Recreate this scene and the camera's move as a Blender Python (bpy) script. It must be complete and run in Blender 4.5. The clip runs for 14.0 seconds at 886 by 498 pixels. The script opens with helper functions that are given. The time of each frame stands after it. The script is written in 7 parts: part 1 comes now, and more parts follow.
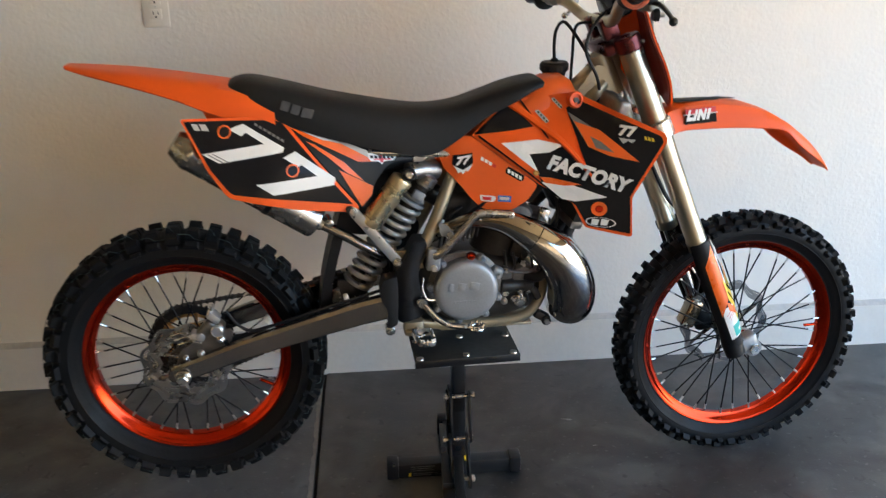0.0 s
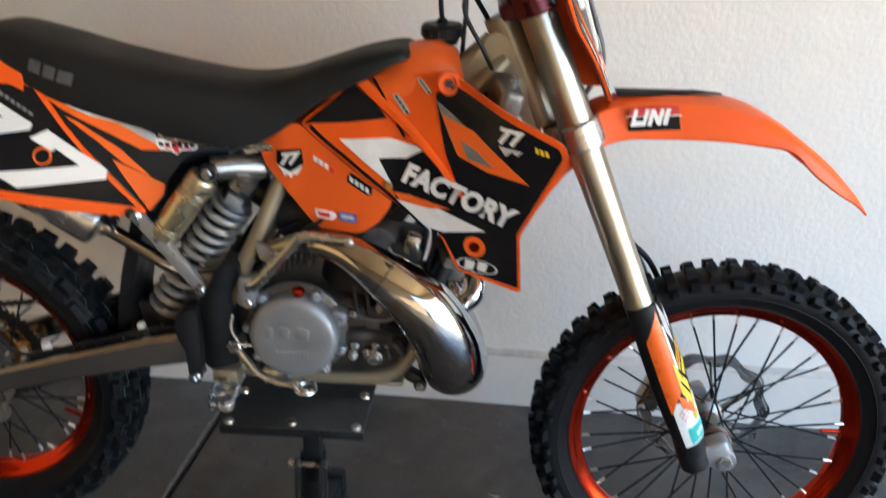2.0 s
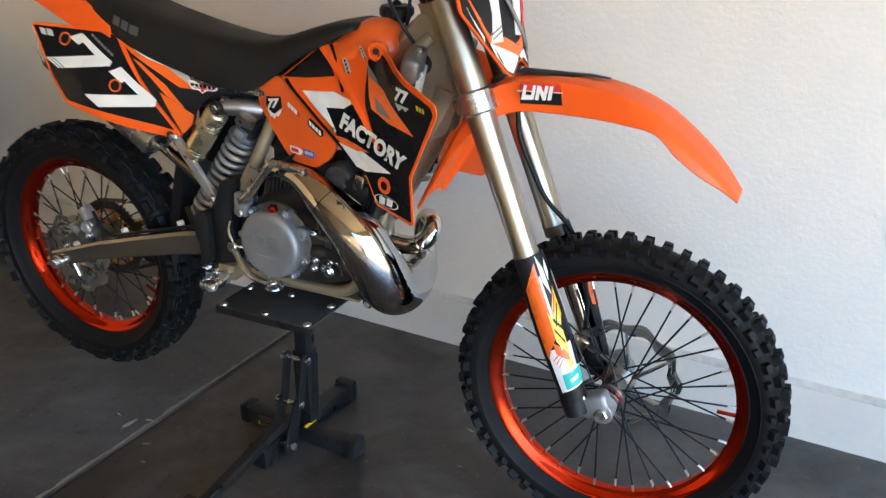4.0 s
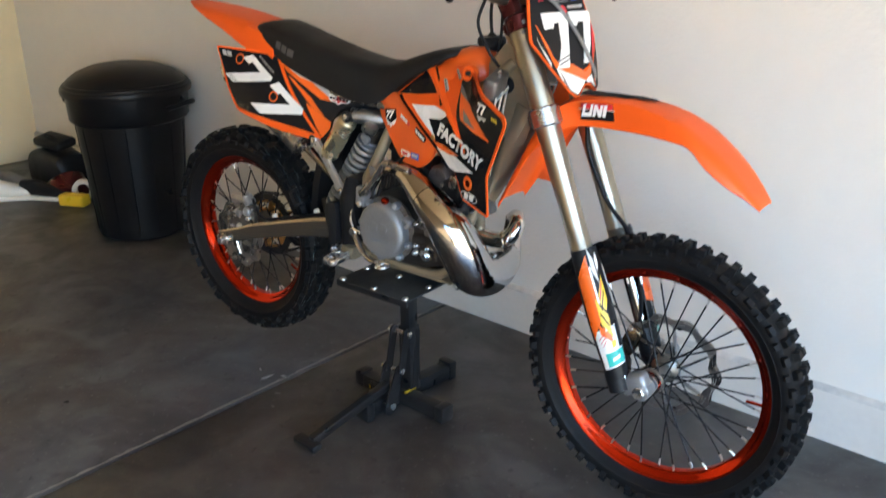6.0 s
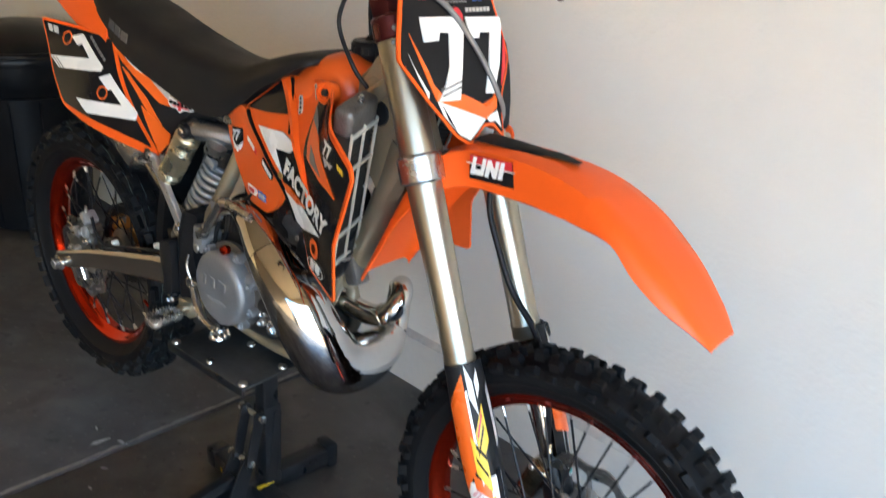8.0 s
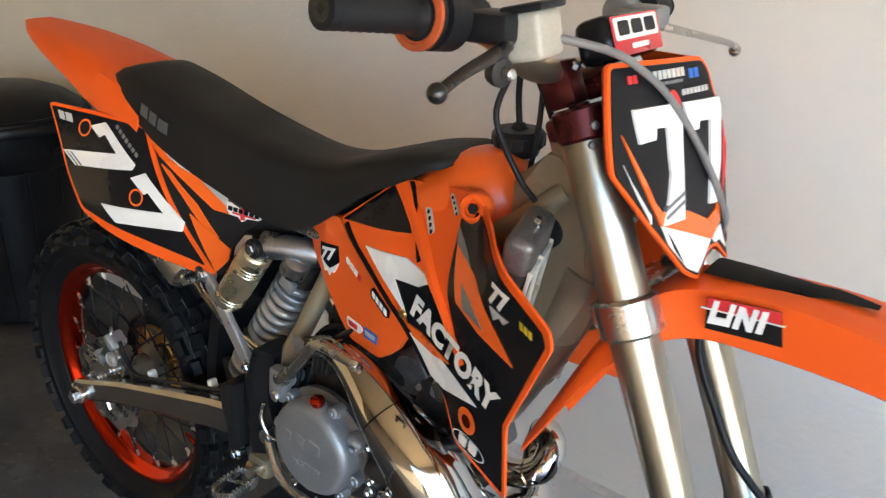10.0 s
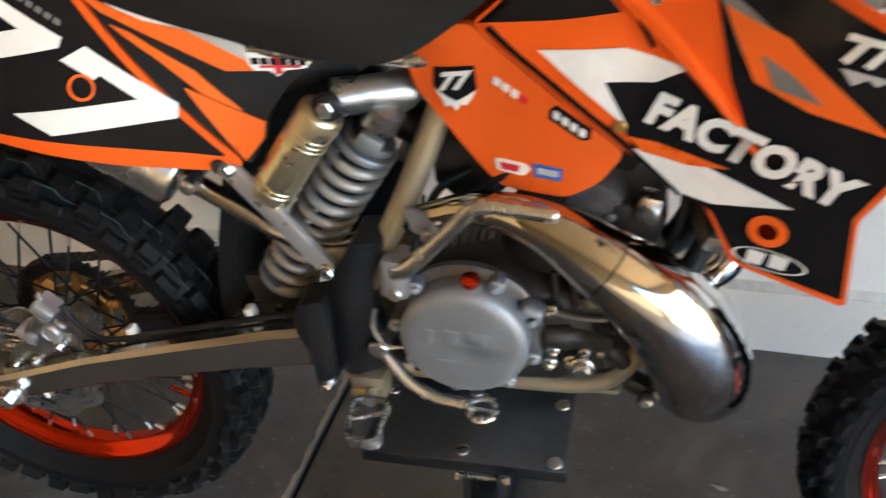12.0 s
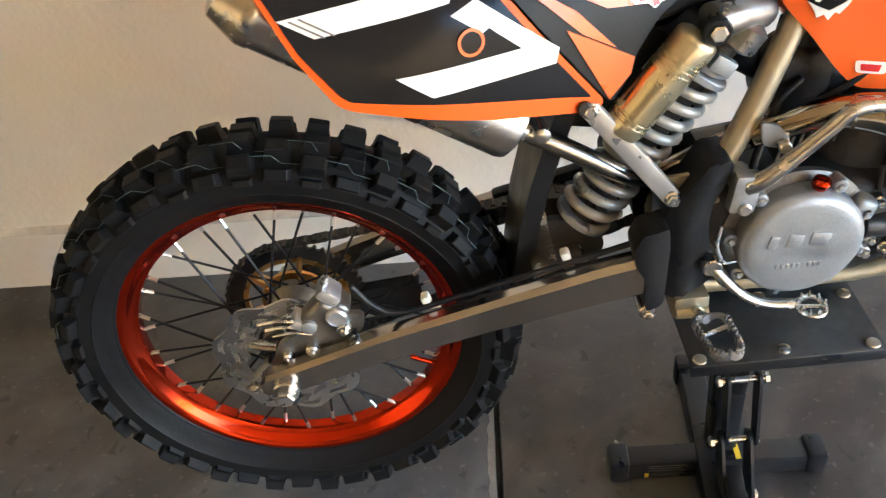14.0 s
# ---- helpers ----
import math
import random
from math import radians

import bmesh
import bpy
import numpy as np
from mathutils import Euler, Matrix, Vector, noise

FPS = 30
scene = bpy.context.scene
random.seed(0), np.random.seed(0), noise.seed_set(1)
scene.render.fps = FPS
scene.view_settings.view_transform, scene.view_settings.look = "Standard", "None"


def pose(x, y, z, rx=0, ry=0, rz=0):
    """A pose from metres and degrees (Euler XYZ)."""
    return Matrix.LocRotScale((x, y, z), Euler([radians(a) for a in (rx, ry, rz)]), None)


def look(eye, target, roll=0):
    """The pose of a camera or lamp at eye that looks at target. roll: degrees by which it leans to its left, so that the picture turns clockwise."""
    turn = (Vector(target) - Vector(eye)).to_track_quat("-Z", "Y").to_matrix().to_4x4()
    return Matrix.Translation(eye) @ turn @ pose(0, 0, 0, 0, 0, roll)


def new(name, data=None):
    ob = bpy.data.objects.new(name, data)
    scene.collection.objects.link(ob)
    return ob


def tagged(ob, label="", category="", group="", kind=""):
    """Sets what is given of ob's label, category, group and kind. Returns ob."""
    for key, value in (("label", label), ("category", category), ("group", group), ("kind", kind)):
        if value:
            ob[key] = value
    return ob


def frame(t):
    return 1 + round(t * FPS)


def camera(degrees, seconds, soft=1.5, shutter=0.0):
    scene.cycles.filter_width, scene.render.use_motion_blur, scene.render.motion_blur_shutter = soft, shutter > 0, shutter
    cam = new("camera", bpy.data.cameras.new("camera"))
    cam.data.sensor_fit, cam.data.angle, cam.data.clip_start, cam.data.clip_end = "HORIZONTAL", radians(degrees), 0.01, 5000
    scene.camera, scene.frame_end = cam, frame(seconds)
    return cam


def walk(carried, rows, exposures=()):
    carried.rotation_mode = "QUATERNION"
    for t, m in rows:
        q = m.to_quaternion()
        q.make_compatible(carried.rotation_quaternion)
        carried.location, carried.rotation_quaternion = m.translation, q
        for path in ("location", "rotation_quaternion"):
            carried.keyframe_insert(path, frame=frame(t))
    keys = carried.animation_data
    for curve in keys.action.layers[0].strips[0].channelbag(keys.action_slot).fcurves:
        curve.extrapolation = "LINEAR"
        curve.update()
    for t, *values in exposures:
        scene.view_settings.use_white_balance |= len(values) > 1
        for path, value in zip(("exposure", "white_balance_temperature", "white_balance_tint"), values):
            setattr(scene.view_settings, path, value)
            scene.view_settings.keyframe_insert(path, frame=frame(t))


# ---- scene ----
cam = camera(53.8, 14.0, soft=1.25, shutter=0.5)
PATH = [
    (0, (0.378, -2.067, 1.414), (0.630, -0.206, 0.727), -1),
    (0.5, (0.529, -1.948, 1.365), (0.725, -0.087, 0.660), -1),
    (1, (0.742, -1.795, 1.388), (0.791, 0.089, 0.719), 0),
    (1.5, (0.854, -1.570, 1.389), (0.830, 0.325, 0.752), 0.1),
    (2, (1.063, -1.446, 1.350), (0.921, 0.378, 0.543), 0.2),
    (2.5, (1.320, -1.419, 1.328), (0.925, 0.317, 0.415), 0.4),
    (2.7, (1.386, -1.435, 1.315), (0.950, 0.278, 0.380), 0.5),
    (4.8, (2.024, -1.714, 1.393), (1.095, -0.094, 0.678), 0.2),
    (5, (2.051, -1.751, 1.402), (1.124, -0.133, 0.680), 0.4),
    (5.5, (2.177, -1.779, 1.412), (1.141, -0.213, 0.723), 0.4),
    (6, (2.231, -1.769, 1.381), (1.060, -0.310, 0.673), -0.5),
    (6.5, (2.192, -1.662, 1.345), (1.108, -0.229, 0.467), 0.4),
    (7, (2.071, -1.465, 1.352), (1.144, 0.060, 0.450), 2.1),
    (7.5, (2.060, -1.259, 1.353), (1.092, 0.269, 0.497), 3.3),
    (8, (2.053, -1.056, 1.372), (0.870, 0.357, 0.596), 3.8),
    (8.5, (1.934, -0.970, 1.389), (0.695, 0.418, 0.654), 2.9),
    (8.7, (1.876, -0.929, 1.394), (0.637, 0.459, 0.661), 3.3),
    (10.8, (1.341, -0.877, 1.360), (0.438, 0.697, 0.519), -3.2),
    (11, (1.280, -0.834, 1.346), (0.480, 0.756, 0.433), -4.4),
    (11.5, (1.115, -0.799, 1.288), (0.575, 0.793, 0.206), -5.8),
    (12, (0.894, -0.888, 1.277), (0.457, 0.688, 0.125), -5.7),
    (12.5, (0.729, -0.856, 1.261), (0.332, 0.710, 0.082), -6.7),
    (13, (0.554, -0.855, 1.275), (0.254, 0.694, 0.045), -7.7),
    (13.5, (0.354, -0.955, 1.306), (0.253, 0.605, 0.059), -7.4),
    (14, (0.274, -0.970, 1.316), (0.224, 0.587, 0.060), -6.9),
]
EXPOSURES = [(0.0, 2.89, 6620, 10), (0.5, 2.89, 6620, 10), (1.0, 3.01, 6720, 10), (1.5, 2.99, 6670, 10), (2.5, 2.99, 6620, 10), (5.0, 2.99, 6620, 10), (8.5, 2.97, 6620, 10), (11.0, 3.01, 6620, 10), (11.5, 2.81, 6670, 10), (12.0, 3.37, 6970, 10), (12.5, 3.69, 7070, 10), (14.0, 4.05, 7070, 10)]
walk(cam, [(t, look(eye, target, roll)) for t, eye, target, roll in PATH], EXPOSURES)
from mathutils.geometry import tessellate_polygon


# ---- light ----
world = bpy.data.worlds.new("sky")
scene.world = world
world.use_nodes = True
wn = world.node_tree
sky = wn.nodes.new("ShaderNodeTexSky")
sky.sky_type, sky.sun_disc = "NISHITA", False
sky.sun_elevation, sky.sun_rotation = radians(25.6), radians(66)
wn.links.new(sky.outputs[0], wn.nodes["Background"].inputs[0])
wn.nodes["Background"].inputs[1].default_value = 0.15

WALL_TURN = -3.2


def room(u, v, z=0.0, turn=0.0):
    """A pose in the garage: u along the bike-side wall towards the open door, v into that wall."""
    return pose(0.33, 0.632, 0, 0, 0, WALL_TURN) @ pose(u, v, z, 0, 0, turn)


sun = new("sun", bpy.data.lights.new("sun", "SUN"))
sun.data.energy, sun.data.angle, sun.data.color = 5.0, radians(0.5), (1.0, 0.88, 0.70)
sun.matrix_world = look((8.0, 3.6, 4.2), (0.0, 0.0, 0.0))

doorlight = new("door_daylight", bpy.data.lights.new("door_daylight", "AREA"))
doorlight.data.shape, doorlight.data.size, doorlight.data.size_y = "RECTANGLE", 4.0, 2.1
doorlight.data.energy, doorlight.data.color = 21.0, (0.225, 0.53, 1.0)
doorlight.matrix_world = look(room(3.55, -2.82, 1.25).translation, room(2.95, -2.57, 0.0).translation)


# ---- materials ----
def mat(name, color, rough=0.5, metal=0.0, vary=0.15, scale=30.0, bump=0.0, bump_scale=200.0, coat=0.0, rough_vary=0.1, tint=None, spec=0.5, deep=0.002):
    m = bpy.data.materials.new(name)
    m.use_nodes = True
    nt = m.node_tree
    b = nt.nodes["Principled BSDF"]
    tex = nt.nodes.new("ShaderNodeTexCoord")

    def noise_tex(s, detail=5):
        n = nt.nodes.new("ShaderNodeTexNoise")
        n.inputs["Scale"].default_value, n.inputs["Detail"].default_value = s, detail
        nt.links.new(tex.outputs["Object"], n.inputs["Vector"])
        return n

    big, fine = noise_tex(scale), noise_tex(scale * 9, 3)
    add = nt.nodes.new("ShaderNodeMath")
    add.operation = "MULTIPLY_ADD"
    nt.links.new(fine.outputs["Fac"], add.inputs[0])
    add.inputs[1].default_value = 0.5
    nt.links.new(big.outputs["Fac"], add.inputs[2])
    ramp = nt.nodes.new("ShaderNodeMapRange")
    ramp.inputs["From Min"].default_value, ramp.inputs["From Max"].default_value = 0.45, 1.05
    nt.links.new(add.outputs[0], ramp.inputs["Value"])
    mix = nt.nodes.new("ShaderNodeMix")
    mix.data_type = "RGBA"
    dark = [c * (1 - vary) for c in color]
    light = [min(1, c * (1 + vary)) for c in (tint or color)]
    mix.inputs["A"].default_value, mix.inputs["B"].default_value = (*dark, 1), (*light, 1)
    nt.links.new(ramp.outputs["Result"], mix.inputs["Factor"])
    nt.links.new(mix.outputs["Result"], b.inputs["Base Color"])
    rr = nt.nodes.new("ShaderNodeMapRange")
    rr.inputs["From Min"].default_value, rr.inputs["From Max"].default_value = 0.3, 0.7
    rr.inputs["To Min"].default_value, rr.inputs["To Max"].default_value = max(0.02, rough - rough_vary), min(1, rough + rough_vary)
    nt.links.new(big.outputs["Fac"], rr.inputs["Value"])
    nt.links.new(rr.outputs["Result"], b.inputs["Roughness"])
    b.inputs["Metallic"].default_value = metal
    b.inputs["Specular IOR Level"].default_value = spec
    b.inputs["Coat Weight"].default_value, b.inputs["Coat Roughness"].default_value = coat, 0.12
    if bump:
        n = noise_tex(bump_scale, 4)
        bp = nt.nodes.new("ShaderNodeBump")
        bp.inputs["Strength"].default_value, bp.inputs["Distance"].default_value = bump, deep
        nt.links.new(n.outputs["Fac"], bp.inputs["Height"])
        nt.links.new(bp.outputs["Normal"], b.inputs["Normal"])
    return m


def concrete(name):
    """Dark sealed slab: broad cloudy stains, drips, pale wear specks, a trowelled sheen."""
    m = mat(name, (0.060, 0.058, 0.055), 0.38, vary=0.35, scale=2.2, bump=0.16, bump_scale=150, rough_vary=0.12, spec=0.5)
    nt = m.node_tree
    b = nt.nodes["Principled BSDF"]
    tex = nt.nodes["Texture Coordinate"]

    def layer(scale, detail, lo, hi, distort=0.0):
        n = nt.nodes.new("ShaderNodeTexNoise")
        n.inputs["Scale"].default_value, n.inputs["Detail"].default_value, n.inputs["Distortion"].default_value = scale, detail, distort
        nt.links.new(tex.outputs["Object"], n.inputs["Vector"])
        r = nt.nodes.new("ShaderNodeMapRange")
        r.inputs["From Min"].default_value, r.inputs["From Max"].default_value = lo, hi
        nt.links.new(n.outputs["Fac"], r.inputs["Value"])
        return r.outputs["Result"]

    base = b.inputs["Base Color"].links[0].from_socket
    for fac, col, amount in ((layer(5.5, 8, 0.48, 0.66, 0.8), (0.105, 0.101, 0.095, 1), 0.8), (layer(1.7, 6, 0.52, 0.62, 1.6), (0.030, 0.027, 0.025, 1), 0.7), (layer(55, 4, 0.62, 0.72), (0.16, 0.155, 0.145, 1), 0.5), (layer(24, 5, 0.63, 0.70, 0.5), (0.018, 0.017, 0.016, 1), 0.6)):
        k = nt.nodes.new("ShaderNodeMath")
        k.operation = "MULTIPLY"
        k.inputs[1].default_value = amount
        nt.links.new(fac, k.inputs[0])
        mix = nt.nodes.new("ShaderNodeMix")
        mix.data_type = "RGBA"
        nt.links.new(k.outputs[0], mix.inputs["Factor"])
        nt.links.new(base, mix.inputs["A"])
        mix.inputs["B"].default_value = col
        base = mix.outputs["Result"]
    nt.links.new(base, b.inputs["Base Color"])
    rough = b.inputs["Roughness"].links[0].from_socket
    k = nt.nodes.new("ShaderNodeMath")
    k.operation = "MULTIPLY_ADD"
    k.inputs[1].default_value = 0.22
    nt.links.new(layer(3.1, 7, 0.42, 0.66, 1.0), k.inputs[0])
    nt.links.new(rough, k.inputs[2])
    nt.links.new(k.outputs[0], b.inputs["Roughness"])
    return m


def heat_tinted(name, cool, hot, x0, x1):
    """Chrome that turns straw and bronze towards the hot end of the pipe."""
    m = mat(name, cool, 0.06, metal=1.0, vary=0.06, scale=9, rough_vary=0.03)
    nt = m.node_tree
    b = nt.nodes["Principled BSDF"]
    sep = nt.nodes.new("ShaderNodeSeparateXYZ")
    nt.links.new(nt.nodes["Texture Coordinate"].outputs["Object"], sep.inputs[0])
    n = nt.nodes.new("ShaderNodeTexNoise")
    n.inputs["Scale"].default_value, n.inputs["Detail"].default_value = 16, 4
    nt.links.new(nt.nodes["Texture Coordinate"].outputs["Object"], n.inputs["Vector"])
    add = nt.nodes.new("ShaderNodeMath")
    add.operation = "MULTIPLY_ADD"
    add.inputs[1].default_value = 0.10
    nt.links.new(n.outputs["Fac"], add.inputs[0])
    nt.links.new(sep.outputs[0], add.inputs[2])
    r = nt.nodes.new("ShaderNodeMapRange")
    r.inputs["From Min"].default_value, r.inputs["From Max"].default_value = x0, x1
    nt.links.new(add.outputs[0], r.inputs["Value"])
    mix = nt.nodes.new("ShaderNodeMix")
    mix.data_type = "RGBA"
    nt.links.new(r.outputs["Result"], mix.inputs["Factor"])
    mix.inputs["A"].default_value = (*hot, 1)
    nt.links.new(b.inputs["Base Color"].links[0].from_socket, mix.inputs["B"])
    nt.links.new(mix.outputs["Result"], b.inputs["Base Color"])
    return m


M = {}
M["wall"] = mat("wall_paint", (0.80, 0.765, 0.70), 0.75, vary=0.03, scale=1.5, bump=0.75, bump_scale=75, deep=0.0026)
# yellower than the north wall: warm light put into the paint colour
M["room"] = mat("warm_light_room_paint", (0.78, 0.64, 0.41), 0.8, vary=0.05, scale=1.5)
# unseen south wall, darkened to cut fill light and reflections
M["room_far"] = mat("fill_cutting_tan", (0.20, 0.16, 0.11), 0.8, vary=0.08, scale=1.2)
# ceiling out of view; its shade is put into this darker colour
M["ceiling"] = mat("ceiling_with_shade", (0.48, 0.385, 0.25), 0.8, vary=0.04, scale=1.5)
M["stem"] = mat("stem_paint", (0.70, 0.66, 0.60), 0.7, vary=0.06, scale=6, bump=0.5, bump_scale=60)
M["ledge"] = mat("grey_ledge", (0.55, 0.525, 0.48), 0.85, vary=0.3, scale=5, bump=0.4, bump_scale=60)
M["floor"] = concrete("garage_concrete")
M["joint"] = mat("joint_edge", (0.22, 0.21, 0.19), 0.7, vary=0.3, scale=20, bump=0.4, bump_scale=120)
M["joint_gap"] = mat("joint_gap", (0.03, 0.028, 0.025), 0.9, vary=0.3, scale=20)
M["drive"] = mat("driveway", (0.82, 0.67, 0.47), 0.85, vary=0.1, scale=2)
M["orange"] = mat("orange_plastic", (0.87, 0.106, 0.009), 0.48, vary=0.03, scale=14, coat=0.06, bump=0.05, bump_scale=300, rough_vary=0.02, spec=0.35)
M["tank"] = mat("orange_tank_plastic", (0.80, 0.11, 0.012), 0.42, vary=0.04, scale=14, coat=0.15, bump=0.05, bump_scale=300, rough_vary=0.03)
M["anod"] = mat("orange_anodised", (0.52, 0.032, 0.009), 0.13, metal=0.95, vary=0.1, scale=12)
M["black"] = mat("black_plastic", (0.0115, 0.0115, 0.0125), 0.42, vary=0.3, scale=20, bump=0.1, bump_scale=250, spec=0.22)
M["gloss_black"] = mat("black_graphic", (0.010, 0.0095, 0.0105), 0.16, vary=0.2, scale=20, coat=0.02, rough_vary=0.02, spec=0.19)
M["stripe_black"] = mat("matt_black_stripe", (0.007, 0.007, 0.0075), 0.5, vary=0.2, scale=20, spec=0.05)
M["plate_black"] = mat("black_plate_graphic", (0.010, 0.0095, 0.0105), 0.34, vary=0.2, scale=20, rough_vary=0.05, spec=0.2)
M["white_gfx"] = mat("white_graphic", (0.82, 0.81, 0.78), 0.3, vary=0.03, scale=15, coat=0.3)
M["silver_gfx"] = mat("silver_graphic", (0.50, 0.48, 0.45), 0.35, vary=0.15, scale=12, coat=0.3)
M["grey_gfx"] = mat("grey_graphic", (0.17, 0.165, 0.16), 0.35, vary=0.25, scale=12, coat=0.3)
M["orange_gfx"] = mat("orange_graphic", (0.86, 0.13, 0.014), 0.3, vary=0.04, scale=15, coat=0.3)
M["badge_grey"] = mat("worn_badge_print", (0.065, 0.065, 0.066), 0.5, vary=0.5, scale=60)
M["red_gfx"] = mat("red_graphic", (0.62, 0.025, 0.03), 0.35, vary=0.06, scale=15, coat=0.2)
M["blue_gfx"] = mat("blue_graphic", (0.03, 0.14, 0.5), 0.35, vary=0.06, scale=15)
M["yellow_gfx"] = mat("yellow_graphic", (0.75, 0.50, 0.03), 0.35, vary=0.06, scale=15)
M["tread_paint"] = mat("tread_paint", (0.08, 0.13, 0.13), 0.6, vary=0.8, scale=40)
M["scuff"] = mat("paint_scuff", (0.30, 0.30, 0.29), 0.8, vary=0.4, scale=60)
M["teal_gfx"] = mat("teal_graphic", (0.02, 0.42, 0.36), 0.35, vary=0.06, scale=15)
M["seat"] = mat("seat_cover", (0.011, 0.0105, 0.0105), 0.56, vary=0.25, scale=9, bump=0.35, bump_scale=420, spec=0.24)
M["rubber"] = mat("tyre_rubber", (0.0065, 0.0065, 0.007), 0.58, vary=0.35, scale=14, bump=0.25, bump_scale=140, spec=0.16)
M["alu"] = mat("bare_aluminium", (0.50, 0.47, 0.43), 0.26, metal=0.95, vary=0.06, scale=40, bump=0.06, bump_scale=260, rough_vary=0.03)
M["swing"] = mat("satin_swingarm", (0.38, 0.355, 0.325), 0.15, metal=0.95, vary=0.04, scale=50, bump=0.04, bump_scale=400, rough_vary=0.02)
M["cast"] = mat("cast_aluminium", (0.31, 0.32, 0.33), 0.5, metal=0.7, vary=0.15, scale=22, bump=0.25, bump_scale=300)
M["head"] = mat("dark_cast_and_disc_shade", (0.25, 0.245, 0.24), 0.32, metal=0.9, vary=0.3, scale=25, bump=0.15, bump_scale=220)
M["hub_metal"] = mat("dusty_alloy", (0.20, 0.19, 0.17), 0.36, metal=0.85, vary=0.35, scale=30, bump=0.15, bump_scale=220)
M["lever_dark"] = mat("worn_dark_alloy", (0.06, 0.056, 0.052), 0.3, metal=0.8, vary=0.3, scale=40)
M["reservoir"] = mat("aged_cream_plastic", (0.42, 0.39, 0.32), 0.4, vary=0.2, scale=30)
M["bright_alloy"] = mat("bright_satin_alloy", (0.50, 0.49, 0.48), 0.36, metal=0.7, vary=0.06, scale=40)
M["steel"] = mat("plated_steel", (0.58, 0.56, 0.53), 0.26, metal=0.95, vary=0.15, scale=25)
M["disc"] = mat("ground_disc_steel", (0.46, 0.45, 0.43), 0.28, metal=0.95, vary=0.15, scale=25)
M["grimy"] = mat("grimy_cast_metal", (0.16, 0.15, 0.14), 0.45, metal=0.7, vary=0.45, scale=30, bump=0.3, bump_scale=180)
M["dirty"] = mat("dark_engine_metal", (0.042, 0.037, 0.033), 0.5, metal=0.6, vary=0.4, scale=25, bump=0.3, bump_scale=150)
M["chrome"] = mat("chromed_pipe", (0.60, 0.58, 0.56), 0.09, metal=1.0, vary=0.06, scale=9, rough_vary=0.05)
M["pipe"] = heat_tinted("heat_tinted_chrome", (0.53, 0.52, 0.51), (0.32, 0.26, 0.19), 0.68, 0.94)
M["grip_orange"] = mat("dirty_orange_rubber", (0.42, 0.075, 0.018), 0.6, vary=0.35, scale=40)
M["raw_pipe"] = mat("bare_steel_pipe", (0.40, 0.375, 0.345), 0.22, metal=1.0, vary=0.15, scale=14, rough_vary=0.06)
M["burnt"] = mat("heat_tinted_pipe", (0.40, 0.29, 0.17), 0.2, metal=1.0, vary=0.18, scale=12, tint=(0.44, 0.36, 0.26), rough_vary=0.05)
M["fork"] = mat("fork_tube_finish", (0.40, 0.365, 0.285), 0.31, metal=0.95, vary=0.03, scale=40, rough_vary=0.02)
M["chrome_rod"] = mat("fork_chrome", (0.7, 0.69, 0.67), 0.08, metal=1.0, vary=0.03, scale=10)
M["frame"] = mat("frame_enamel", (0.33, 0.275, 0.185), 0.4, metal=0.55, vary=0.1, scale=20, coat=0.2)
M["gold"] = mat("gold_anodised", (0.55, 0.30, 0.10), 0.30, metal=0.9, vary=0.12, scale=20)
M["spring"] = mat("spring_enamel", (0.36, 0.34, 0.31), 0.35, metal=0.4, vary=0.1, scale=25, coat=0.2)
M["champagne"] = mat("champagne_anodised", (0.56, 0.49, 0.33), 0.28, metal=0.9, vary=0.08, scale=20)
M["maroon"] = mat("maroon_anodised", (0.085, 0.014, 0.014), 0.3, metal=0.7, vary=0.15, scale=20)
M["deep_red"] = mat("shaded_plate_red", (0.20, 0.018, 0.012), 0.45, vary=0.1, scale=20)
M["stand"] = mat("black_stand_enamel", (0.011, 0.011, 0.012), 0.34, vary=0.4, scale=18, bump=0.15, bump_scale=160, spec=0.35)
M["standtop"] = mat("worn_stand_top", (0.014, 0.015, 0.014), 0.42, vary=0.6, scale=8, bump=0.35, bump_scale=70, tint=(0.028, 0.029, 0.028), rough_vary=0.2)
M["bin"] = mat("black_bin_plastic", (0.0065, 0.0065, 0.0075), 0.36, vary=0.3, scale=7, bump=0.15, bump_scale=60, spec=0.22)
M["white_plastic"] = mat("ivory_plastic", (0.78, 0.74, 0.66), 0.35, vary=0.03, scale=20)
M["rad"] = mat("radiator_core", (0.022, 0.019, 0.015), 0.7, metal=0.2, vary=0.3, scale=60)
M["louvre"] = mat("grey_louvre_plastic", (0.48, 0.45, 0.38), 0.45, vary=0.1, scale=30)


# ---- mesh helpers ----
def part(name, bm, material, parent=None, label="", smooth=True, angle=40):
    me = bpy.data.meshes.new(name)
    bmesh.ops.recalc_face_normals(bm, faces=bm.faces)
    bm.to_mesh(me)
    bm.free()
    if material:
        me.materials.append(M[material])
    if smooth:
        me.polygons.foreach_set("use_smooth", [True] * len(me.polygons))
        me.set_sharp_from_angle(angle=radians(angle))
    ob = new(name, me)
    if parent is not None:
        ob.parent = parent
    if label:
        ob["label"] = label
    return ob


def thing(name, label, category, at=(0, 0, 0), group=""):
    ob = new(name)
    ob.empty_display_size = 0.05
    ob.location = at
    return tagged(ob, label, category, group)


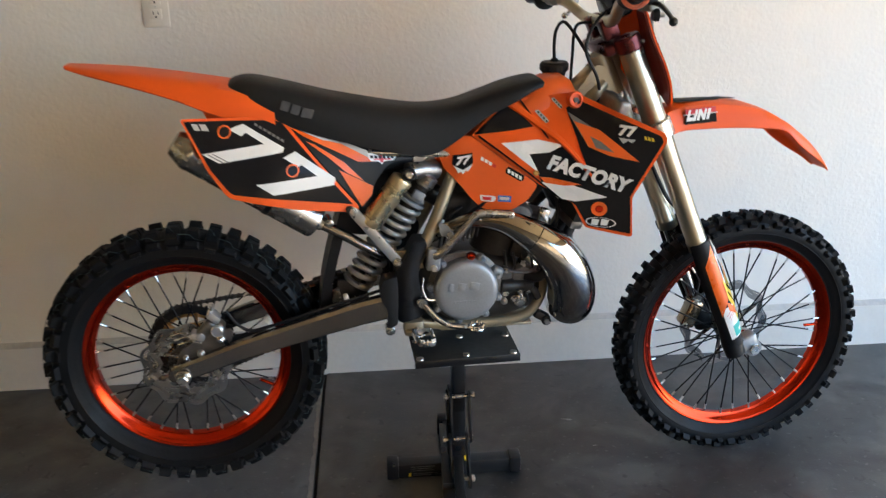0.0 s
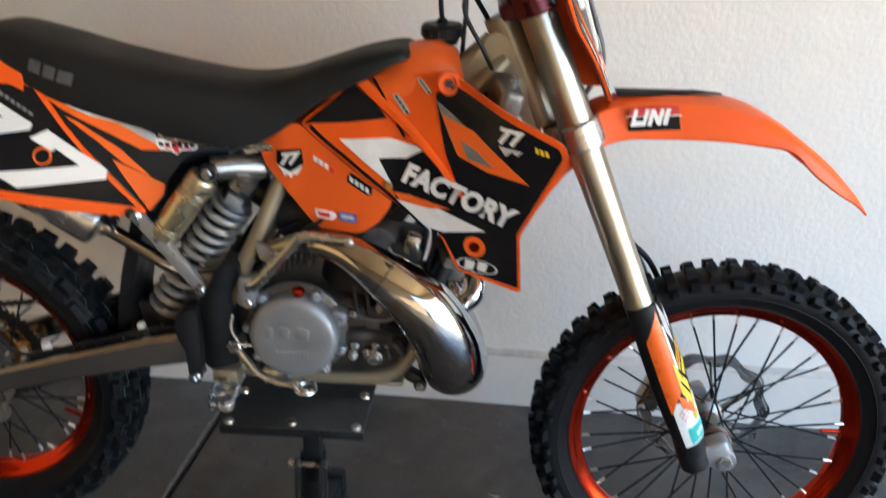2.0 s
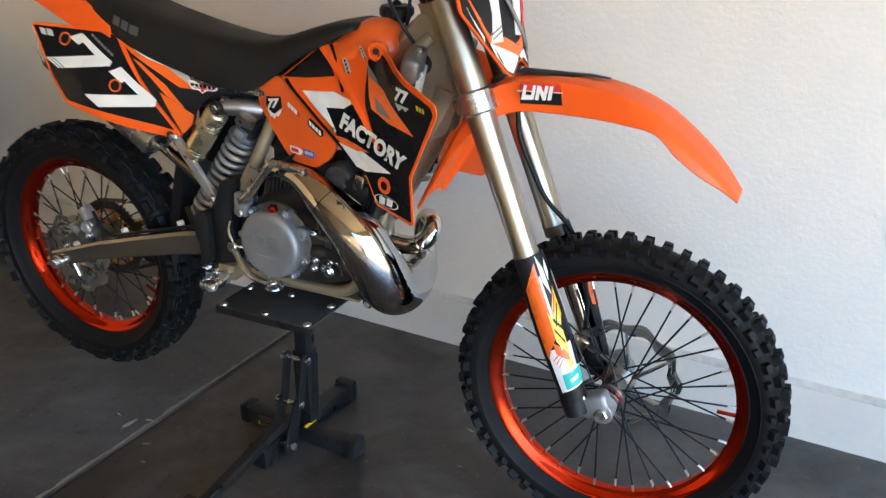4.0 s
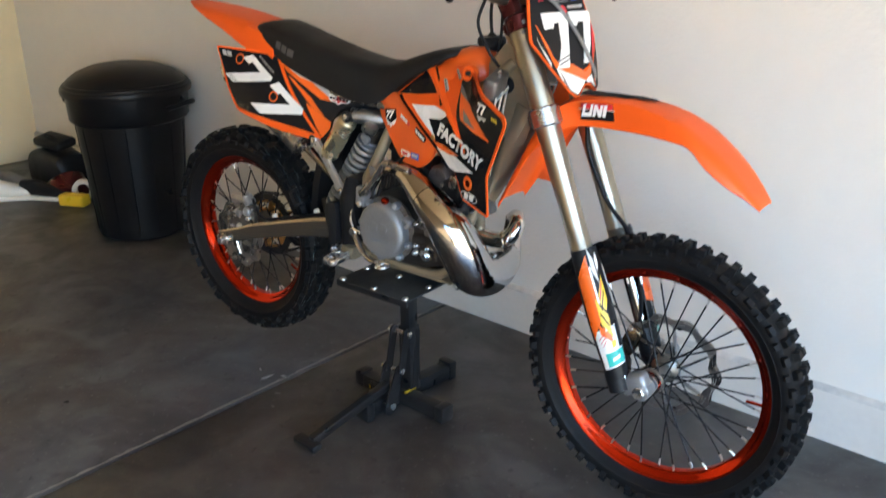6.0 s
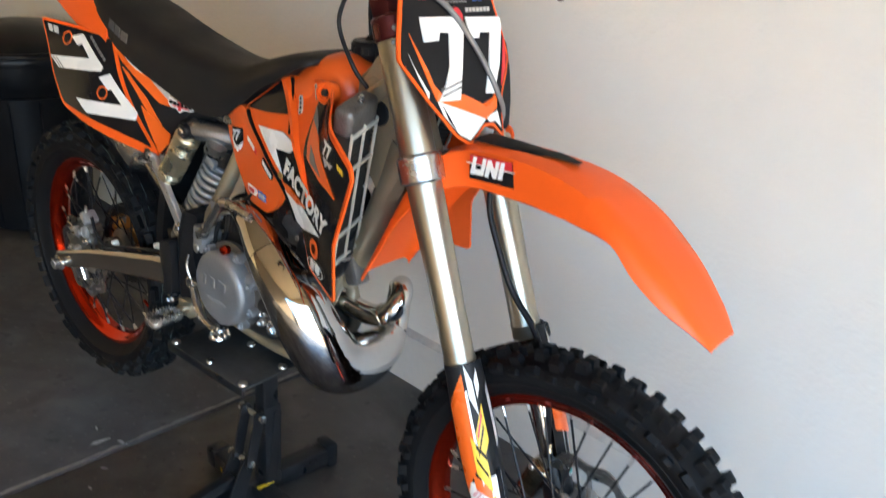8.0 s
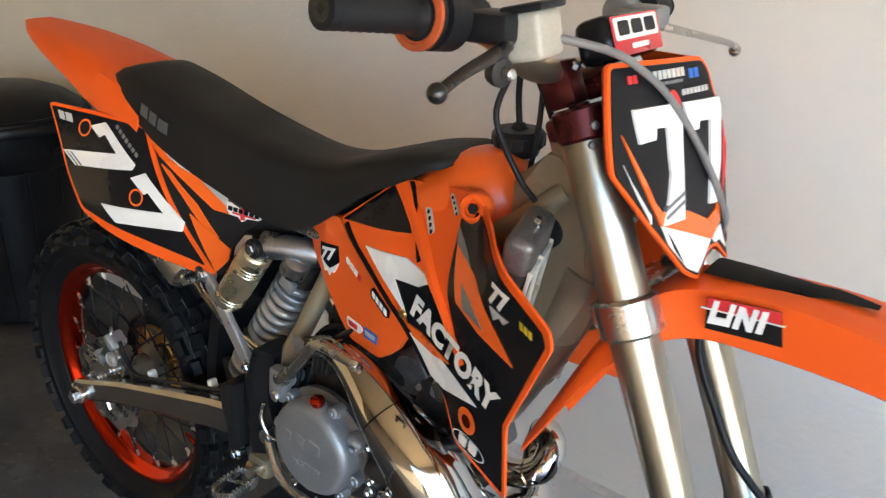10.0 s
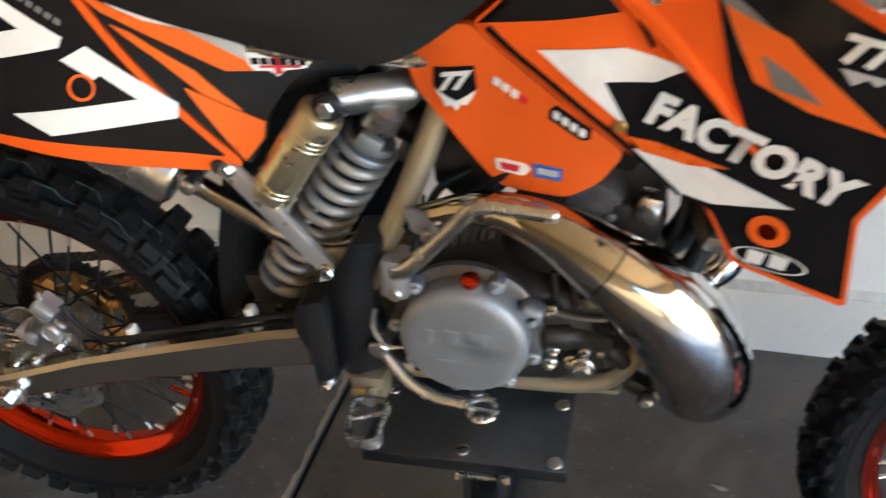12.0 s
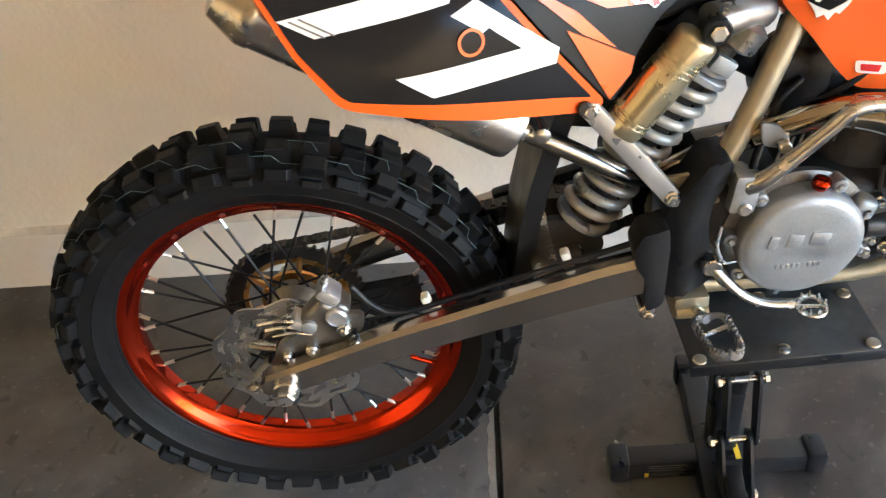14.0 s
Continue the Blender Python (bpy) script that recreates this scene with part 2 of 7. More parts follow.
def spline(pts, n=6):
    """Catmull-Rom through the points, n steps a span."""
    p = [Vector(q) for q in pts]
    p = [2 * p[0] - p[1]] + p + [2 * p[-1] - p[-2]]
    out = []
    for i in range(1, len(p) - 2):
        a, b, c, d = p[i - 1:i + 3]
        for k in range(n):
            t = k / n
            out.append(0.5 * ((2 * b) + (c - a) * t + (2 * a - 5 * b + 4 * c - d) * t * t + (3 * b - a - 3 * c + d) * t ** 3))
    return out + [p[-2]]


def tube(bm, pts, r, seg=12, closed=False, caps=True, flat=1.0):
    """Sweeps a round section along the points; r one radius or one for each point."""
    pts = [Vector(p) for p in pts]
    rs = list(r) if hasattr(r, "__len__") else [r] * len(pts)
    if len(rs) != len(pts):
        rs = list(np.interp(np.linspace(0, 1, len(pts)), np.linspace(0, 1, len(rs)), rs))
        rs = [float(q) for q in rs]
    n = len(pts)
    tang = [((pts[(i + 1) % n] if closed else pts[min(i + 1, n - 1)]) - (pts[i - 1] if closed else pts[max(i - 1, 0)])).normalized() for i in range(n)]
    up = Vector((0, 1, 0)) if abs(tang[0].y) < 0.9 else Vector((1, 0, 0))
    side = (up - tang[0] * up.dot(tang[0])).normalized()
    rings = []
    for i in range(n):
        side = (side - tang[i] * side.dot(tang[i])).normalized()
        other = tang[i].cross(side)
        rings.append([bm.verts.new(pts[i] + rs[i] * (math.cos(a) * side + flat * math.sin(a) * other)) for a in (2 * math.pi * k / seg for k in range(seg))])
    for i in range(n if closed else n - 1):
        a, b = rings[i], rings[(i + 1) % n]
        for k in range(seg):
            bm.faces.new((a[k], a[(k + 1) % seg], b[(k + 1) % seg], b[k]))
    if caps and not closed:
        bm.faces.new(rings[0][::-1])
        bm.faces.new(rings[-1])
    return bm


def basis(axis):
    axis = Vector(axis).normalized()
    ref = Vector((0, 0, 1)) if abs(axis.z) < 0.9 else Vector((1, 0, 0))
    s = axis.cross(ref).normalized()
    return axis, s, axis.cross(s)


def lathe(bm, at, axis, profile, seg=32, ring=False):
    """Turns (radius, height along the axis) about the axis at a point."""
    axis, s, o = basis(axis)
    at = Vector(at)
    profile = [(float(r), float(h)) for r, h in profile]
    rows = [[bm.verts.new(at + axis * h + max(r, 1e-4) * (math.cos(a) * s + math.sin(a) * o)) for a in (2 * math.pi * k / seg for k in range(seg))] for r, h in profile]
    for i in range(len(rows) if ring else len(rows) - 1):
        a, b = rows[i], rows[(i + 1) % len(rows)]
        for k in range(seg):
            bm.faces.new((a[k], a[(k + 1) % seg], b[(k + 1) % seg], b[k]))
    if not ring:
        bm.faces.new(rows[0][::-1])
        bm.faces.new(rows[-1])
    return bm


def box(bm, m, size, bevel=0.0, segs=2):
    """A box of that size at the pose m, with rounded edges."""
    made = bmesh.ops.create_cube(bm, size=1.0)
    vs = made["verts"]
    for v in vs:
        v.co = Vector((v.co.x * size[0], v.co.y * size[1], v.co.z * size[2]))
    if bevel:
        es = list({e for v in vs for e in v.link_edges})
        res = bmesh.ops.bevel(bm, geom=es, offset=bevel, segments=segs, affect="EDGES", profile=0.5)
        vs = list({v for f in res["faces"] for v in f.verts} | {v for v in vs if v.is_valid})
    for v in vs:
        v.co = m @ v.co
    return bm


def loft(bm, rings, caps=True, closed=False):
    rows = [[bm.verts.new(p) for p in ring] for ring in rings]
    n = len(rows[0])
    for i in range(len(rows) if closed else len(rows) - 1):
        a, b = rows[i], rows[(i + 1) % len(rows)]
        for k in range(n):
            bm.faces.new((a[k], a[(k + 1) % n], b[(k + 1) % n], b[k]))
    if caps and not closed:
        bm.faces.new(rows[0][::-1])
        bm.faces.new(rows[-1])
    return bm


def rounded(pts, r=0.008, n=3):
    """Rounds the corners of a closed outline."""
    out = []
    for i, p in enumerate(pts):
        a, b, c = Vector(pts[i - 1]), Vector(p), Vector(pts[(i + 1) % len(pts)])
        d = min(r, (a - b).length * 0.45, (c - b).length * 0.45)
        p0, p1 = b + (a - b).normalized() * d, b + (c - b).normalized() * d
        for k in range(n + 1):
            t = k / n
            out.append((p0 * (1 - t) ** 2 + b * 2 * t * (1 - t) + p1 * t * t)[:2])
    return out


def smooth01(a, b, x):
    t = min(1, max(0, (x - a) / (b - a)))
    return t * t * (3 - 2 * t)


def plate(bm, outline, yf, thick, step=0.03, side=-1, lift=0.0):
    """A sheet over an outline in x and z, bent to y = yf(x, z), thick towards the bike's middle; side 1 gives the far side's twin."""
    pieces = [[(outline[i][0], outline[i][1]) for i in tri] for tri in tessellate_polygon([[Vector((x, z, 0)) for x, z in outline]])]
    for k in (0, 1):
        lo, hi = min(p[k] for p in outline), max(p[k] for p in outline)
        c = lo + step
        while c < hi - step * 0.3:
            split = []
            for poly in pieces:
                for sign in (1, -1):
                    half = []
                    for p, q in zip(poly, poly[1:] + poly[:1]):
                        dp, dq = sign * (p[k] - c), sign * (q[k] - c)
                        if dp >= 0:
                            half.append(p)
                        if dp * dq < 0:
                            f = dp / (dp - dq)
                            half.append((p[0] + (q[0] - p[0]) * f, p[1] + (q[1] - p[1]) * f))
                    if len(half) > 2:
                        split.append(half)
            pieces = split
            c += step
    w = bmesh.new()
    seen = {}
    for poly in pieces:
        vs = []
        for x, z in poly:
            key = (round(x, 5), round(z, 5))
            if key not in seen:
                seen[key] = w.verts.new((x, 0, z))
            if seen[key] not in vs:
                vs.append(seen[key])
        if len(vs) > 2 and not w.faces.get(vs):
            w.faces.new(vs)
    front, back = {}, {}
    for v in w.verts:
        y = yf(v.co.x, v.co.z)
        front[v] = bm.verts.new((v.co.x, -side * (y - lift), v.co.z))
        back[v] = bm.verts.new((v.co.x, -side * (y + thick), v.co.z))
    for f in w.faces:
        bm.faces.new([front[v] for v in f.verts])
        bm.faces.new([back[v] for v in reversed(f.verts)])
    for e in w.edges:
        if len(e.link_faces) == 1:
            a, b = e.verts
            bm.faces.new((front[a], front[b], back[b], back[a]))
    w.free()
    return bm


def decal(name, outline, yf, material, parent, layer=1, side=-1, label="", step=0.012):
    return part(name, plate(bmesh.new(), outline, yf, -0.0002, step, side, lift=0.0011 * layer + 0.0004), material, parent, label, smooth=True, angle=60)


def words(text, parent, material, place, shear=0.0, name="lettering", bold=0.0):
    """Flat lettering; place turns (0 to 1 along, 0 to 1 up) into a point."""
    cu = bpy.data.curves.new(name, "FONT")
    cu.body, cu.size, cu.shear, cu.offset = text, 1.0, shear, bold
    cu.resolution_u = 3
    ob = bpy.data.objects.new(name, cu)
    scene.collection.objects.link(ob)
    me = bpy.data.meshes.new_from_object(ob.evaluated_get(bpy.context.evaluated_depsgraph_get()))
    bpy.data.objects.remove(ob)
    bm = bmesh.new()
    bm.from_mesh(me)
    bpy.data.meshes.remove(me)
    lo = [min(v.co[k] for v in bm.verts) for k in (0, 1)]
    hi = [max(v.co[k] for v in bm.verts) for k in (0, 1)]
    for v in bm.verts:
        v.co = place((v.co.x - lo[0]) / (hi[0] - lo[0]), (v.co.y - lo[1]) / (hi[1] - lo[1]))
    return part(name, bm, material, parent, smooth=False)


def framed(origin, along, up, yf, lift):
    """Maps 0..1, 0..1 onto a slanted patch in x and z that lies on y = yf(x, z)."""
    def go(u, v):
        x, z = origin[0] + along[0] * u + up[0] * v, origin[1] + along[1] * u + up[1] * v
        return Vector((x, yf(x, z) - lift, z))
    return go


# ---- the garage ----
def slab(name, u0, u1, v0, v1, z0, z1, material, label, category, bevel=0.0):
    ob = part(name, box(bmesh.new(), room((u0 + u1) / 2, (v0 + v1) / 2, (z0 + z1) / 2), (u1 - u0, v1 - v0, z1 - z0), bevel), material, smooth=bevel > 0)
    return tagged(ob, label, category, kind="structure")


BACK, DOOR, FAR, TOP = -3.42, 3.7, -5.2, 2.75
floor = new("floor")
tagged(floor, "dark grey stained concrete garage floor in slabs", "floor", kind="structure")
GAP = 0.005
for u0, u1 in ((BACK, -GAP), (GAP, DOOR)):
    part("floor_slab", box(bmesh.new(), room((u0 + u1) / 2, FAR / 2, -0.06), (u1 - u0, -FAR, 0.12), 0.004), "floor", floor)
part("joint_bottom", box(bmesh.new(), room(0, FAR / 2, -0.06), (0.03, -FAR - 0.01, 0.1), 0.0), "joint_gap", floor, smooth=False)
# the worn pale edge along the control joint
bm = bmesh.new()
rnd = random.Random(3)
rows = []
for i in range(261):
    v = -0.02 + i * (FAR + 0.1) / 260
    w = 0.012 + rnd.uniform(-0.004, 0.004)
    rows.append([room(-GAP - w, v, 0.0006) @ Vector(), room(-GAP - 0.001, v, 0.0022) @ Vector()])
vs = [[bm.verts.new(p) for p in r] for r in rows]
for a, b in zip(vs, vs[1:]):
    bm.faces.new((a[0], a[1], b[1], b[0]))
part("joint_edge", bm, "joint", floor, "pale worn edge of the slab joint")

slab("wall_north", BACK, DOOR, 0.0, 0.15, -0.1, TOP, "wall", "off-white textured painted garage wall", "wall")
slab("wall_west", BACK - 0.15, BACK, FAR, 0.15, -0.1, TOP, "room", "garage back wall, warm light put into its cream colour", "wall")
slab("wall_south", BACK, DOOR, FAR - 0.15, FAR, -0.1, TOP, "room_far", "unseen garage wall, dark tan to cut fill light", "wall")
# pier out of view, widened to hold the sun beam off the floor
slab("wall_east_pier", DOOR, DOOR + 0.15, -0.75, 0.15, -0.1, TOP, "room", "unseen wall pier beside the open garage door", "wall")
slab("wall_east_pier_south", DOOR, DOOR + 0.15, FAR - 0.15, -4.9, -0.1, TOP, "room", "unseen wall pier beside the open garage door", "wall")
slab("wall_east_header", DOOR, DOOR + 0.15, -4.9, -0.75, 2.25, TOP, "room", "wall above the open garage door", "wall")
slab("ceiling", BACK - 0.15, DOOR + 0.15, FAR - 0.15, 0.15, TOP, TOP + 0.2, "ceiling", "plain garage ceiling, darkened to cut fill light", "ceiling")
slab("ground", DOOR - 0.02, 60, -40, 40, -0.32, -0.02, "drive", "sunlit pale concrete driveway outside", "ground")

# low concrete stem wall, a little proud of the wall, its top sloped
bm = bmesh.new()
ring = [(0.0, 0.0), (-0.018, 0.0), (-0.017, 0.150), (0.0, 0.150)]
loft(bm, [[room(u, v, z) @ Vector() for v, z in ring] for u in np.linspace(BACK, DOOR, 30)])
stem_wall = tagged(part("baseboard", bm, "stem", angle=20), "low painted concrete stem wall along the floor", "baseboard", kind="structure")
bm = bmesh.new()
ring = [(0.0, 0.1504), (-0.0168, 0.1504), (-0.0155, 0.154), (-0.006, 0.162), (0.0, 0.166)]
loft(bm, [[room(u, v, z) @ Vector() for v, z in ring] for u in np.linspace(BACK, DOOR, 30)])
part("ledge", bm, "ledge", stem_wall, "darker grey sloped ledge", angle=20)

# wall socket
outlet = thing("wall_outlet", "ivory double wall socket with cover plate", "outlet", room(-0.416, 0, 1.217).translation)
ROT = pose(0, 0, 0, 0, 0, WALL_TURN)


def on_outlet(x, y, z):
    return ROT @ pose(x, y, z)


bm = box(bmesh.new(), on_outlet(0, -0.003, 0), (0.075, 0.007, 0.117), 0.003)
part("cover_plate", bm, "white_plastic", outlet)
for dz in (0.021, -0.021):
    rec = part("socket", box(bmesh.new(), on_outlet(0, -0.0075, dz), (0.034, 0.004, 0.028), 0.0018), "white_plastic", outlet)
    bm = bmesh.new()
    for dx, h in ((-0.007, 0.009), (0.007, 0.007)):
        box(bm, on_outlet(dx, -0.0096, dz + 0.003), (0.0022, 0.0006, h))
    box(bm, on_outlet(0, -0.0096, dz - 0.008), (0.005, 0.0006, 0.005))
    part("slots", bm, "black", rec, smooth=False)
part("screw", lathe(bmesh.new(), on_outlet(0, -0.0065, 0).translation, on_outlet(0, -1, 0).translation, [(0.003, 0), (0.0028, 0.001)], 12), "steel", outlet)

# ---- the motorcycle ----
bike = thing("dirt_bike", "orange and black two-stroke motocross bike raised on a stand", "motorcycle")
RA, FA = Vector((0.004, 0, 0.412)), Vector((1.471, 0, 0.350))


def y_tube(bm, c, y0, y1, r, seg=24, bev=0.002):
    return lathe(bm, (c[0], y0, c[1]), (0, 1, 0) if y1 > y0 else (0, -1, 0), [(r - bev, 0), (r, bev), (r, abs(y1 - y0) - bev), (r - bev, abs(y1 - y0))], seg)


def tyre_mesh(c, carcass):
    prof = carcass + [(r, -h) for r, h in reversed(carcass[:-1])]
    return lathe(bmesh.new(), c, (0, 1, 0), prof, 110, ring=True)


def knob_block(size):
    """A tread block: a flared foot, straight sides and a chamfered top."""
    x, y, h = size[0] / 2, size[1] / 2, size[2] / 2
    rings = ((1.12, -h), (0.96, -h * 0.1), (0.90, h * 0.86), (0.80, h))
    vs = [(sx * x * k, sy * y * k, z) for k, z in rings for sx, sy in ((-1, -1), (1, -1), (1, 1), (-1, 1))]
    fs = [(4 * r + k, 4 * r + (k + 1) % 4, 4 * r + 4 + (k + 1) % 4, 4 * r + 4 + k) for r in range(3) for k in range(4)] + [(12, 13, 14, 15)]
    me = bpy.data.meshes.new("knob")
    me.from_pydata(vs, [], fs)
    me.materials.append(M["rubber"])
    return me


def tread(c, knob_rows, seed, parent):
    rg = random.Random(seed)
    for count, items in knob_rows:
        for phase, r, y, tilt, size in items:
            me = knob_block(size)
            for i in range(count):
                a = 2 * math.pi * (i + phase) / count
                for s in ((1, -1) if y else (1,)):
                    ob = new("knob", me)
                    ob.parent = parent
                    ob.matrix_basis = Matrix.Translation(c) @ Matrix.Rotation(a, 4, "Y") @ pose(0, s * y, r, -s * tilt, 0, rg.uniform(-2, 2)) @ Matrix.Diagonal((rg.uniform(0.94, 1.05), 1, rg.uniform(0.97, 1.03), 1))


def rim_mesh(c, r, half):
    bm = bmesh.new()
    prof = [(r - 0.006, half - 0.004), (r, half), (r, half + 0.0025), (r - 0.004, half + 0.003), (r - 0.010, half), (r - 0.016, half - 0.004), (r - 0.020, half * 0.55), (r - 0.030, half * 0.38), (r - 0.031, 0)]
    prof = prof + [(a, -h) for a, h in reversed(prof[:-1])]
    inner = [(r - 0.008, -half + 0.006), (r - 0.018, -half * 0.5), (r - 0.026, -half * 0.3), (r - 0.026, half * 0.3), (r - 0.018, half * 0.5), (r - 0.008, half - 0.006)]
    return lathe(bm, c, (0, 1, 0), prof + inner, 96, ring=True)


def disc_mesh(c, y, r_out, r_in, waves, wide=1, thick=0.004):
    """A wave brake disc with slots left open."""
    bm = bmesh.new()
    seg, lev = 144, 12
    def pt(a, k, yy):
        ro = r_out + 0.0055 * math.cos(waves * a)
        ri = r_in + 0.005 * math.cos(waves * a + 1.2)
        q = ri + (ro - ri) * k / lev
        return Vector((c[0] + q * math.cos(a), yy, c[2] + q * math.sin(a)))
    def open_(i, k):
        p = i % 12
        if wide == 2:
            return (k in (8, 9) and (p + k // 9) % 12 < 7) or (k in (4, 5) and (p + 6 + k // 5) % 12 < 7) or (k == 1 and (p + 3) % 12 < 6)
        return (k == 9 and p < 7) or (k == 5 and (p + 6) % 12 < 6) or (k == 2 and (p + 3) % 12 < 3)
    grid = {}
    for yy in (y, y + thick):
        for i in range(seg):
            for k in range(lev + 1):
                grid[yy, i, k] = bm.verts.new(pt(2 * math.pi * i / seg, k, yy))
    a, b = y, y + thick
    for i in range(seg):
        j = (i + 1) % seg
        for k in range(lev):
            if open_(i, k):
                for (p, q) in (((i, k), (j, k)), ((j, k), (j, k + 1)), ((j, k + 1), (i, k + 1)), ((i, k + 1), (i, k))):
                    try:
                        bm.faces.new((grid[a, *p], grid[a, *q], grid[b, *q], grid[b, *p]))
                    except ValueError:
                        pass
                continue
            bm.faces.new((grid[a, i, k], grid[a, j, k], grid[a, j, k + 1], grid[a, i, k + 1]))
            bm.faces.new((grid[b, i, k], grid[b, i, k + 1], grid[b, j, k + 1], grid[b, j, k]))
        bm.faces.new((grid[a, i, 0], grid[b, i, 0], grid[b, j, 0], grid[a, j, 0]))
        bm.faces.new((grid[a, i, lev], grid[a, j, lev], grid[b, j, lev], grid[b, i, lev]))
    return bm


def wheel(name, c, rim_r, half, hub_prof, flange_r, flange_y, carcass, knob_rows, seed, label):
    hub = part(name, lathe(bmesh.new(), c, (0, 1, 0), hub_prof, 36), "hub_metal", bike, label)
    part("tyre", tyre_mesh(c, carcass), "rubber", hub, "black knobbly off-road tyre", angle=30)
    tread(c, knob_rows, seed, hub)
    part("rim", rim_mesh(c, rim_r, half), "anod", hub, "orange anodised rim")
    seat_r = rim_r - 0.030
    spoke_me = nip_me = None
    for i in range(36):
        s = 1 if i % 2 else -1
        lead = 1 if (i // 2) % 2 else -1
        a = 2 * math.pi * (i + 0.5) / 36
        b = a + lead * radians(46)
        p0 = Vector(c) + Vector((flange_r * math.sin(b), s * flange_y, flange_r * math.cos(b)))
        p1 = Vector(c) + Vector((seat_r * math.sin(a), s * 0.006, seat_r * math.cos(a)))
        d = p1 - p0
        if spoke_me is None:
            length = d.length
            ob = part("spoke", tube(bmesh.new(), [(0, 0, 0), (0, 0, length)], 0.0021, 6), "black", hub)
            nb = part("nipple", tube(bmesh.new(), [(0, 0, -0.017), (0, 0, -0.004), (0, 0, 0.001)], [0.0028, 0.0030, 0.0036], 8), "steel", hub)
            spoke_me, nip_me = ob.data, nb.data
        else:
            ob, nb = new("spoke", spoke_me), new("nipple", nip_me)
            ob.parent = nb.parent = hub
        q = d.to_track_quat("Z", "Y").to_matrix().to_4x4()
        ob.matrix_world = Matrix.Translation(p0) @ q
        nb.matrix_world = Matrix.Translation(p1) @ q
    return hub


FRONT_CARCASS = [(0.268, 0.018), (0.274, 0.0245), (0.2755, 0.0262), (0.277, 0.0252), (0.288, 0.033), (0.297, 0.0378), (0.2985, 0.0400), (0.300, 0.0392), (0.302, 0.040), (0.315, 0.041), (0.326, 0.036), (0.333, 0.024), (0.3355, 0.010), (0.336, 0.0)]
REAR_CARCASS = [(0.246, 0.024), (0.254, 0.030), (0.2555, 0.0330), (0.257, 0.0332), (0.268, 0.043), (0.281, 0.0508), (0.2825, 0.0535), (0.284, 0.0528), (0.285, 0.053), (0.301, 0.054), (0.315, 0.047), (0.325, 0.032), (0.329, 0.014), (0.330, 0.0)]
fk = [(28, [(0.0, 0.342, 0.012, 4, (0.019, 0.017, 0.018)), (0.5, 0.341, 0.0, 0, (0.017, 0.020, 0.018)), (0.5, 0.336, 0.029, 24, (0.020, 0.015, 0.019)), (0.0, 0.325, 0.041, 48, (0.022, 0.014, 0.018)), (0.5, 0.319, 0.0435, 58, (0.015, 0.011, 0.012))])]
rk = [(22, [(0.0, 0.337, 0.013, 3, (0.032, 0.021, 0.020)), (0.5, 0.335, 0.029, 14, (0.033, 0.022, 0.021)), (0.0, 0.326, 0.046, 34, (0.032, 0.020, 0.022)), (0.5, 0.313, 0.054, 56, (0.034, 0.016, 0.018)), (0.0, 0.304, 0.0555, 74, (0.026, 0.010, 0.008))])]
front = wheel("front_wheel", FA, 0.279, 0.022, [(0.018, -0.045), (0.031, -0.043), (0.032, -0.036), (0.021, -0.026), (0.019, 0), (0.021, 0.026), (0.036, 0.036), (0.037, 0.046), (0.018, 0.048)], 0.028, 0.037, FRONT_CARCASS, fk, 1, "spoked front wheel with silver hub")
rear = wheel("rear_wheel", RA, 0.2575, 0.027, [(0.025, -0.055), (0.045, -0.052), (0.046, -0.042), (0.030, -0.03), (0.028, 0), (0.030, 0.03), (0.047, 0.042), (0.048, 0.055), (0.025, 0.06)], 0.042, 0.046, REAR_CARCASS, rk, 2, "spoked rear wheel with silver hub")
# front disc takes a darker metal: its shade is put into the colour
for hub, c, y, r_out, r_in, waves in ((front, FA, 0.060, 0.127, 0.105, 10), (rear, RA, -0.066, 0.108, 0.062, 9)):
    disc = part("brake_disc", disc_mesh(c, y, r_out, r_in, waves, 2 if hub is rear else 1), "disc" if hub is rear else "head", hub, "wavy slotted brake disc")
    for i in range(6):
        t, u = 2 * math.pi * i / 6, 2 * math.pi * i / 6 + 0.5
        p0 = Vector((c[0] + 0.03 * math.cos(t), y + 0.002, c[2] + 0.03 * math.sin(t)))
        p1 = Vector((c[0] + (r_in + 0.006) * math.cos(u), y + 0.002, c[2] + (r_in + 0.006) * math.sin(u)))
        part("carrier_arm", tube(bmesh.new(), [p0, p1], [0.011, 0.008], 8, flat=0.3), "disc" if hub is rear else "head", disc)
# valve stems with orange caps
part("valve", tube(bmesh.new(), [FA + Vector((0.250, 0, 0.0)), FA + Vector((0.212, 0, 0.0))], [0.0042, 0.0042], 10), "anod", front, "orange valve cap")
d = Vector((math.cos(radians(-28)), 0, math.sin(radians(-28))))
part("valve", tube(bmesh.new(), [RA + 0.228 * d, RA + 0.190 * d], 0.0042, 10), "anod", rear, "orange valve cap")
# sprocket with open windows, and the chain round it
bm = bmesh.new()
n = 50
ro, ri = 0.106, 0.084
outer = []
for i in range(n * 4):
    a = 2 * math.pi * i / (n * 4)
    outer.append((a, ro + (0.004 if i % 4 < 2 else -0.002)))
cols = []
for a, r in outer:
    cols.append([[bm.verts.new((RA.x + q * math.cos(a), yy, RA.z + q * math.sin(a))) for q in (ri, r)] for yy in (0.061, 0.067)])
